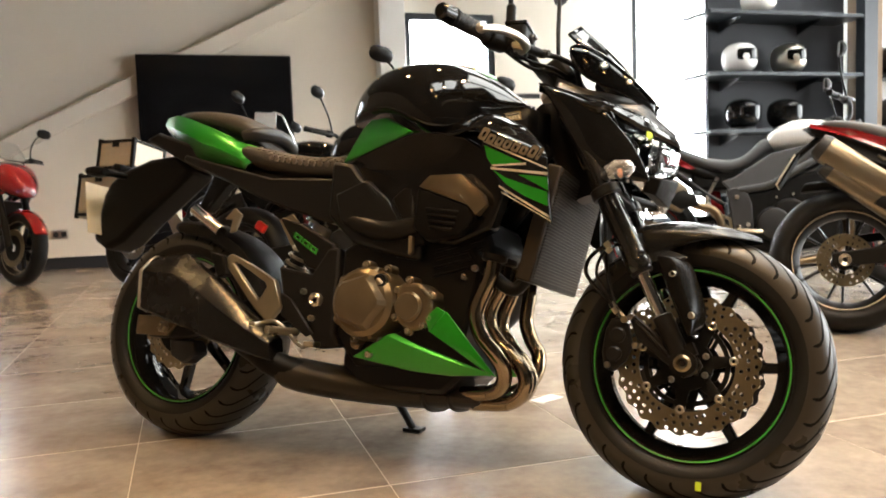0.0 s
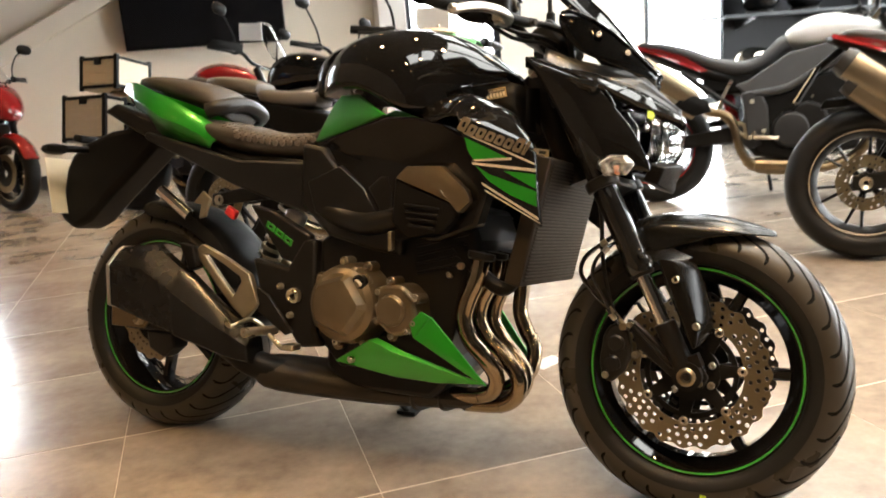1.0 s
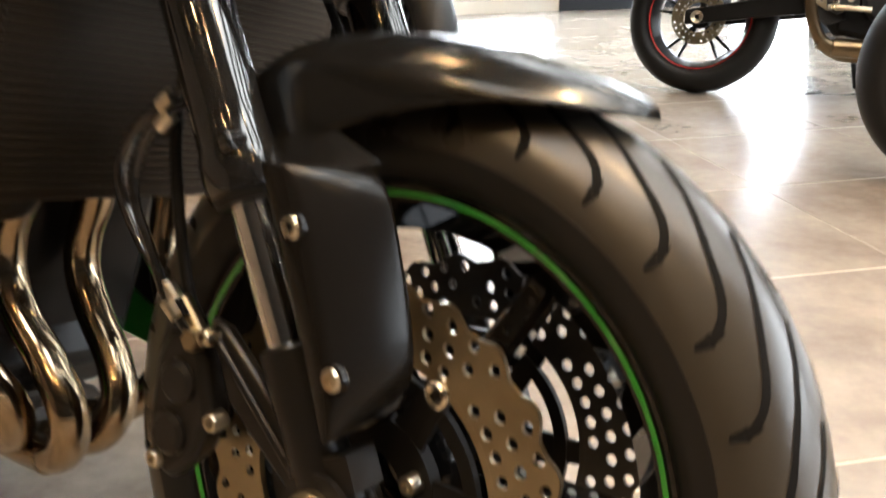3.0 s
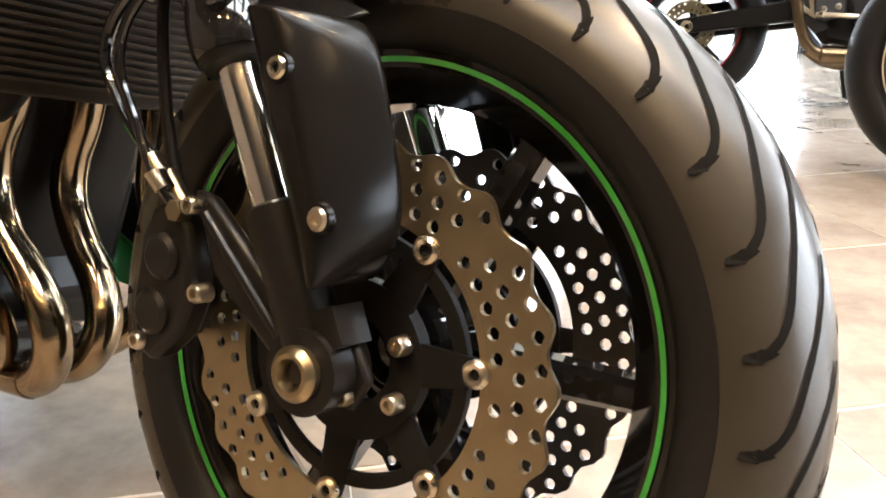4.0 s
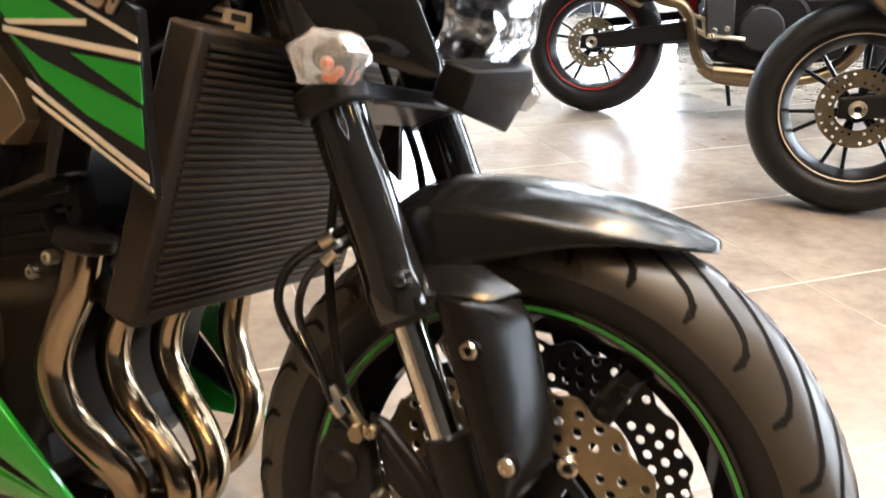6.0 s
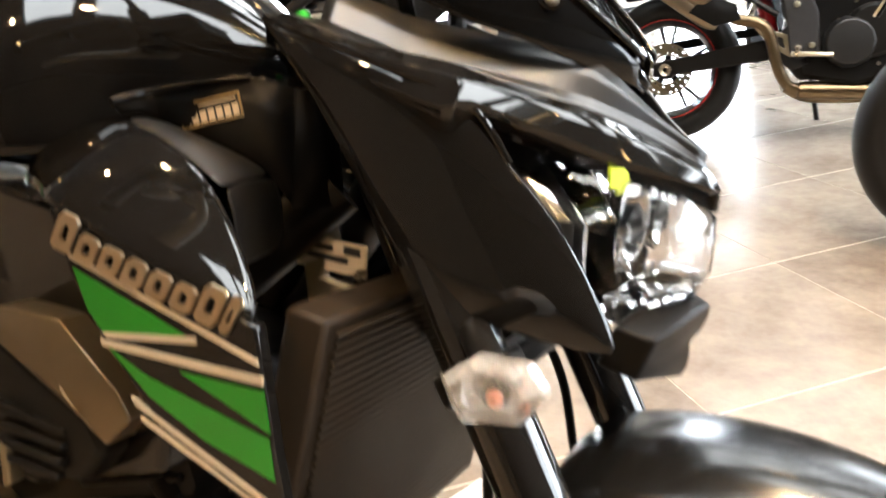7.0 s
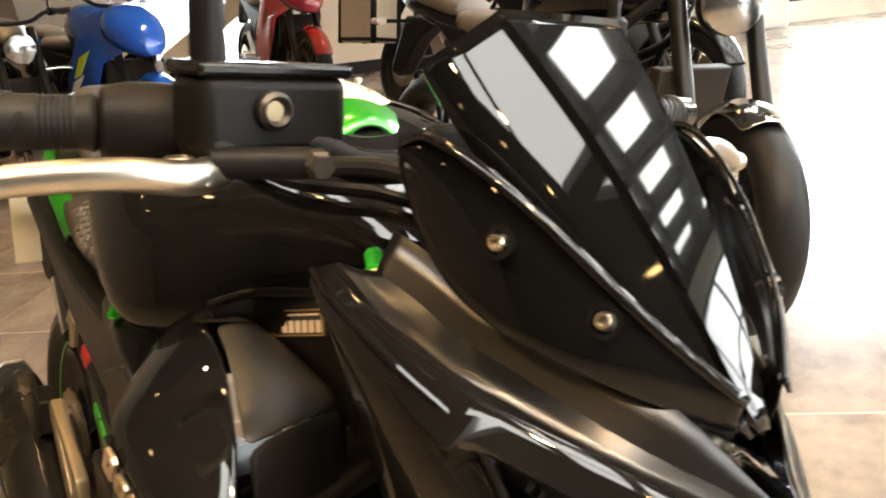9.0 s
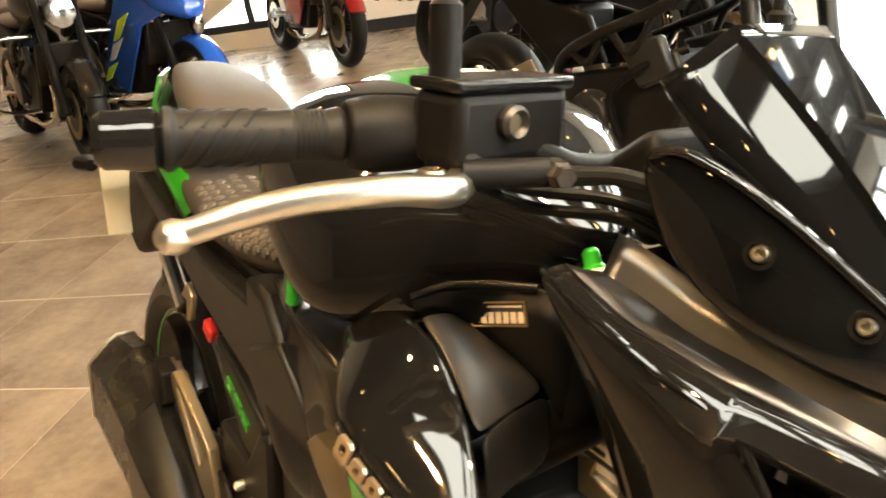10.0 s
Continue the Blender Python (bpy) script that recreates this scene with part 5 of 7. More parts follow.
        bolt((0.236, s * 0.160, 0.474), 0.016, b, "hanger_bolt", axis=(0, s, 0), depth=0.010)
        part("footrest", rod((0.495, s * 0.145, 0.300), (0.47, s * 0.235, 0.300), 0.011, n=14), BOLT, bike, "metal footrest")
        part("heel_guard", prism([(0.44, 0.40), (0.475, 0.385), (0.55, 0.30), (0.53, 0.29), (0.45, 0.34)], s * 0.146, s * 0.156), FRAMEB, bike, bevel=0.003)
    part("brake_pedal", tube([(0.375, -0.185, 0.318), (0.435, -0.235, 0.312), (0.450, -0.170, 0.322), (0.53, -0.178, 0.268), (0.565, -0.195, 0.270)], 0.0055, 10), BOLT, bike)
    part("pedal_tip", bm_box(0.03, 0.035, 0.014, pose(0.578, -0.195, 0.272)), BOLT, bike, bevel=0.003)
    # swingarm, hugger, shock
    for s in (-1, 1):
        part("swingarm", prism([(-0.02, 0.325), (0.12, 0.335), (0.36, 0.39), (0.56, 0.42), (0.56, 0.345), (0.36, 0.315), (0.12, 0.262), (-0.02, 0.262)], s * 0.098, s * 0.130), FRAMEB, bike, "black box-section swingarm", bevel=0.008)
        ax = part("chain_adjuster", prism([(-0.055, 0.322), (0.06, 0.322), (0.085, 0.300), (0.06, 0.268), (-0.055, 0.268)], s * 0.128, s * 0.140), BRONZE, bike, bevel=0.003)
        part("axle_nut", lathe([(0.006, -0.004), (0.016, -0.004), (0.016, 0.010), (0.010, 0.014), (0.006, 0.008)], 6, axis_pose((0.05, s * 0.142, 0.292), (0.05, s * 0.3, 0.292))), BOLT, ax)
    part("rear_caliper", prism([(0.06, 0.262), (0.15, 0.262), (0.16, 0.225), (0.12, 0.195), (0.07, 0.215)], -0.128, -0.075), GREYP, bike, "small rear brake caliper", bevel=0.006)
    hug = []
    for a in (150, 125, 100, 78, 55, 35, 18, 5):
        r = R_BIG + 0.018
        c, sn = math.cos(radians(a)), math.sin(radians(a))
        hug.append([Vector((REAR.x + (r - dr) * c, y, REAR.z + (r - dr) * sn)) for y, dr in ((-0.098, 0.05), (-0.092, 0.012), (-0.05, 0.0), (0.05, 0.0), (0.092, 0.012), (0.098, 0.05))])
    part("rear_hugger", sheet(hug[2:]), MATTE, bike, "black rear tyre hugger", sub=1, solid=0.005)
    part("shock_spring", bm_join(*[lathe([(0.024, -0.004), (0.032, -0.004), (0.032, 0.004), (0.024, 0.004)], 20, axis_pose((0.36 + 0.010 * k, 0.0, 0.47 + 0.020 * k), (0.46, 0, 0.67))) for k in range(8)]), BOLT, bike, "steel shock spring")
    part("shock_body", rod((0.35, 0, 0.45), (0.46, 0, 0.67), 0.022), GREYP, bike)
    part("fluid_bottle", bm_box(0.05, 0.035, 0.055, pose(0.50, -0.09, 0.56, 0, 25, 0)), TAILL, bike, bevel=0.008)
    # model badge on the rear frame, as bars
    for k in range(3):
        part("mark_block", ring_prism([(0.46 + 0.026 * k, 0.560 - 0.016 * k), (0.482 + 0.026 * k, 0.547 - 0.016 * k), (0.477 + 0.026 * k, 0.533 - 0.016 * k), (0.455 + 0.026 * k, 0.546 - 0.016 * k)], [(0.464 + 0.026 * k, 0.553 - 0.016 * k), (0.476 + 0.026 * k, 0.546 - 0.016 * k), (0.473 + 0.026 * k, 0.540 - 0.016 * k), (0.461 + 0.026 * k, 0.547 - 0.016 * k)], -0.142, -0.138), LIME, bike)
    part("rear_frame", prism([(0.40, 0.60), (0.47, 0.585), (0.58, 0.53), (0.58, 0.45), (0.50, 0.47)], -0.138, -0.110), FRAMEB, bike, bevel=0.006)
    # silver damper tube, gold bracket, red clip and cover plates under the seat
    part("damper_tube", rod((0.075, -0.100, 0.632), (0.185, -0.108, 0.566), 0.016, n=18), CHROME, bike, "polished damper tube")
    part("gold_bracket", prism([(0.205, 0.600), (0.236, 0.632), (0.262, 0.612), (0.246, 0.566), (0.226, 0.560), (0.232, 0.598)], -0.122, -0.112), HANGER, bike, bevel=0.003)
    part("red_clip", bm_box(0.034, 0.016, 0.026, pose(0.328, -0.116, 0.578, 0, 30, 0)), REDLINE, bike, bevel=0.005)
    pair("spar_plate", prism([(0.604, 0.582), (0.582, 0.655), (0.672, 0.692), (0.738, 0.640), (0.800, 0.545)], -0.156, -0.130), SIDEP, bike, bevel=0.005)
    pair("spar_plate", prism([(0.826, 0.522), (0.748, 0.640), (0.780, 0.666), (0.812, 0.672), (0.812, 0.604), (0.850, 0.530)], -0.160, -0.140), FRAMEB, bike, bevel=0.005)
    part("engine_mount", prism([(0.812, 0.545), (0.822, 0.545), (0.824, 0.505), (0.814, 0.500)], -0.176, -0.160), HANGER, bike, bevel=0.002)
    # radiator and its side tanks
    rad = Matrix.Translation((1.138, 0, 0.575)) @ Matrix.Rotation(radians(13), 4, "Y")
    r = part("radiator", bm_box(0.035, 0.368, 0.268, rad), RADI, bike, "dark finned radiator", bevel=0.004)
    fins = bmesh.new()
    for k in range(34):
        fins = bm_join(fins, bm_box(0.0035, 0.340, 0.0030, rad @ Matrix.Translation((0.0195, 0, -0.120 + 0.0073 * k))))
    tagged(part("radiator_fin", fins, FINM, r, smooth=None), kind="stuff")
    # looped hose and cable between radiator and fork
    for pts, rad_ in (([(1.300, -0.105, 0.556), (1.285, -0.120, 0.540), (1.245, -0.122, 0.509), (1.235, -0.124, 0.474), (1.262, -0.126, 0.436), (1.294, -0.126, 0.407), (1.312, -0.122, 0.385)], 0.0046),
                      ([(1.304, -0.108, 0.540), (1.290, -0.126, 0.528), (1.266, -0.130, 0.500), (1.262, -0.131, 0.466), (1.284, -0.131, 0.428), (1.300, -0.129, 0.396), (1.316, -0.122, 0.375)], 0.0038)):
        h = part("brake_hose", tube(pts, rad_, 10), FORKM, bike)
        for k in (1, 5):
            p, q = Vector(pts[k]), Vector(pts[k + 1])
            part("hose_ferrule", rod(p, p + (q - p).normalized() * 0.014, rad_ + 0.0022, n=12), BOLT, h)
    part("radiator_hose", tube([(1.09, -0.10, 0.46), (1.06, -0.11, 0.43), (1.0, -0.115, 0.47), (0.96, -0.12, 0.52)], 0.016, 12), MATTE, bike)


hero_engine()


def hero_exhaust():
    runs = [[(1.022, -0.138, 0.500), (1.014, -0.140, 0.450), (0.992, -0.140, 0.396), (0.986, -0.140, 0.360), (1.000, -0.135, 0.318), (1.030, -0.118, 0.278), (1.046, -0.095, 0.240), (1.036, -0.080, 0.206), (1.000, -0.070, 0.188), (0.930, -0.060, 0.180)],
            [(1.020, -0.060, 0.500), (1.012, -0.062, 0.440), (0.990, -0.062, 0.390), (0.988, -0.062, 0.352), (1.010, -0.062, 0.312), (1.050, -0.060, 0.276), (1.083, -0.058, 0.236), (1.080, -0.052, 0.196), (1.040, -0.045, 0.168), (0.950, -0.040, 0.160)],
            [(1.020, 0.018, 0.500), (1.010, 0.018, 0.430), (0.992, 0.018, 0.380), (0.992, 0.018, 0.340), (1.020, 0.016, 0.298), (1.056, 0.012, 0.262), (1.078, 0.004, 0.224), (1.060, -0.004, 0.185), (1.000, -0.010, 0.166), (0.930, -0.010, 0.160)],
            [(1.030, 0.094, 0.500), (1.030, 0.095, 0.430), (1.026, 0.095, 0.366), (1.044, 0.090, 0.322), (1.070, 0.080, 0.280), (1.062, 0.060, 0.222), (1.000, 0.040, 0.178), (0.930, 0.020, 0.168)]]
    for pts in runs:
        pipe = part("header_pipe", tube(pts, 0.0185, 20), PIPE, bike, "heat-tinted chrome header pipe")
        p, q = Vector(pts[0]), Vector(pts[1])
        part("pipe_flange", turned([(0.030, -0.006), (0.030, 0.006), (0.022, 0.010)], 16, axis_pose(p, q)), FRAMEB, pipe)
        part("weld_ring", lathe([(0.0175, -0.003), (0.0198, -0.002), (0.0198, 0.002), (0.0175, 0.003)], 20, axis_pose(Vector(pts[-2]), Vector(pts[-1]))), PIPE, pipe)
    part("collector", loft([oval(x, z, w, h, 16, 2.6, yc=yc) for x, z, w, h, yc in ((0.99, 0.172, 0.062, 0.024, -0.02), (0.93, 0.172, 0.074, 0.028, -0.01), (0.86, 0.170, 0.090, 0.034, 0.0), (0.74, 0.170, 0.105, 0.040, -0.01), (0.60, 0.178, 0.105, 0.044, -0.03), (0.50, 0.190, 0.075, 0.045, -0.10), (0.455, 0.205, 0.05, 0.04, -0.15))]), PIPEDK, bike, "sooty exhaust collector box", sub=1)
    for x, z, w, h in ((0.955, 0.172, 0.070, 0.029), (0.905, 0.171, 0.083, 0.034), (0.84, 0.170, 0.094, 0.039)):
        part("collector_band", loft([oval(x - 0.006, z, w, h, 20, 2.6), oval(x, z, w + 0.004, h + 0.004, 20, 2.6), oval(x + 0.006, z, w, h, 20, 2.6)]), PIPEDK, bike)
    part("link_pipe", tube([(0.52, -0.12, 0.192), (0.45, -0.165, 0.218), (0.40, -0.180, 0.250), (0.35, -0.186, 0.275)], 0.030, 18, radii=(0.034, 0.034)), MATTE, bike)
    # silencer: a flat-sided can with a chamfered upper edge
    def ring(x, z0, z1, yo, yi, lean=0.0):
        h = z1 - z0
        prof = ((0.0, 0.25), (0.05, 0.0), (0.70, 0.0), (0.93, 0.36), (1.0, 0.55), (1.0, 0.85), (0.85, 1.0), (0.10, 1.0), (0.0, 0.8))
        return [Vector((x + lean * f, yo + (yi - yo) * g, z0 + h * f)) for f, g in prof]
    can = part("silencer", loft([ring(0.268, 0.268, 0.428, -0.236, -0.146, -0.02), ring(0.215, 0.284, 0.462, -0.239, -0.146, -0.025), ring(0.165, 0.297, 0.494, -0.242, -0.146, -0.02), ring(0.056, 0.330, 0.482, -0.246, -0.150, -0.012)]), SILENCER, bike, "satin black angular silencer", smooth=18, bevel=0.004, segs=3)
    part("silencer_taper", loft([ring(0.470, 0.222, 0.286, -0.214, -0.150, -0.01), ring(0.400, 0.234, 0.334, -0.226, -0.148, -0.015), ring(0.330, 0.252, 0.386, -0.236, -0.146, -0.02), ring(0.262, 0.267, 0.434, -0.240, -0.144, -0.02), ring(0.256, 0.270, 0.434, -0.238, -0.146, -0.02)]), SATIN, can, "brown-black tapered front section", smooth=18, bevel=0.003)
    part("silencer_trim", loft([ring(0.058, 0.327, 0.485, -0.2475, -0.148, -0.012), ring(0.048, 0.331, 0.484, -0.2475, -0.148, -0.012)]), ALU, can, "thin bare metal end trim", bevel=0.001)
    part("silencer_end", loft([ring(0.048, 0.338, 0.476, -0.241, -0.154, -0.012), ring(0.028, 0.350, 0.464, -0.230, -0.165, -0.010)]), MATTE, can)
    part("outlet_pipe", lathe([(0.018, -0.012), (0.023, -0.012), (0.023, 0.010), (0.018, 0.010)], 24, axis_pose((0.018, -0.198, 0.405), (-0.1, -0.198, 0.408))), PIPEDK, can)
    bolt((0.335, -0.226, 0.275), 0.008, can)
    part("silencer_strap", prism([(0.215, 0.50), (0.262, 0.49), (0.275, 0.44), (0.25, 0.43)], -0.18, -0.15), MATTE, can, bevel=0.004)


hero_exhaust()


def hero_bellypan():
    for s in (-1, 1):
        a = [(0.690, s * 0.185, 0.250), (0.783, s * 0.192, 0.306), (0.845, s * 0.188, 0.282), (1.040, s * 0.160, 0.230), (0.94, s * 0.160, 0.222), (0.842, s * 0.170, 0.226)]
        p = part("belly_pan", panel(a, 0.008, (0, s, -0.1), 0.004), GREEN, bike, "bright green belly pan blade", bevel=0.002)
        b1 = [(0.896, s * 0.200, 0.320), (0.882, s * 0.196, 0.350), (0.911, s * 0.196, 0.378), (0.932, s * 0.192, 0.368)]
        part("belly_blade", panel(b1, 0.008, (0.3, s, 0.4), 0.003), GREEN, p, bevel=0.002)
        b2 = [(0.896, s * 0.200, 0.320), (0.932, s * 0.192, 0.368), (1.050, s * 0.160, 0.228), (1.030, s * 0.164, 0.236)]
        part("belly_blade", panel(b2, 0.008, (0, s, 0.05), 0.003), GREEN, p, bevel=0.002)
        part("belly_crease", panel([(0.783, s * 0.192, 0.307), (0.800, s * 0.186, 0.312), (0.865, s * 0.184, 0.288), (1.035, s * 0.162, 0.236), (1.040, s * 0.160, 0.230), (0.845, s * 0.189, 0.283)], 0.006, (0, s, 0.8), 0.0), GREEN, p, bevel=0.001)
        c = [(0.800, s * 0.180, 0.310), (0.882, s * 0.188, 0.350), (0.898, s * 0.188, 0.318), (1.02, s * 0.162, 0.240), (0.865, s * 0.178, 0.288)]
        part("belly_inner", panel(c, 0.006, (0, s, 0), 0.0), MATTE, p)
        bolt((0.738, s * 0.192, 0.258), 0.008, p, axis=(0, s, 0))
        bolt((0.878, s * 0.196, 0.332), 0.008, p, axis=(0, s, 0))


hero_bellypan()
part("side_stand", bm_join(tube([(0.60, 0.10, 0.235), (0.64, 0.17, 0.13), (0.665, 0.215, 0.062)], 0.011, 12), rod((0.60, 0.12, 0.20), (0.655, 0.205, 0.075), 0.006), bm_box(0.055, 0.035, 0.010, pose(0.668, 0.22, 0.058, 13, 0, 0))), FRAMEB, bike, "black side stand, folded out")

# ---- the showroom ----


def slab(name, u0, u1, v0, v1, z0, z1, mat, label="", category="", kind="structure", bevel=0.0, parent=None):
    bm = bm_box(u1 - u0, v1 - v0, z1 - z0, Matrix.Rotation(ROOM, 4, "Z") @ Matrix.Translation(((u0 + u1) / 2, (v0 + v1) / 2, (z0 + z1) / 2)))
    ob = part(name, bm, mat, parent, bevel=bevel)
    if parent is None:
        tagged(ob, label, category, kind=kind)
    return ob


floor = slab("floor", LEFT - 0.2, RIGHT + 0.2, FRONT - 0.2, BACK + 0.2, -0.2, -0.0008, GROUT, "grey-brown stone-look tiled showroom floor with pale joints", "floor")
WIN = [(-3.40, -1.80, 0.16, 2.60), (2.38, 3.40, 0.16, 2.50), (5.10, 8.6, 0.12, 3.1)]      # openings in the back wall: u0, u1, z0, z1


def holed_wall(name, u0, u1, v, thick, openings, mat, label):
    """A wall along u made of the pieces left between its openings, joined into one mesh."""
    cuts, x = [], u0
    for a, b, z0, z1 in openings:
        cuts += [(x, a, 0, HEIGHT), (a, b, 0, z0), (a, b, z1, HEIGHT)]
        x = b
    cuts.append((x, u1, 0, HEIGHT))
    bms = [bm_box(b - a, thick, z1 - z0, Matrix.Rotation(ROOM, 4, "Z") @ Matrix.Translation(((a + b) / 2, v + thick / 2, (z0 + z1) / 2))) for a, b, z0, z1 in cuts if b > a and z1 > z0]
    return tagged(part(name, bm_join(*bms), mat, None), label, "wall", kind="structure")


holed_wall("wall_north", LEFT, RIGHT, BACK, 0.24, WIN, WALLM, "cream painted back wall")
slab("wall_west", LEFT - 0.24, LEFT, FRONT, BACK + 0.24, 0, HEIGHT, TANW, "tan brown painted side wall", "wall")
slab("wall_south", LEFT, RIGHT, FRONT - 0.24, FRONT, 0, HEIGHT, BROWNW, "dark brown painted wall", "wall")
slab("wall_east_low", RIGHT, RIGHT + 0.24, FRONT, BACK, 0, 0.25, DARKW, "dark sill of the shop front", "wall")
slab("wall_east_high", RIGHT, RIGHT + 0.24, FRONT, BACK, 3.0, HEIGHT, WALLM, "wall above the shop front", "wall")
bms = []
us = [LEFT - 0.24] + [x for ab in ROOFLIGHTS_U for x in ab] + [RIGHT + 0.24]
for k in range(0, len(us), 2):
    bms.append(bm_box(us[k + 1] - us[k], BACK - FRONT + 0.48, 0.2, Matrix.Rotation(ROOM, 4, "Z") @ Matrix.Translation(((us[k] + us[k + 1]) / 2, (BACK + FRONT) / 2, HEIGHT + 0.1))))
for a, b in ROOFLIGHTS_U:
    vs = [FRONT - 0.24] + [x for ab in (ROOFLIGHTS_V if a > 4.3 else ROOFLIGHTS_V[:4] if a > 2.2 else ROOFLIGHTS_V[:1]) for x in ab] + [BACK + 0.24]
    for k in range(0, len(vs), 2):
        bms.append(bm_box(b - a, vs[k + 1] - vs[k], 0.2, Matrix.Rotation(ROOM, 4, "Z") @ Matrix.Translation(((a + b) / 2, (vs[k] + vs[k + 1]) / 2, HEIGHT + 0.1))))
tagged(part("ceiling", bm_join(*bms), CEILM, None), "dark showroom ceiling with rooflights", "ceiling", kind="structure")
slab("backdrop_above", LEFT, RIGHT, FRONT, BACK, HEIGHT + 1.5, HEIGHT + 1.6, SKYM, "bright overcast sky over the rooflights", "backdrop")
slab("baseboard", -1.80, 2.02, BACK - 0.018, BACK, 0.0, 0.11, DARKW, "black skirting board", "baseboard")
slab("backdrop", LEFT, RIGHT + 8, BACK + 5, BACK + 5.1, -1, 7, OUT, "bright overcast yard outside", "backdrop")
slab("backdrop_side", RIGHT + 5, RIGHT + 5.1, FRONT - 3, BACK + 6, -1, 7, OUT, "bright overcast street outside", "backdrop")


def window(name, u0, u1, z0, z1, mullions, label):
    w = thing(name, label, "window", kind="structure")
    fw = 0.07
    v0, v1 = BACK + 0.02, BACK + 0.10
    slab("window_frame", u0, u1, v0, v1, z0, z0 + fw, FRAMEW, parent=w)
    slab("window_frame", u0, u1, v0, v1, z1 - fw, z1, FRAMEW, parent=w)
    xs = [u0 + (u1 - u0) * k / mullions for k in range(mullions + 1)]
    for k, x in enumerate(xs):
        a = x if k == 0 else x - fw if k == mullions else x - fw / 2
        slab("window_frame", a, a + fw, v0 + 0.002, v1 - 0.002, z0 + fw, z1 - fw, FRAMEW, parent=w)
    for a, b in zip(xs, xs[1:]):
        p = slab("pane", a + 0.03, b - 0.03, BACK + 0.055, BACK + 0.061, z0 + 0.03, z1 - 0.03, GLASS, parent=w)
        p.visible_shadow = False


window("window_2", *WIN[0], 2, "tall window with dark anthracite frame")
window("window_1", *WIN[1], 1, "window with dark anthracite frame")
window("window_4", *WIN[2], 3, "large glazed shop front with dark frames")
side = thing("window_3", "tall glazed side front with dark frames", "window", kind="structure")
for k in range(9):
    v = FRONT + (BACK - FRONT) * k / 8
    slab("window_frame", RIGHT + 0.02, RIGHT + 0.12, v - 0.04, v + 0.04, 0.25, 3.0, FRAMEW, parent=side)
for z in (0.25, 1.9, 2.93):
    slab("window_frame", RIGHT + 0.022, RIGHT + 0.118, FRONT, BACK, z, z + 0.07, FRAMEW, parent=side)
slab("baseboard", 3.42, WIN[2][0], BACK - 0.018, BACK, 0.0, 0.11, DARKW, "black skirting board", "baseboard")
slab("column", 2.06, 2.34, BACK - 0.22, BACK - 0.002, 0, HEIGHT, WHITEW, "white boxed column", "column", bevel=0.01)
# sloping beam across the back wall
a, b = rm(-3.66, BACK - 0.05, 0.05), rm(2.05, BACK - 0.05, 2.925)
mid, d = (a + b) / 2, b - a
m = Matrix.Translation(mid) @ Matrix.Rotation(ROOM, 4, "Z") @ Matrix.Rotation(-math.atan2(d.z, math.hypot(d.x, d.y)), 4, "Y")
tagged(part("beam", bm_box(d.length, 0.10, 0.165, m), WALLM, None, bevel=0.01), "cream sloping roof beam along the wall", "beam", kind="structure")

tv = thing("television", "large black flat-screen television on the wall", "television", m=room_pose(0.43, BACK - 0.13, 1.59))
part("bezel", bm_box(1.46, 0.05, 0.84, Matrix()), MATTE, tv, bevel=0.006)
part("screen", bm_box(1.43, 0.004, 0.81, pose(0, -0.0265, 0.003)), SCREENB, tv)
part("wall_bracket", bm_box(0.4, 0.104, 0.3, pose(0, 0.076, 0)), MATTE, tv)
sock = thing("wall_socket", "brushed steel double wall socket", "socket", m=room_pose(-1.08, BACK - 0.006, 0.33))
part("plate", bm_box(0.15, 0.012, 0.088, Matrix()), ALU, sock, bevel=0.003)
for s in (-1, 1):
    part("outlet", bm_box(0.045, 0.004, 0.05, pose(s * 0.035, -0.007, 0)), INK, sock)
paper = thing("paper_sheet", "white sheet of paper lying on the floor", "paper", m=room_pose(1.155, 2.40, 0.0, 25))
part("sheet", bm_box(0.10, 0.055, 0.0015, pose(0, 0, 0.0012)), WHITEP, paper)

# ceiling spotlights, warm
SPOTS = [(u, v, warm * gain * (4.0 if v < 0 and u > 3 else 1.0)) for u, warm in ((-2.4, 150), (-0.15, 115), (1.12, 60), (3.2, 45), (5.3, 40), (7.3, 40))
         for v, gain in ((-0.6, 1.5), (0.6, 2.1), (3.0, 1.2), (6.4, 1.7 if u < 0.5 else 3.4 if u < 2 else 0.9))] + [(2.15, 1.40, 430)]
for u, v, power in SPOTS:
    sp = thing("ceiling_spot", "round warm recessed ceiling spotlight", "spotlight", "ceiling spotlights", m=room_pose(u, v, HEIGHT))
    part("trim_ring", lathe([(0.055, -0.012), (0.075, -0.012), (0.078, -0.002), (0.055, -0.002)], 28, Matrix.Rotation(radians(90), 4, "X")), WHITEW, sp)
    part("lamp_face", turned([(0.054, 0.003), (0.054, 0.008)], 24, Matrix.Rotation(radians(-90), 4, "X")), LAMPG, sp)
    ld = bpy.data.lights.new("spot_lamp", "SPOT")
    ld.energy, ld.color, ld.spot_size, ld.spot_blend, ld.shadow_soft_size = power, (1.0, 0.60, 0.26), radians(100), 0.7, 0.05
    lo = new("spot_lamp", ld)
    lo.matrix_world = room_pose(u, v, HEIGHT - 0.03)


# ---- other motorcycles ----


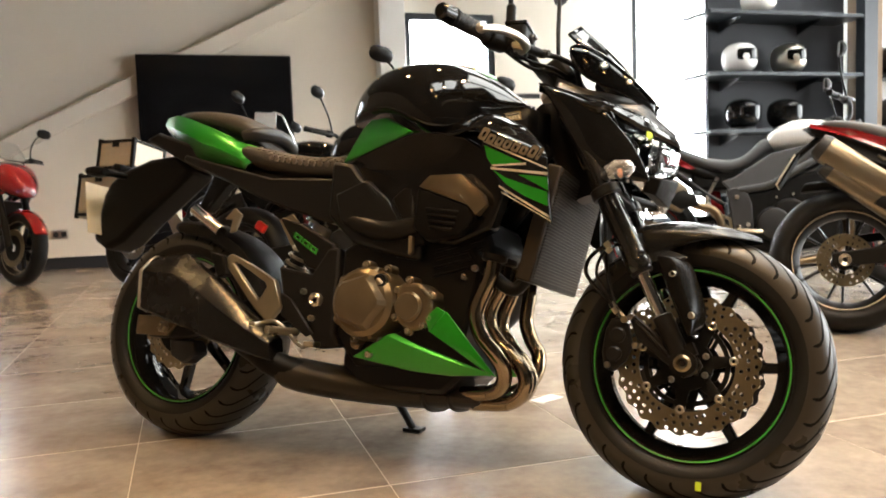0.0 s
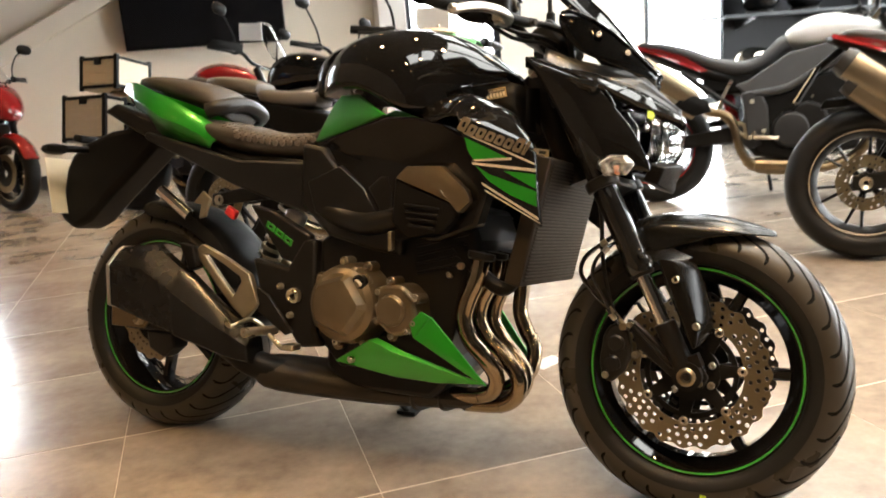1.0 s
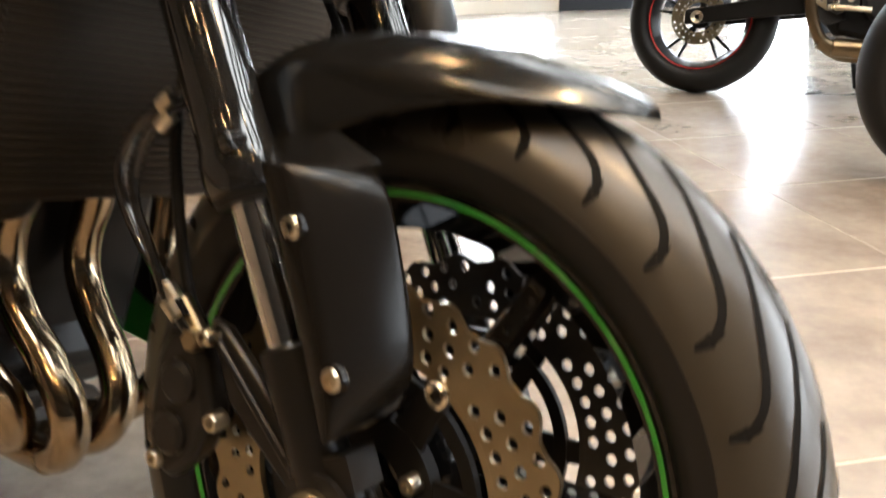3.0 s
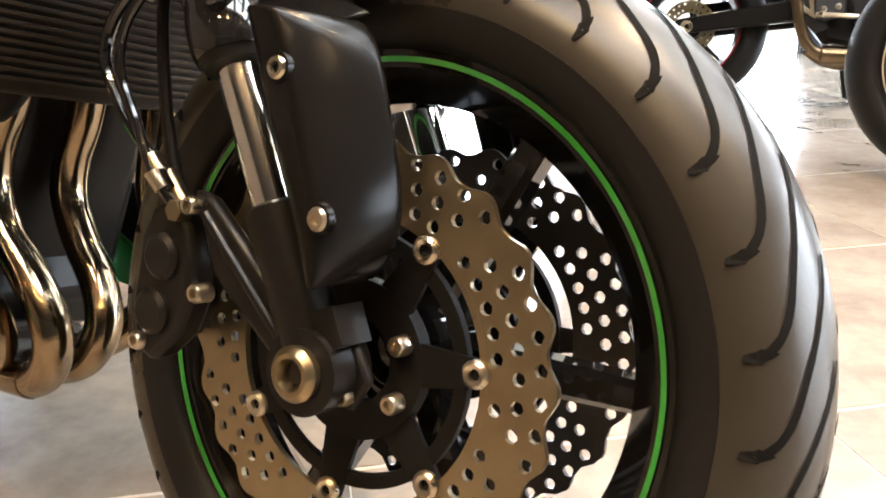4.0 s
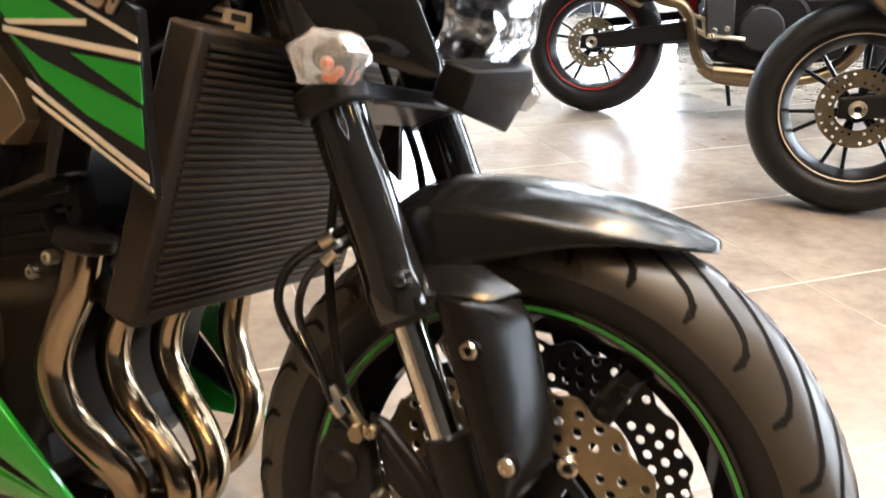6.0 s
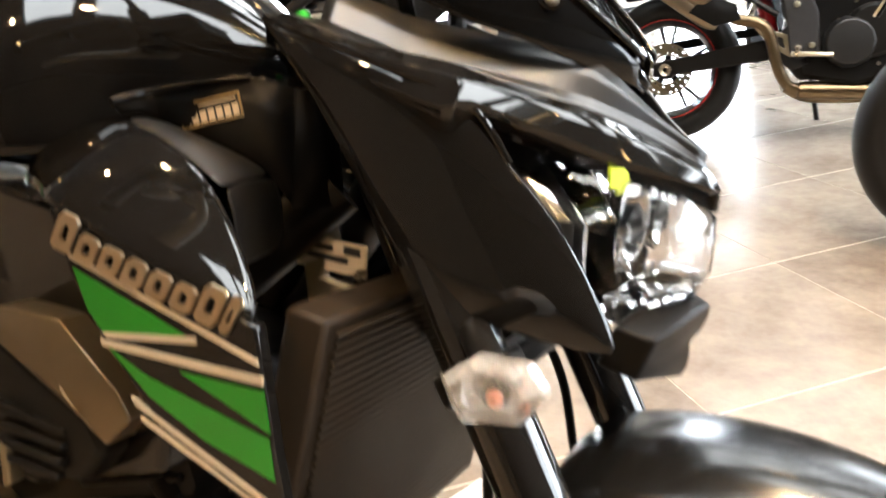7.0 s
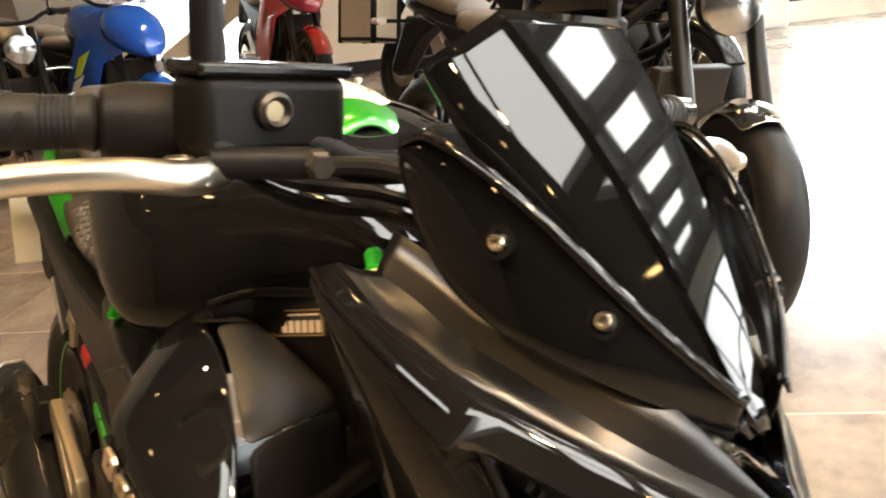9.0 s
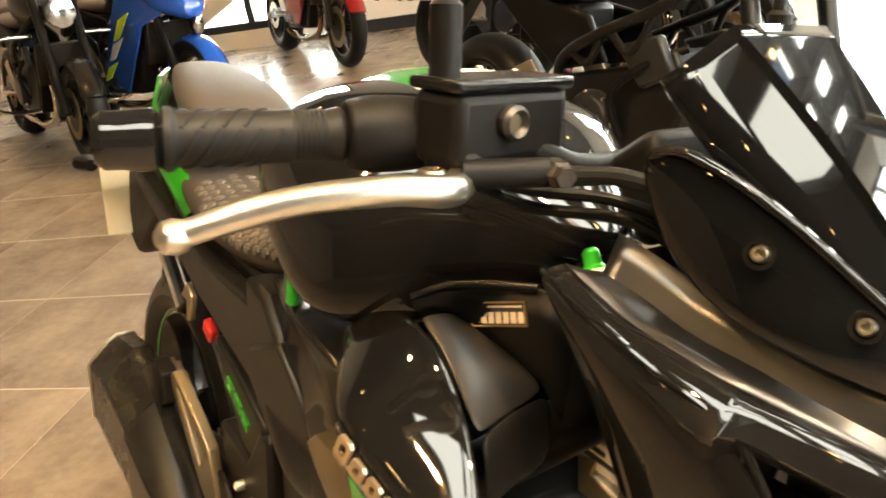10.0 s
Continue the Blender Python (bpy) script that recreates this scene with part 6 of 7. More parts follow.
def plain_body(b, z, tailz, seat, tank_paint, paint):
    """Tank, seats and tail of an ordinary roadster."""
    part("fuel_tank", loft([oval(x, zc + z, w, h, 20, 2.5) for x, zc, w, h in ((-0.90, 0.83, 0.06, 0.07), (-0.82, 0.88, 0.12, 0.11), (-0.68, 0.905, 0.16, 0.125), (-0.52, 0.90, 0.165, 0.115), (-0.38, 0.87, 0.13, 0.085), (-0.30, 0.85, 0.08, 0.04))]), tank_paint, b, smooth=60, sub=1)
    part("rider_seat", loft([oval(x, zc + z, w, h, 16, 3.0) for x, zc, w, h in ((-0.86, 0.775, 0.08, 0.04), (-0.98, 0.775, 0.12, 0.045), (-1.12, 0.785, 0.14, 0.045), (-1.22, 0.81, 0.12, 0.04))]), seat, b, smooth=60, sub=1)
    part("pillion_seat", loft([oval(x, zc + z, w, h, 16, 3.0) for x, zc, w, h in ((-1.20, 0.83, 0.10, 0.045), (-1.32, 0.865 + tailz, 0.105, 0.04), (-1.48, 0.89 + tailz, 0.09, 0.03), (-1.58, 0.90 + tailz, 0.05, 0.015))]), seat, b, smooth=60, sub=1)
    part("tail_unit", loft([oval(x, zc + z, w, h, 16, 2.4) for x, zc, w, h in ((-1.05, 0.735, 0.10, 0.04), (-1.25, 0.78, 0.125, 0.05), (-1.45, 0.84 + tailz, 0.11, 0.04), (-1.66, 0.885 + tailz, 0.05, 0.02))]), paint, b, smooth=60, sub=1)


def naked_body(tank_paint, tail_paint):
    """Body of a naked bike with a cast frame, a stepped grey seat and two stacked high silencers."""
    def build(b):
        part("fuel_tank", loft([oval(x, zc, w, h, 20, 2.4) for x, zc, w, h in ((-0.76, 0.87, 0.08, 0.04), (-0.67, 0.885, 0.13, 0.085), (-0.57, 0.90, 0.155, 0.10), (-0.46, 0.89, 0.155, 0.095), (-0.35, 0.88, 0.13, 0.075), (-0.25, 0.87, 0.08, 0.04))]), tank_paint, b, smooth=60, sub=1)
        part("stepped_seat", loft([oval(x, zc, w, h, 18, 2.8) for x, zc, w, h in ((-1.54, 0.895, 0.06, 0.018), (-1.40, 0.872, 0.10, 0.034), (-1.24, 0.815, 0.12, 0.045), (-1.12, 0.755, 0.125, 0.045), (-0.99, 0.720, 0.125, 0.045), (-0.90, 0.728, 0.12, 0.046), (-0.84, 0.77, 0.115, 0.05), (-0.78, 0.832, 0.10, 0.062), (-0.74, 0.850, 0.08, 0.045), (-0.70, 0.825, 0.05, 0.02))]), SEATGREY, b, "grey stepped seat", smooth=60, sub=1)
        part("tail_unit", loft([oval(x, zc, w, h, 16, 2.4) for x, zc, w, h in ((-1.60, 0.885, 0.05, 0.020), (-1.40, 0.825, 0.11, 0.045), (-1.17, 0.715, 0.12, 0.050), (-0.98, 0.655, 0.12, 0.045))]), MATTE, b, smooth=60, sub=1)
        casing = part("engine_casing", prism([(-0.93, 0.55), (-0.62, 0.66), (-0.40, 0.70), (-0.33, 0.55), (-0.40, 0.27), (-0.70, 0.21), (-0.90, 0.25)], -0.150, 0.150), MATTE, b, bevel=0.02)
        for k in range(9):
            bolt((-0.64 + 0.13 * math.cos(0.7 * k), -0.153, 0.42 + 0.13 * math.sin(0.7 * k)), 0.007, casing)
        part("clutch_cover", turned([(0.105, -0.01), (0.105, 0.008), (0.09, 0.022), (0.03, 0.026)], 20, axis_pose((-0.64, -0.150, 0.42), (-0.64, -0.4, 0.42))), FRAMEB, casing, bevel=0.003)
        for s in (-1, 1):
            def plate(name, pts, y0, y1, mat, **kw):
                return part(name, prism(pts, s * y0, s * y1), mat, b, **kw)
            part("tail_flash", panel([(-1.56, s * 0.062, 0.893), (-1.40, s * 0.112, 0.853), (-1.26, s * 0.124, 0.800), (-1.14, s * 0.128, 0.715), (-1.18, s * 0.128, 0.712), (-1.40, s * 0.116, 0.815), (-1.56, s * 0.068, 0.875)], 0.006, (0, s, 0), 0.004), tail_paint, b, "painted flash along the tail")
            plate("knee_panel", [(-1.00, 0.630), (-0.935, 0.650), (-0.73, 0.785), (-0.54, 0.825), (-0.40, 0.835), (-0.36, 0.79), (-0.51, 0.765), (-0.63, 0.668), (-0.73, 0.600), (-0.91, 0.560), (-0.965, 0.590)], 0.125, 0.150, SEATGREY, bevel=0.008)
            frame = plate("frame_plate", [(-0.975, 0.580), (-0.915, 0.595), (-0.86, 0.560), (-0.835, 0.500), (-0.825, 0.350), (-0.90, 0.320), (-0.935, 0.340), (-0.95, 0.450)], 0.140, 0.172, CASTGREY, bevel=0.008, label="dark grey cast frame plate")
            for x, z in ((-0.915, 0.535), (-0.905, 0.365), (-0.855, 0.375)):
                bolt((x, s * 0.174, z), 0.012, frame, axis=(0, s, 0))
            part("frame_arm", tube([(-0.90, s * 0.155, 0.575), (-0.74, s * 0.165, 0.600), (-0.60, s * 0.16, 0.680), (-0.45, s * 0.12, 0.770), (-0.28, s * 0.05, 0.86)], 0.021, 12), CASTGREY, b)
            part("heel_plate", ring_prism([(-1.085, 0.470), (-0.945, 0.420), (-0.930, 0.330), (-1.000, 0.375)], [(-1.035, 0.437), (-0.962, 0.408), (-0.953, 0.366), (-0.995, 0.394)], s * 0.150, s * 0.160), HANGER, b, bevel=0.002)
            part("seat_strut", tube([(-0.98, s * 0.12, 0.50), (-1.10, s * 0.11, 0.58), (-1.30, s * 0.09, 0.74)], 0.012, 8), FRAMEB, b)
            part("seat_strut", tube([(-1.10, s * 0.12, 0.48), (-1.06, s * 0.11, 0.58), (-1.02, s * 0.10, 0.66)], 0.010, 8), BOLT, b)
            part("foot_pedal", tube([(-0.93, s * 0.18, 0.345), (-0.85, s * 0.19, 0.340), (-0.78, s * 0.19, 0.335)], 0.010, 8), BOLT, b)
        for p, q, r in (((-1.515, -0.170, 0.775), (-1.215, -0.140, 0.555), 0.058), ((-1.495, -0.165, 0.685), (-1.235, -0.140, 0.490), 0.042)):
            m = axis_pose(p, q)
            n = (Vector(q) - Vector(p)).length
            can = part("silencer", loft([[m @ Vector((v.y, y, v.z)) for v in oval(0, 0, r * k, r * k * 0.95, 20, 3.4)] for y, k in ((0.0, 0.80), (0.012, 0.97), (0.02, 1.0), (n - 0.03, 1.0), (n, 0.86), (n + 0.03, 0.50))]), CANM, b, "brushed titanium silencer", smooth=40)
            part("end_cap", loft([[m @ Vector((v.y, y, v.z)) for v in oval(0, 0, r * k, r * k * 0.95, 20, 3.4)] for y, k in ((-0.004, 0.45), (-0.012, 0.86), (0.018, 1.03), (0.028, 1.03))]), GREYP, can)
        part("silencer_guard", panel([(-1.25, -0.195, 0.60), (-1.14, -0.185, 0.55), (-1.12, -0.185, 0.49), (-1.22, -0.195, 0.47), (-1.32, -0.200, 0.53)], 0.01, (0, -1, 0), 0.01), MATTE, b)
        part("link_pipe", tube([(-1.22, -0.14, 0.545), (-1.14, -0.145, 0.495), (-1.05, -0.15, 0.47), (-1.01, -0.15, 0.42), (-0.985, -0.145, 0.32), (-0.955, -0.135, 0.245), (-0.90, -0.12, 0.205), (-0.72, -0.10, 0.185)], 0.023, 12), DULLGOLD, b)
        part("collector", rod((-0.90, -0.12, 0.200), (-0.60, -0.10, 0.185), 0.036, n=20), DULLGOLD, b, bevel=0.004)
        part("plate_hanger", bm_join(rod((-1.50, 0, 0.86), (-1.64, 0, 0.74), 0.014, n=12), bm_box(0.010, 0.11, 0.16, pose(-1.645, 0, 0.70, 0, 30, 0))), MATTE, b)
        part("number_plate", bm_box(0.004, 0.18, 0.15, pose(-1.655, 0, 0.695, 0, 30, 0)), PLATE, b)
    return build


def motorcycle(name, label, front, yaw, paint, seat=TANSEAT, lean=-9.0, fairing=None, bars=1.02, stripe=None, spokes=5, double=False, tall=0.0, screen=None, rim=None, guards=False, tank2=None, exhaust=PIPE, wheelbase=1.42, mirrors=True, tailz=0.0, steer=0.0, fender=None, span=(20, 160), body=None):
    """A parked motorcycle built round its front axle; x forward, y left."""
    rim = rim or FRAMEB
    m = Matrix.Translation((front[0], front[1], 0)) @ Matrix.Rotation(radians(yaw), 4, "Z") @ Matrix.Rotation(radians(lean), 4, "X")
    b = thing(name, label, "motorcycle", m=m)
    fw = wheel(b, (0, 0, 0.296), 0.296, 0.118, 0.214, spokes, rim, stripe, 56, name="front_wheel", double=double, rubber=DARKRUB)
    rw = wheel(b, (-wheelbase, 0, 0.306), 0.306, 0.172, 0.214, spokes, rim, stripe, 56, first=0.3, name="rear_wheel", double=double, rubber=DARKRUB)
    for s in (-1, 1):
        part("brake_disc", holed_disc((0, 0, 0.296), s * 0.072, 0.10, 0.146, n=30, wave=0, rows=2, hole=0.005), DISCM, fw)
        part("disc_carrier", plain_disc((0, 0, 0.296), s * 0.070, 0.03, 0.101, 0.006, 24), FRAMEB, fw)
        part("fork_leg", bm_join(rod((0.0, s * 0.105, 0.296), (-0.10, s * 0.105, 0.52), 0.029), rod((-0.10, s * 0.105, 0.52), (-0.29, s * 0.105, 0.95 + tall), 0.025)), FRAMEB, b, bevel=0.0)
        part("brake_caliper", prism([(-0.13, 0.38), (-0.09, 0.39), (-0.07, 0.32), (-0.10, 0.26), (-0.14, 0.28)], s * 0.085, s * 0.125), GREYP, b, bevel=0.006)
        part("swingarm", prism([(-wheelbase - 0.05, 0.335), (-0.95, 0.42), (-0.86, 0.42), (-0.86, 0.34), (-1.0, 0.325), (-wheelbase - 0.05, 0.275)], s * 0.10, s * 0.13), FRAMEB, b, bevel=0.008)
        part("footrest_hanger", prism([(-0.92, 0.50), (-0.86, 0.46), (-0.86, 0.30), (-0.93, 0.28), (-1.02, 0.36)], s * 0.13, s * 0.15), GREYP, b, bevel=0.004)
        if not body:
            part("side_panel", prism([(-1.30, 0.80 + tall), (-0.78, 0.70 + tall), (-0.70, 0.56), (-0.92, 0.52), (-1.12, 0.66 + tall)], s * 0.105, s * 0.13), MATTE, b, bevel=0.008)
    part("rear_disc", holed_disc((-wheelbase, 0, 0.306), -0.09, 0.06, 0.11, n=24, wave=0, rows=2, hole=0.005), DISCM, rw)
    part("wheel_nut", lathe([(0.010, -0.01), (0.026, -0.01), (0.024, 0.012), (0.010, 0.006)], 12, axis_pose((-wheelbase, -0.13, 0.306), (-wheelbase, -0.4, 0.306))), BOLT, rw)
    rows = []
    for k in range(8):
        a = span[0] + (span[1] - span[0]) * k / 7
        c, sn = math.cos(radians(a)), math.sin(radians(a))
        rows.append([Vector((0.318 * c - 0.012 * abs(f) * c * 4, 0.07 * f, 0.296 + (0.318 - 0.04 * abs(f) ** 3) * sn)) for f in (-1, -0.6, 0, 0.6, 1)])
    part("front_mudguard", sheet(rows), fender or (paint if fairing else SATIN), b, sub=1, solid=0.005)
    z = tall
    part("engine_block", prism([(-0.95, 0.50), (-0.60, 0.56), (-0.42, 0.62), (-0.36, 0.50), (-0.45, 0.26), (-0.90, 0.24), (-0.98, 0.34)], -0.14, 0.14), FRAMEB, b, bevel=0.015)
    for s in (-1, 1):
        part("engine_cover", turned([(0.10, -0.01), (0.10, 0.02), (0.085, 0.045), (0.03, 0.05)], 14, axis_pose((-0.72, s * 0.14, 0.38), (-0.72, s * 0.4, 0.38))), GREYP, b, bevel=0.004)
    for s in () if body else (-1, 1):
        part("frame_tube", tube([(-0.30, s * 0.05, 0.88 + z), (-0.45, s * 0.15, 0.74), (-0.66, s * 0.17, 0.66), (-0.88, s * 0.14, 0.56), (-0.92, s * 0.12, 0.40)], 0.018, 12), FRAMEB, b)
        part("frame_tube", tube([(-0.48, s * 0.155, 0.72), (-0.56, s * 0.165, 0.60), (-0.66, s * 0.165, 0.66), (-0.74, s * 0.16, 0.56), (-0.84, s * 0.15, 0.60)], 0.012, 10), FRAMEB, b)
        part("footrest", rod((-0.90, s * 0.14, 0.36), (-0.92, s * 0.24, 0.36), 0.012, n=12), BOLT, b)
        part("heel_plate", prism([(-1.10, 0.52), (-1.02, 0.55), (-0.90, 0.42), (-0.90, 0.36), (-1.00, 0.36)], s * 0.15, s * 0.158), HANGER, b, bevel=0.003)
        for k in range(7):
            a = radians(51 * k)
            bolt((-0.72 + 0.092 * math.cos(a), s * 0.165, 0.38 + 0.092 * math.sin(a)), 0.008, b, axis=(0, s, 0))
        part("cylinder_cover", prism([(-0.62, 0.62), (-0.46, 0.66), (-0.40, 0.55), (-0.52, 0.50)], s * 0.13, s * 0.165), GREYP, b, bevel=0.01)
        part("hose", tube([(-0.40, s * 0.10, 0.62), (-0.52, s * 0.17, 0.56), (-0.62, s * 0.18, 0.47), (-0.60, s * 0.15, 0.34)], 0.013, 10), MATTE, b)
        part("rear_indicator", loft([oval(x, 0.80 + z + tailz, 0.022, 0.014, 10, yc=s * 0.16) for x in (-1.60, -1.63, -1.65)]), TAILL, b)
        part("indicator_stem", rod((-1.58, s * 0.03, 0.80 + z + tailz), (-1.62, s * 0.15, 0.80 + z + tailz), 0.008, n=10), MATTE, b)
    part("radiator", bm_box(0.04, 0.30, 0.24, pose(-0.27, 0, 0.56, 0, 12, 0)), RADI, b, bevel=0.006)
    part("chain_guard", prism([(-wheelbase, 0.42), (-1.0, 0.47), (-0.95, 0.44), (-wheelbase, 0.38)], 0.095, 0.12), MATTE, b, bevel=0.004)
    part("shock_absorber", rod((-1.0, 0.0, 0.40), (-1.06, 0.0, 0.68), 0.034, n=16), REDP, b)
    part("battery_tray", bm_box(0.30, 0.18, 0.14, pose(-1.02, 0, 0.66)), MATTE, b, bevel=0.02)
    for y in (-0.07, 0.07):
        part("header_pipe", tube([(-0.42, y, 0.52), (-0.33, y, 0.42), (-0.33, y, 0.32), (-0.42, y, 0.22), (-0.6, y - 0.02, 0.17), (-0.85, -0.08, 0.17), (-0.95, -0.13, 0.22)], 0.024, 12), exhaust, b)
    if body:
        body(b)
    else:
        plain_body(b, z, tailz, seat, tank2 or paint, paint)
    part("rear_mudguard", prism([(-1.36, 0.66), (-1.58, 0.64), (-1.60, 0.60), (-1.40, 0.615)] if body else [(-1.40, 0.80 + z), (-1.62, 0.82 + z), (-1.74, 0.60), (-1.68, 0.58), (-1.55, 0.72)], -0.04, 0.04), MATTE, b, bevel=0.01)
    bar = [(-0.32, 0, bars + z - 0.04), (-0.32, -0.12, bars + z - 0.03), (-0.34, -0.22, bars + z + 0.02), (-0.44, -0.38, bars + z + 0.03)]
    part("handlebar", tube([(x, -y, q) for x, y, q in reversed(bar[1:])] + bar, 0.012, 12), MATTE, b)
    for s in (-1, 1):
        p, q = Vector((-0.37, s * 0.27, bars + z + 0.023)), Vector((-0.455, s * 0.40, bars + z + 0.031))
        part("hand_grip", rod(p, q, 0.018, n=16), MATTE, b, bevel=0.003)
        part("lever", tube([p + Vector((0.05, 0, -0.01)), p + Vector((0.03, s * 0.06, -0.015)), q + Vector((0.05, -s * 0.01, -0.02))], 0.007, 8), GREYP, b)
        part("switch_housing", rod(p + (p - q) * 0.25, p, 0.024, n=14), MATTE, b, bevel=0.004)
        if mirrors:
            part("mirror_stalk", tube([p + Vector((0.02, -s * 0.03, 0.01)), p + Vector((0.0, -s * 0.02, 0.10)), p + Vector((-0.02, s * 0.03, 0.19)), p + Vector((-0.02, s * 0.07, 0.22))], 0.006, 8), MATTE, b)
            mm = Matrix.Translation(p + Vector((-0.02, s * 0.10, 0.245)))
            part("mirror", loft([[mm @ v for v in oval(x, 0, w, h, 14, 2.6)] for x, w, h in ((-0.012, 0.06, 0.035), (0.0, 0.065, 0.04), (0.02, 0.05, 0.028), (0.03, 0.02, 0.01))]), MATTE, b)
        if guards:
            part("hand_guard", panel([p + Vector((0.07, -s * 0.02, -0.03)), p + Vector((0.08, -s * 0.02, 0.04)), q + Vector((0.06, s * 0.03, 0.035)), q + Vector((0.03, s * 0.04, -0.02))], 0.006, (1, 0, 0), 0.01), MATTE, b)
    if fairing:
        for s in (-1, 1):
            up = [(-0.05, s * 0.06, 0.86 + z), (-0.20, s * 0.15, 0.96 + z), (-0.36, s * 0.19, 0.93 + z), (-0.48, s * 0.20, 0.82 + z), (-0.62, s * 0.21, 0.60), (-0.80, s * 0.19, 0.34), (-0.55, s * 0.17, 0.27), (-0.36, s * 0.19, 0.48), (-0.24, s * 0.18, 0.66), (-0.06, s * 0.10, 0.74 + z)]
            part("fairing_side", panel(up, 0.012, (0, s, 0.1), 0.03), fairing, b, bevel=0.006)
        part("fairing_nose", loft([oval(x, zc + z, w, h, 18, 2.3) for x, zc, w, h in ((-0.26, 0.88, 0.20, 0.15), (-0.12, 0.84, 0.18, 0.14), (0.0, 0.78, 0.12, 0.10), (0.07, 0.73, 0.05, 0.04))]), fairing, b, sub=1)
        for s in (-1, 1):
            part("headlamp", panel([(0.04, s * 0.02, 0.80 + z), (-0.03, s * 0.10, 0.85 + z), (-0.06, s * 0.13, 0.81 + z), (0.02, s * 0.06, 0.76 + z)], 0.012, (1, s, 0.2), 0.012), REFLECT, b)
    else:
        part("headlamp", loft([oval(x, 0.84 + z, w, h, 18, 2.1) for x, w, h in ((-0.26, 0.05, 0.05), (-0.18, 0.085, 0.085), (-0.13, 0.09, 0.09))]), FRAMEB, b, sub=1)
        part("headlamp_lens", turned([(0.085, 0.0), (0.08, 0.012), (0.04, 0.022)], 24, axis_pose((-0.13, 0, 0.84 + z), (0.2, 0, 0.82 + z))), REFLECT, b)
    if screen:
        rows = []
        for f in (0, 0.5, 1):
            rows.append([Vector((-0.10 - 0.18 * f - 0.05 * g * g, (0.13 - 0.03 * f) * g, 0.98 + z + screen * f)) for g in (-1, -0.5, 0, 0.5, 1)])
        part("windscreen", sheet(rows), CLEAR, b, "clear windscreen", sub=1, solid=0.003)
    if steer:
        turn = Matrix.Translation((-0.14, 0, 0)) @ Matrix.Rotation(radians(steer), 4, "Z") @ Matrix.Translation((0.14, 0, 0))
        front = ("front_wheel", "fork_leg", "brake_caliper", "front_mudguard", "handlebar", "hand_grip", "lever", "switch_housing", "mirror", "headlamp")
        for ob in b.children:
            if ob.name.startswith(front):
                ob.matrix_local = turn
    part("side_stand", rod((-0.85, 0.12, 0.30), (-0.80, 0.30, 0.045), 0.011), FRAMEB, b)
    return b


motorcycle("motorcycle", "red and white naked motorcycle with twin high titanium silencers", (2.965, 2.99), -24.5, REDP, stripe=BEIGE, spokes=6, double=True, lean=-8, exhaust=DULLGOLD, body=naked_body(REDP, REDP))
motorcycle("motorcycle", "white and black naked motorcycle with red-striped wheels and a grey seat", (2.52, 4.62), -17.5, GLOSS, stripe=REDLINE, spokes=5, double=True, exhaust=DULLGOLD, body=naked_body(WHITEP, REDP))
roadster = motorcycle("motorcycle", "black roadster with a grey-tan seat parked behind", (0.19, 3.71), -24.0, GLOSS, lean=-10, spokes=5, double=True, steer=-30, fender=CHROME, span=(60, 150))
motorcycle("motorcycle", "black roadster with long mirrors and a tan seat", (-0.42, 5.30), -22.0, GLOSS, lean=-10, bars=0.98)
adv = motorcycle("adventure_motorcycle", "gold and red adventure motorcycle with aluminium luggage", (-1.05, 5.60), -20.0, GOLDP, lean=-13, tall=-0.02, screen=0.30, guards=True, fairing=None, tank2=REDP)
for s, x, zc, sx, sy, sz in ((-1, -1.50, 0.62, 0.38, 0.20, 0.32), (1, -1.50, 0.62, 0.38, 0.20, 0.32), (0, -1.60, 0.98, 0.34, 0.34, 0.24)):
    c = part("luggage_box", bm_box(sx, sy, sz, pose(x, s * 0.30, zc)), LUGG, adv, "ribbed aluminium luggage box", bevel=0.02)
    for k in (-1, 1):
        part("box_edge", bm_box(sx + 0.012, sy + 0.012, 0.022, pose(x, s * 0.30, zc + k * (sz / 2 - 0.02))), MATTE, c, bevel=0.004)
        for j in (-1, 1):
            part("box_corner", bm_box(0.03, 0.03, sz + 0.01, pose(x + k * (sx / 2 - 0.01), s * 0.30 + j * (sy / 2 - 0.01), zc)), MATTE, c, bevel=0.005)
    for k in (-1, 0, 1):
        part("box_rib", bm_box(sx * 0.7, 0.006, 0.012, pose(x, s * 0.30 - sy / 2 - 0.002, zc + 0.07 * k)), LUGG, c)
    part("box_latch", bm_box(0.06, 0.014, 0.05, pose(x, s * 0.30 - sy / 2 - 0.006, zc + sz / 2 - 0.04)), MATTE, c, bevel=0.004)
motorcycle("sport_motorcycle", "red faired sports-touring motorcycle", (-3.45, 6.4), -30.0, REDP, lean=-8, fairing=REDP, screen=0.18, stripe=BEIGE)
blue = motorcycle("sport_motorcycle", "blue faired sports motorcycle with yellow graphics", (-3.29, 4.78), -12.0, BLUEP, lean=-8, fairing=BLUEP, screen=0.14, rim=GREYP)

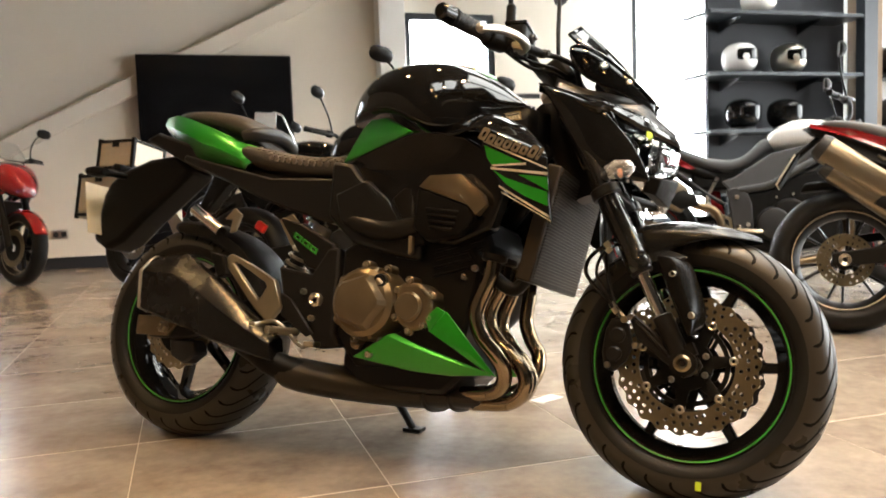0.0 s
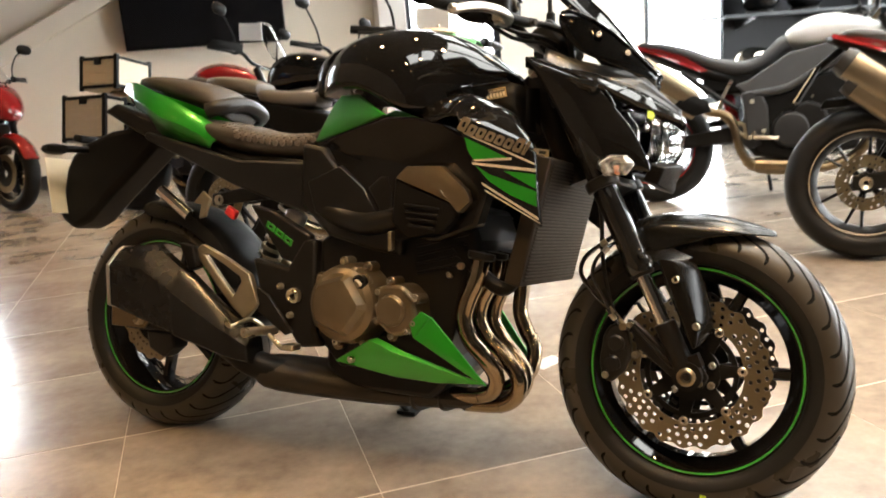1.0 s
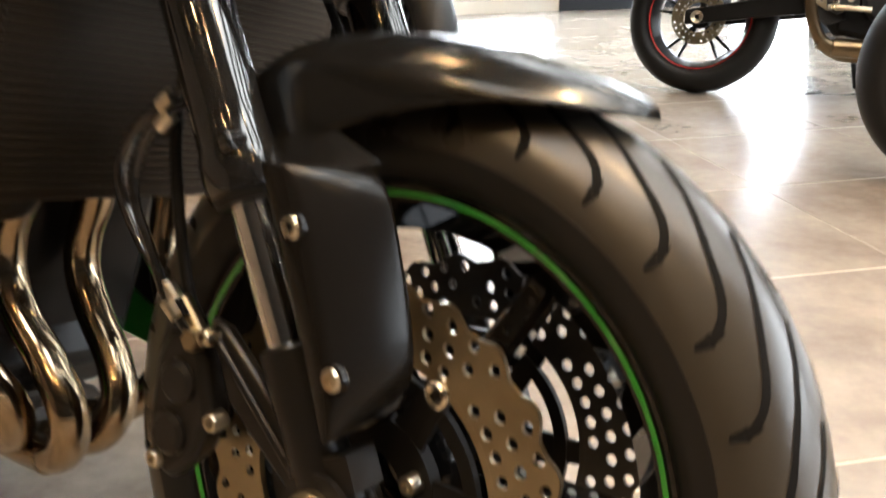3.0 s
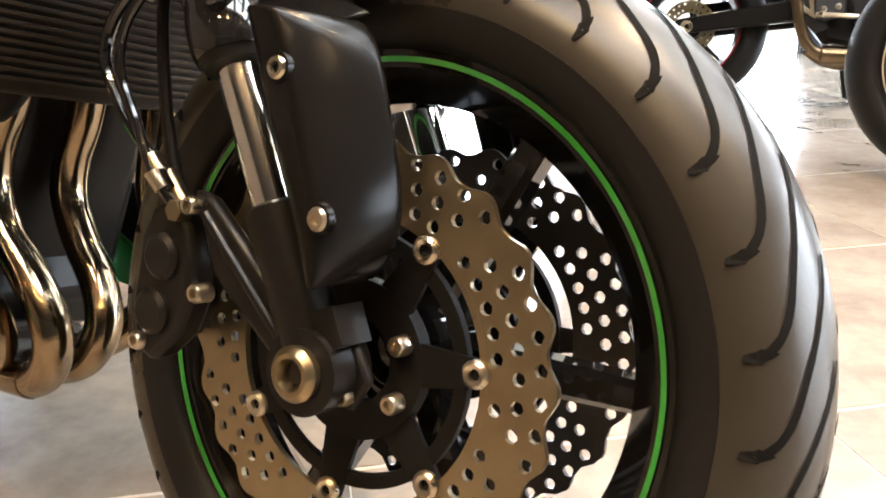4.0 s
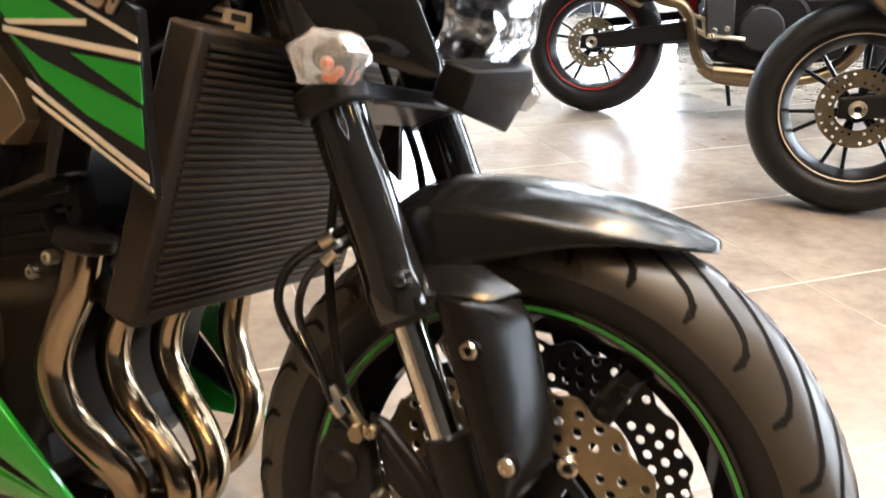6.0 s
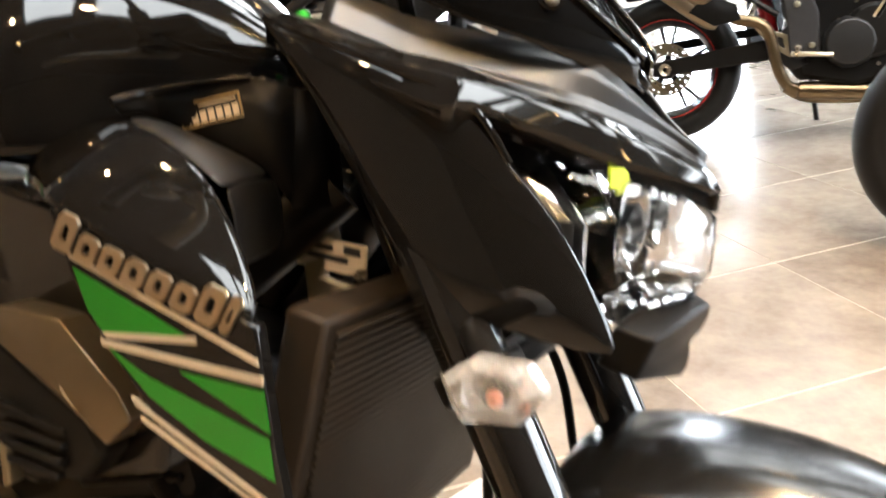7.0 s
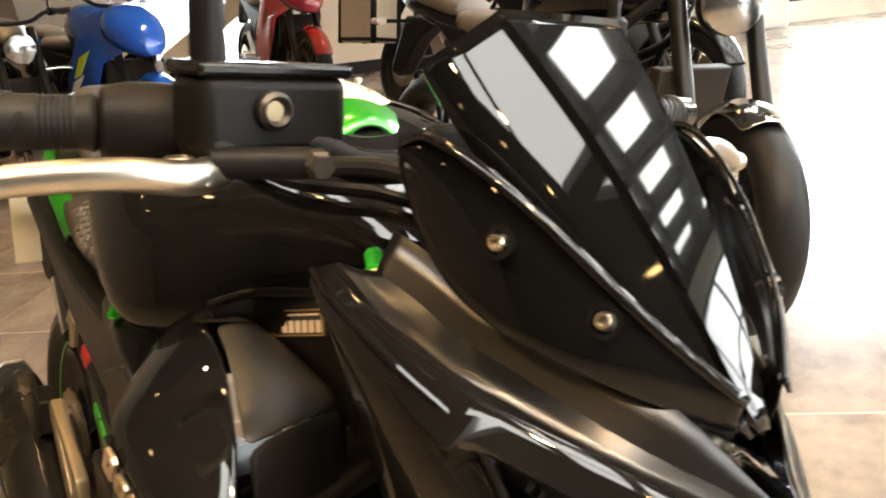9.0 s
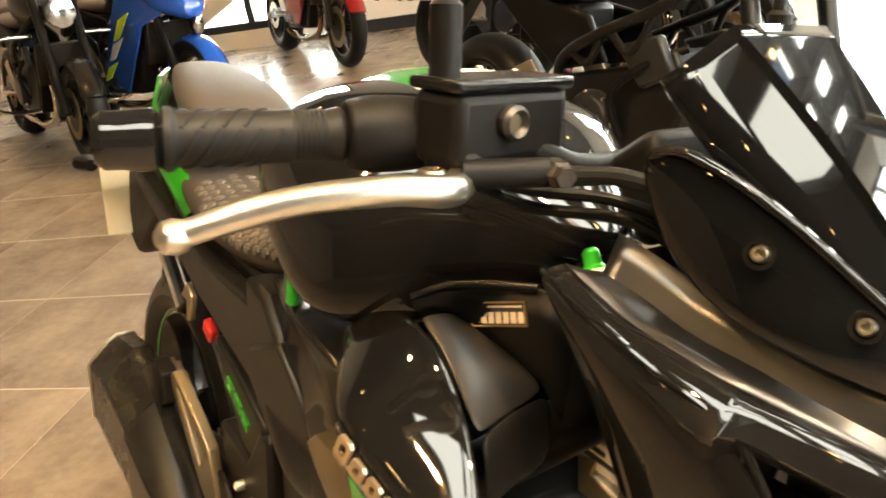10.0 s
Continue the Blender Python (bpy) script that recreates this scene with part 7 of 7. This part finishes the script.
for g, name in ((0, "fairing_stripe"), (1, "fairing_stripe"), (2, "fairing_stripe")):
    part(name, panel([(-0.30 - 0.12 * g, -0.215, 0.74 - 0.14 * g), (-0.42 - 0.12 * g, -0.225, 0.70 - 0.14 * g), (-0.52 - 0.10 * g, -0.228, 0.58 - 0.12 * g), (-0.44 - 0.10 * g, -0.226, 0.60 - 0.12 * g)], 0.006, (0, -1, 0), 0.003), (YELLOW, WHITEP, YELLOW)[g], blue)
part("nose_badge", panel([(0.10, -0.02, 0.70), (0.10, 0.02, 0.70), (0.09, 0.035, 0.64), (0.08, 0.0, 0.58), (0.09, -0.035, 0.64)], 0.02, (1, 0, 0), 0.012), REFLECT, blue, "silver faceted lamp in the nose")
cruiser = motorcycle("motorcycle", "dark roadster with chrome crash bars by the side wall", (-3.75, 4.32), -20.0, GREYP, lean=-8, exhaust=CHROME, mirrors=True)
for s in (-1, 1):
    part("crash_bar", tube([(-0.30, s * 0.14, 0.72), (-0.28, s * 0.36, 0.70), (-0.30, s * 0.42, 0.52), (-0.36, s * 0.38, 0.32), (-0.44, s * 0.14, 0.28)], 0.013, 12), CHROME, cruiser, "chrome crash bar")
for host, x, y, z in ((adv, -0.30, -0.16, 1.16), (roadster, -0.36, 0.10, 1.12)):
    card = part("price_card", bm_box(0.15, 0.004, 0.11, pose(x, y, z, 12, 0, 20)), WHITEP, host, "white printed price card")
    part("print_bar", bm_box(0.10, 0.002, 0.012, pose(x, y - 0.003, z + 0.03, 12, 0, 20)), INK, card)
    part("print_bar", bm_box(0.05, 0.002, 0.035, pose(x - 0.02, y - 0.003, z - 0.015, 12, 0, 20)), GREYP, card)
sign = thing("wall_sign", "dark lettering fixed along the white wall", "sign", m=room_pose(3.62, BACK - 0.004, 1.62))
for r, widths in enumerate(((0.30, 0.16, 0.22), (0.14, 0.20, 0.10))):
    x = 0.0
    for w in widths:
        part("print_bar", bm_box(w, 0.008, 0.055, pose(x + w / 2 + 0.1 * r, 0, -0.14 * r)), GREYP, sign)
        x += w + 0.06

# ---- helmet wall ----
SHELF_V = 5.95
shelf = thing("display_shelf", "charcoal display unit with shelves of helmets", "shelf", m=room_pose(5.0, SHELF_V, 0.0))
part("back_panel", bm_box(1.42, 0.05, 2.5, pose(0.10, 0.22, 1.25)), DARKW, shelf, bevel=0.004)
part("side_post", bm_box(0.14, 0.10, 2.6, pose(0.72, -0.16, 1.3)), FRAMEW, shelf, bevel=0.004)
for z in (0.52, 1.03, 1.49, 1.98):
    part("shelf_board", bm_box(1.56, 0.40, 0.028, pose(-0.08, 0.0, z)), FRAMEW, shelf, bevel=0.004)
    for x in (-0.5, 0.3):
        part("shelf_bracket", prism([(0.0, 0.0), (0.0, -0.09), (0.30, 0.0)], -0.006, 0.006, Matrix.Translation((x, 0.19, z - 0.015)) @ Matrix.Rotation(radians(-90), 4, "Z")), FRAMEW, shelf)
bay = thing("display_shelf", "pale shelf bay with an orange-brown edge panel", "shelf", m=room_pose(6.45, SHELF_V, 0.0))
part("back_panel", bm_box(1.20, 0.05, 2.5, pose(0.0, 0.22, 1.25)), WHITEW, bay, bevel=0.004)
part("edge_panel", bm_box(0.10, 0.30, 2.5, pose(-0.55, 0.05, 1.25)), TANW, bay, "orange-brown panel", bevel=0.004)
for z in (1.03, 1.49):
    part("shelf_board", bm_box(1.06, 0.40, 0.028, pose(0.06, 0.0, z)), FRAMEW, bay, bevel=0.004)


def helmet(u, z, mat, label):
    h = thing("helmet", label, "helmet", "helmets on the shelves", m=room_pose(u, SHELF_V - 0.03, z, -70))
    part("shell", loft([oval(x, 0.13, w, hh, 20, 2.2) for x, w, hh in ((-0.135, 0.05, 0.06), (-0.12, 0.085, 0.10), (-0.06, 0.118, 0.128), (0.02, 0.125, 0.13), (0.09, 0.112, 0.118), (0.135, 0.075, 0.085), (0.15, 0.03, 0.04))]), mat, h, sub=1)
    rows = [[Vector((0.158 * math.cos(a), 0.130 * math.sin(a), zz)) for a in (-1.2, -0.8, -0.4, 0, 0.4, 0.8, 1.2)] for zz in (0.10, 0.15, 0.20)]
    part("visor", sheet(rows), SMOKE, h, "dark visor", sub=1, solid=0.004)
    part("neck_roll", lathe([(0.075, -0.008), (0.105, -0.01), (0.108, 0.012), (0.08, 0.01)], 24, pose(0, 0, 0.012, -90, 0, 0)), MATTE, h)


helmet(4.53, 1.505, WHITEP, "white full-face helmet with dark visor")
helmet(5.02, 1.505, ALU, "silver patterned full-face helmet")
helmet(4.56, 1.045, SMOKE, "black full-face helmet with dark visor")
helmet(4.98, 1.045, GLOSS, "glossy black full-face helmet")
helmet(4.72, 1.995, WHITEP, "white full-face helmet with dark visor")
helmet(4.50, 0.535, CHROME, "chrome full-face helmet on a low shelf")
helmet(6.10, 1.505, GLOSS, "glossy black full-face helmet")
helmet(6.12, 1.045, GREYP, "grey full-face helmet with a dark visor")

# ---- floor tiles ----
TS = 0.582
tile_mesh = None
for i in range(-8, 16):
    for j in range(-9, 16):
        u, v = -0.066 + TS * i, 2.445 + TS * j - TS * 4
        if not (LEFT < u and u + TS < RIGHT and FRONT < v and v + TS < BACK + 0.02):
            continue
        if not (-3.4 < u < 3.9 and -0.1 < v < 7.4):
            continue
        if tile_mesh is None:
            bm = bm_box(TS - 0.0014, TS - 0.0056, 0.012, Matrix.Translation((TS / 2, TS / 2, -0.006)))
            bmesh.ops.bevel(bm, geom=[e for e in bm.edges if min(v.co.z for v in e.verts) > -0.001], offset=0.0012, segments=1, affect="EDGES")
            tile_mesh = to_mesh(bm, "tile")
            tile_mesh.materials.append(TILE)
        t = new("tile", tile_mesh)
        t.parent = floor
        t.matrix_local = room_pose(u, v, 0.0)
rest = []
for i in range(-12, 22):
    for j in range(-16, 20):
        u, v = -0.066 + TS * i, 2.445 + TS * j - TS * 4
        if -3.4 < u < 3.9 and -0.1 < v < 7.4 and LEFT < u and u + TS < RIGHT and FRONT < v and v + TS < BACK + 0.02:
            continue
        a0, a1, b0, b1 = max(u + 0.0009, LEFT), min(u + TS - 0.0009, RIGHT), max(v + 0.0031, FRONT), min(v + TS - 0.0031, BACK)
        if a1 > a0 and b1 > b0:
            rest += [rm(a0, b0), rm(a1, b0), rm(a1, b1), rm(a0, b1)]
me = bpy.data.meshes.new("outer_tiles")
me.from_pydata(rest, [], [(k, k + 1, k + 2, k + 3) for k in range(0, len(rest), 4)])
me.materials.append(TILE)
tagged(part("outer_tiles", me, TILE, floor), kind="stuff")
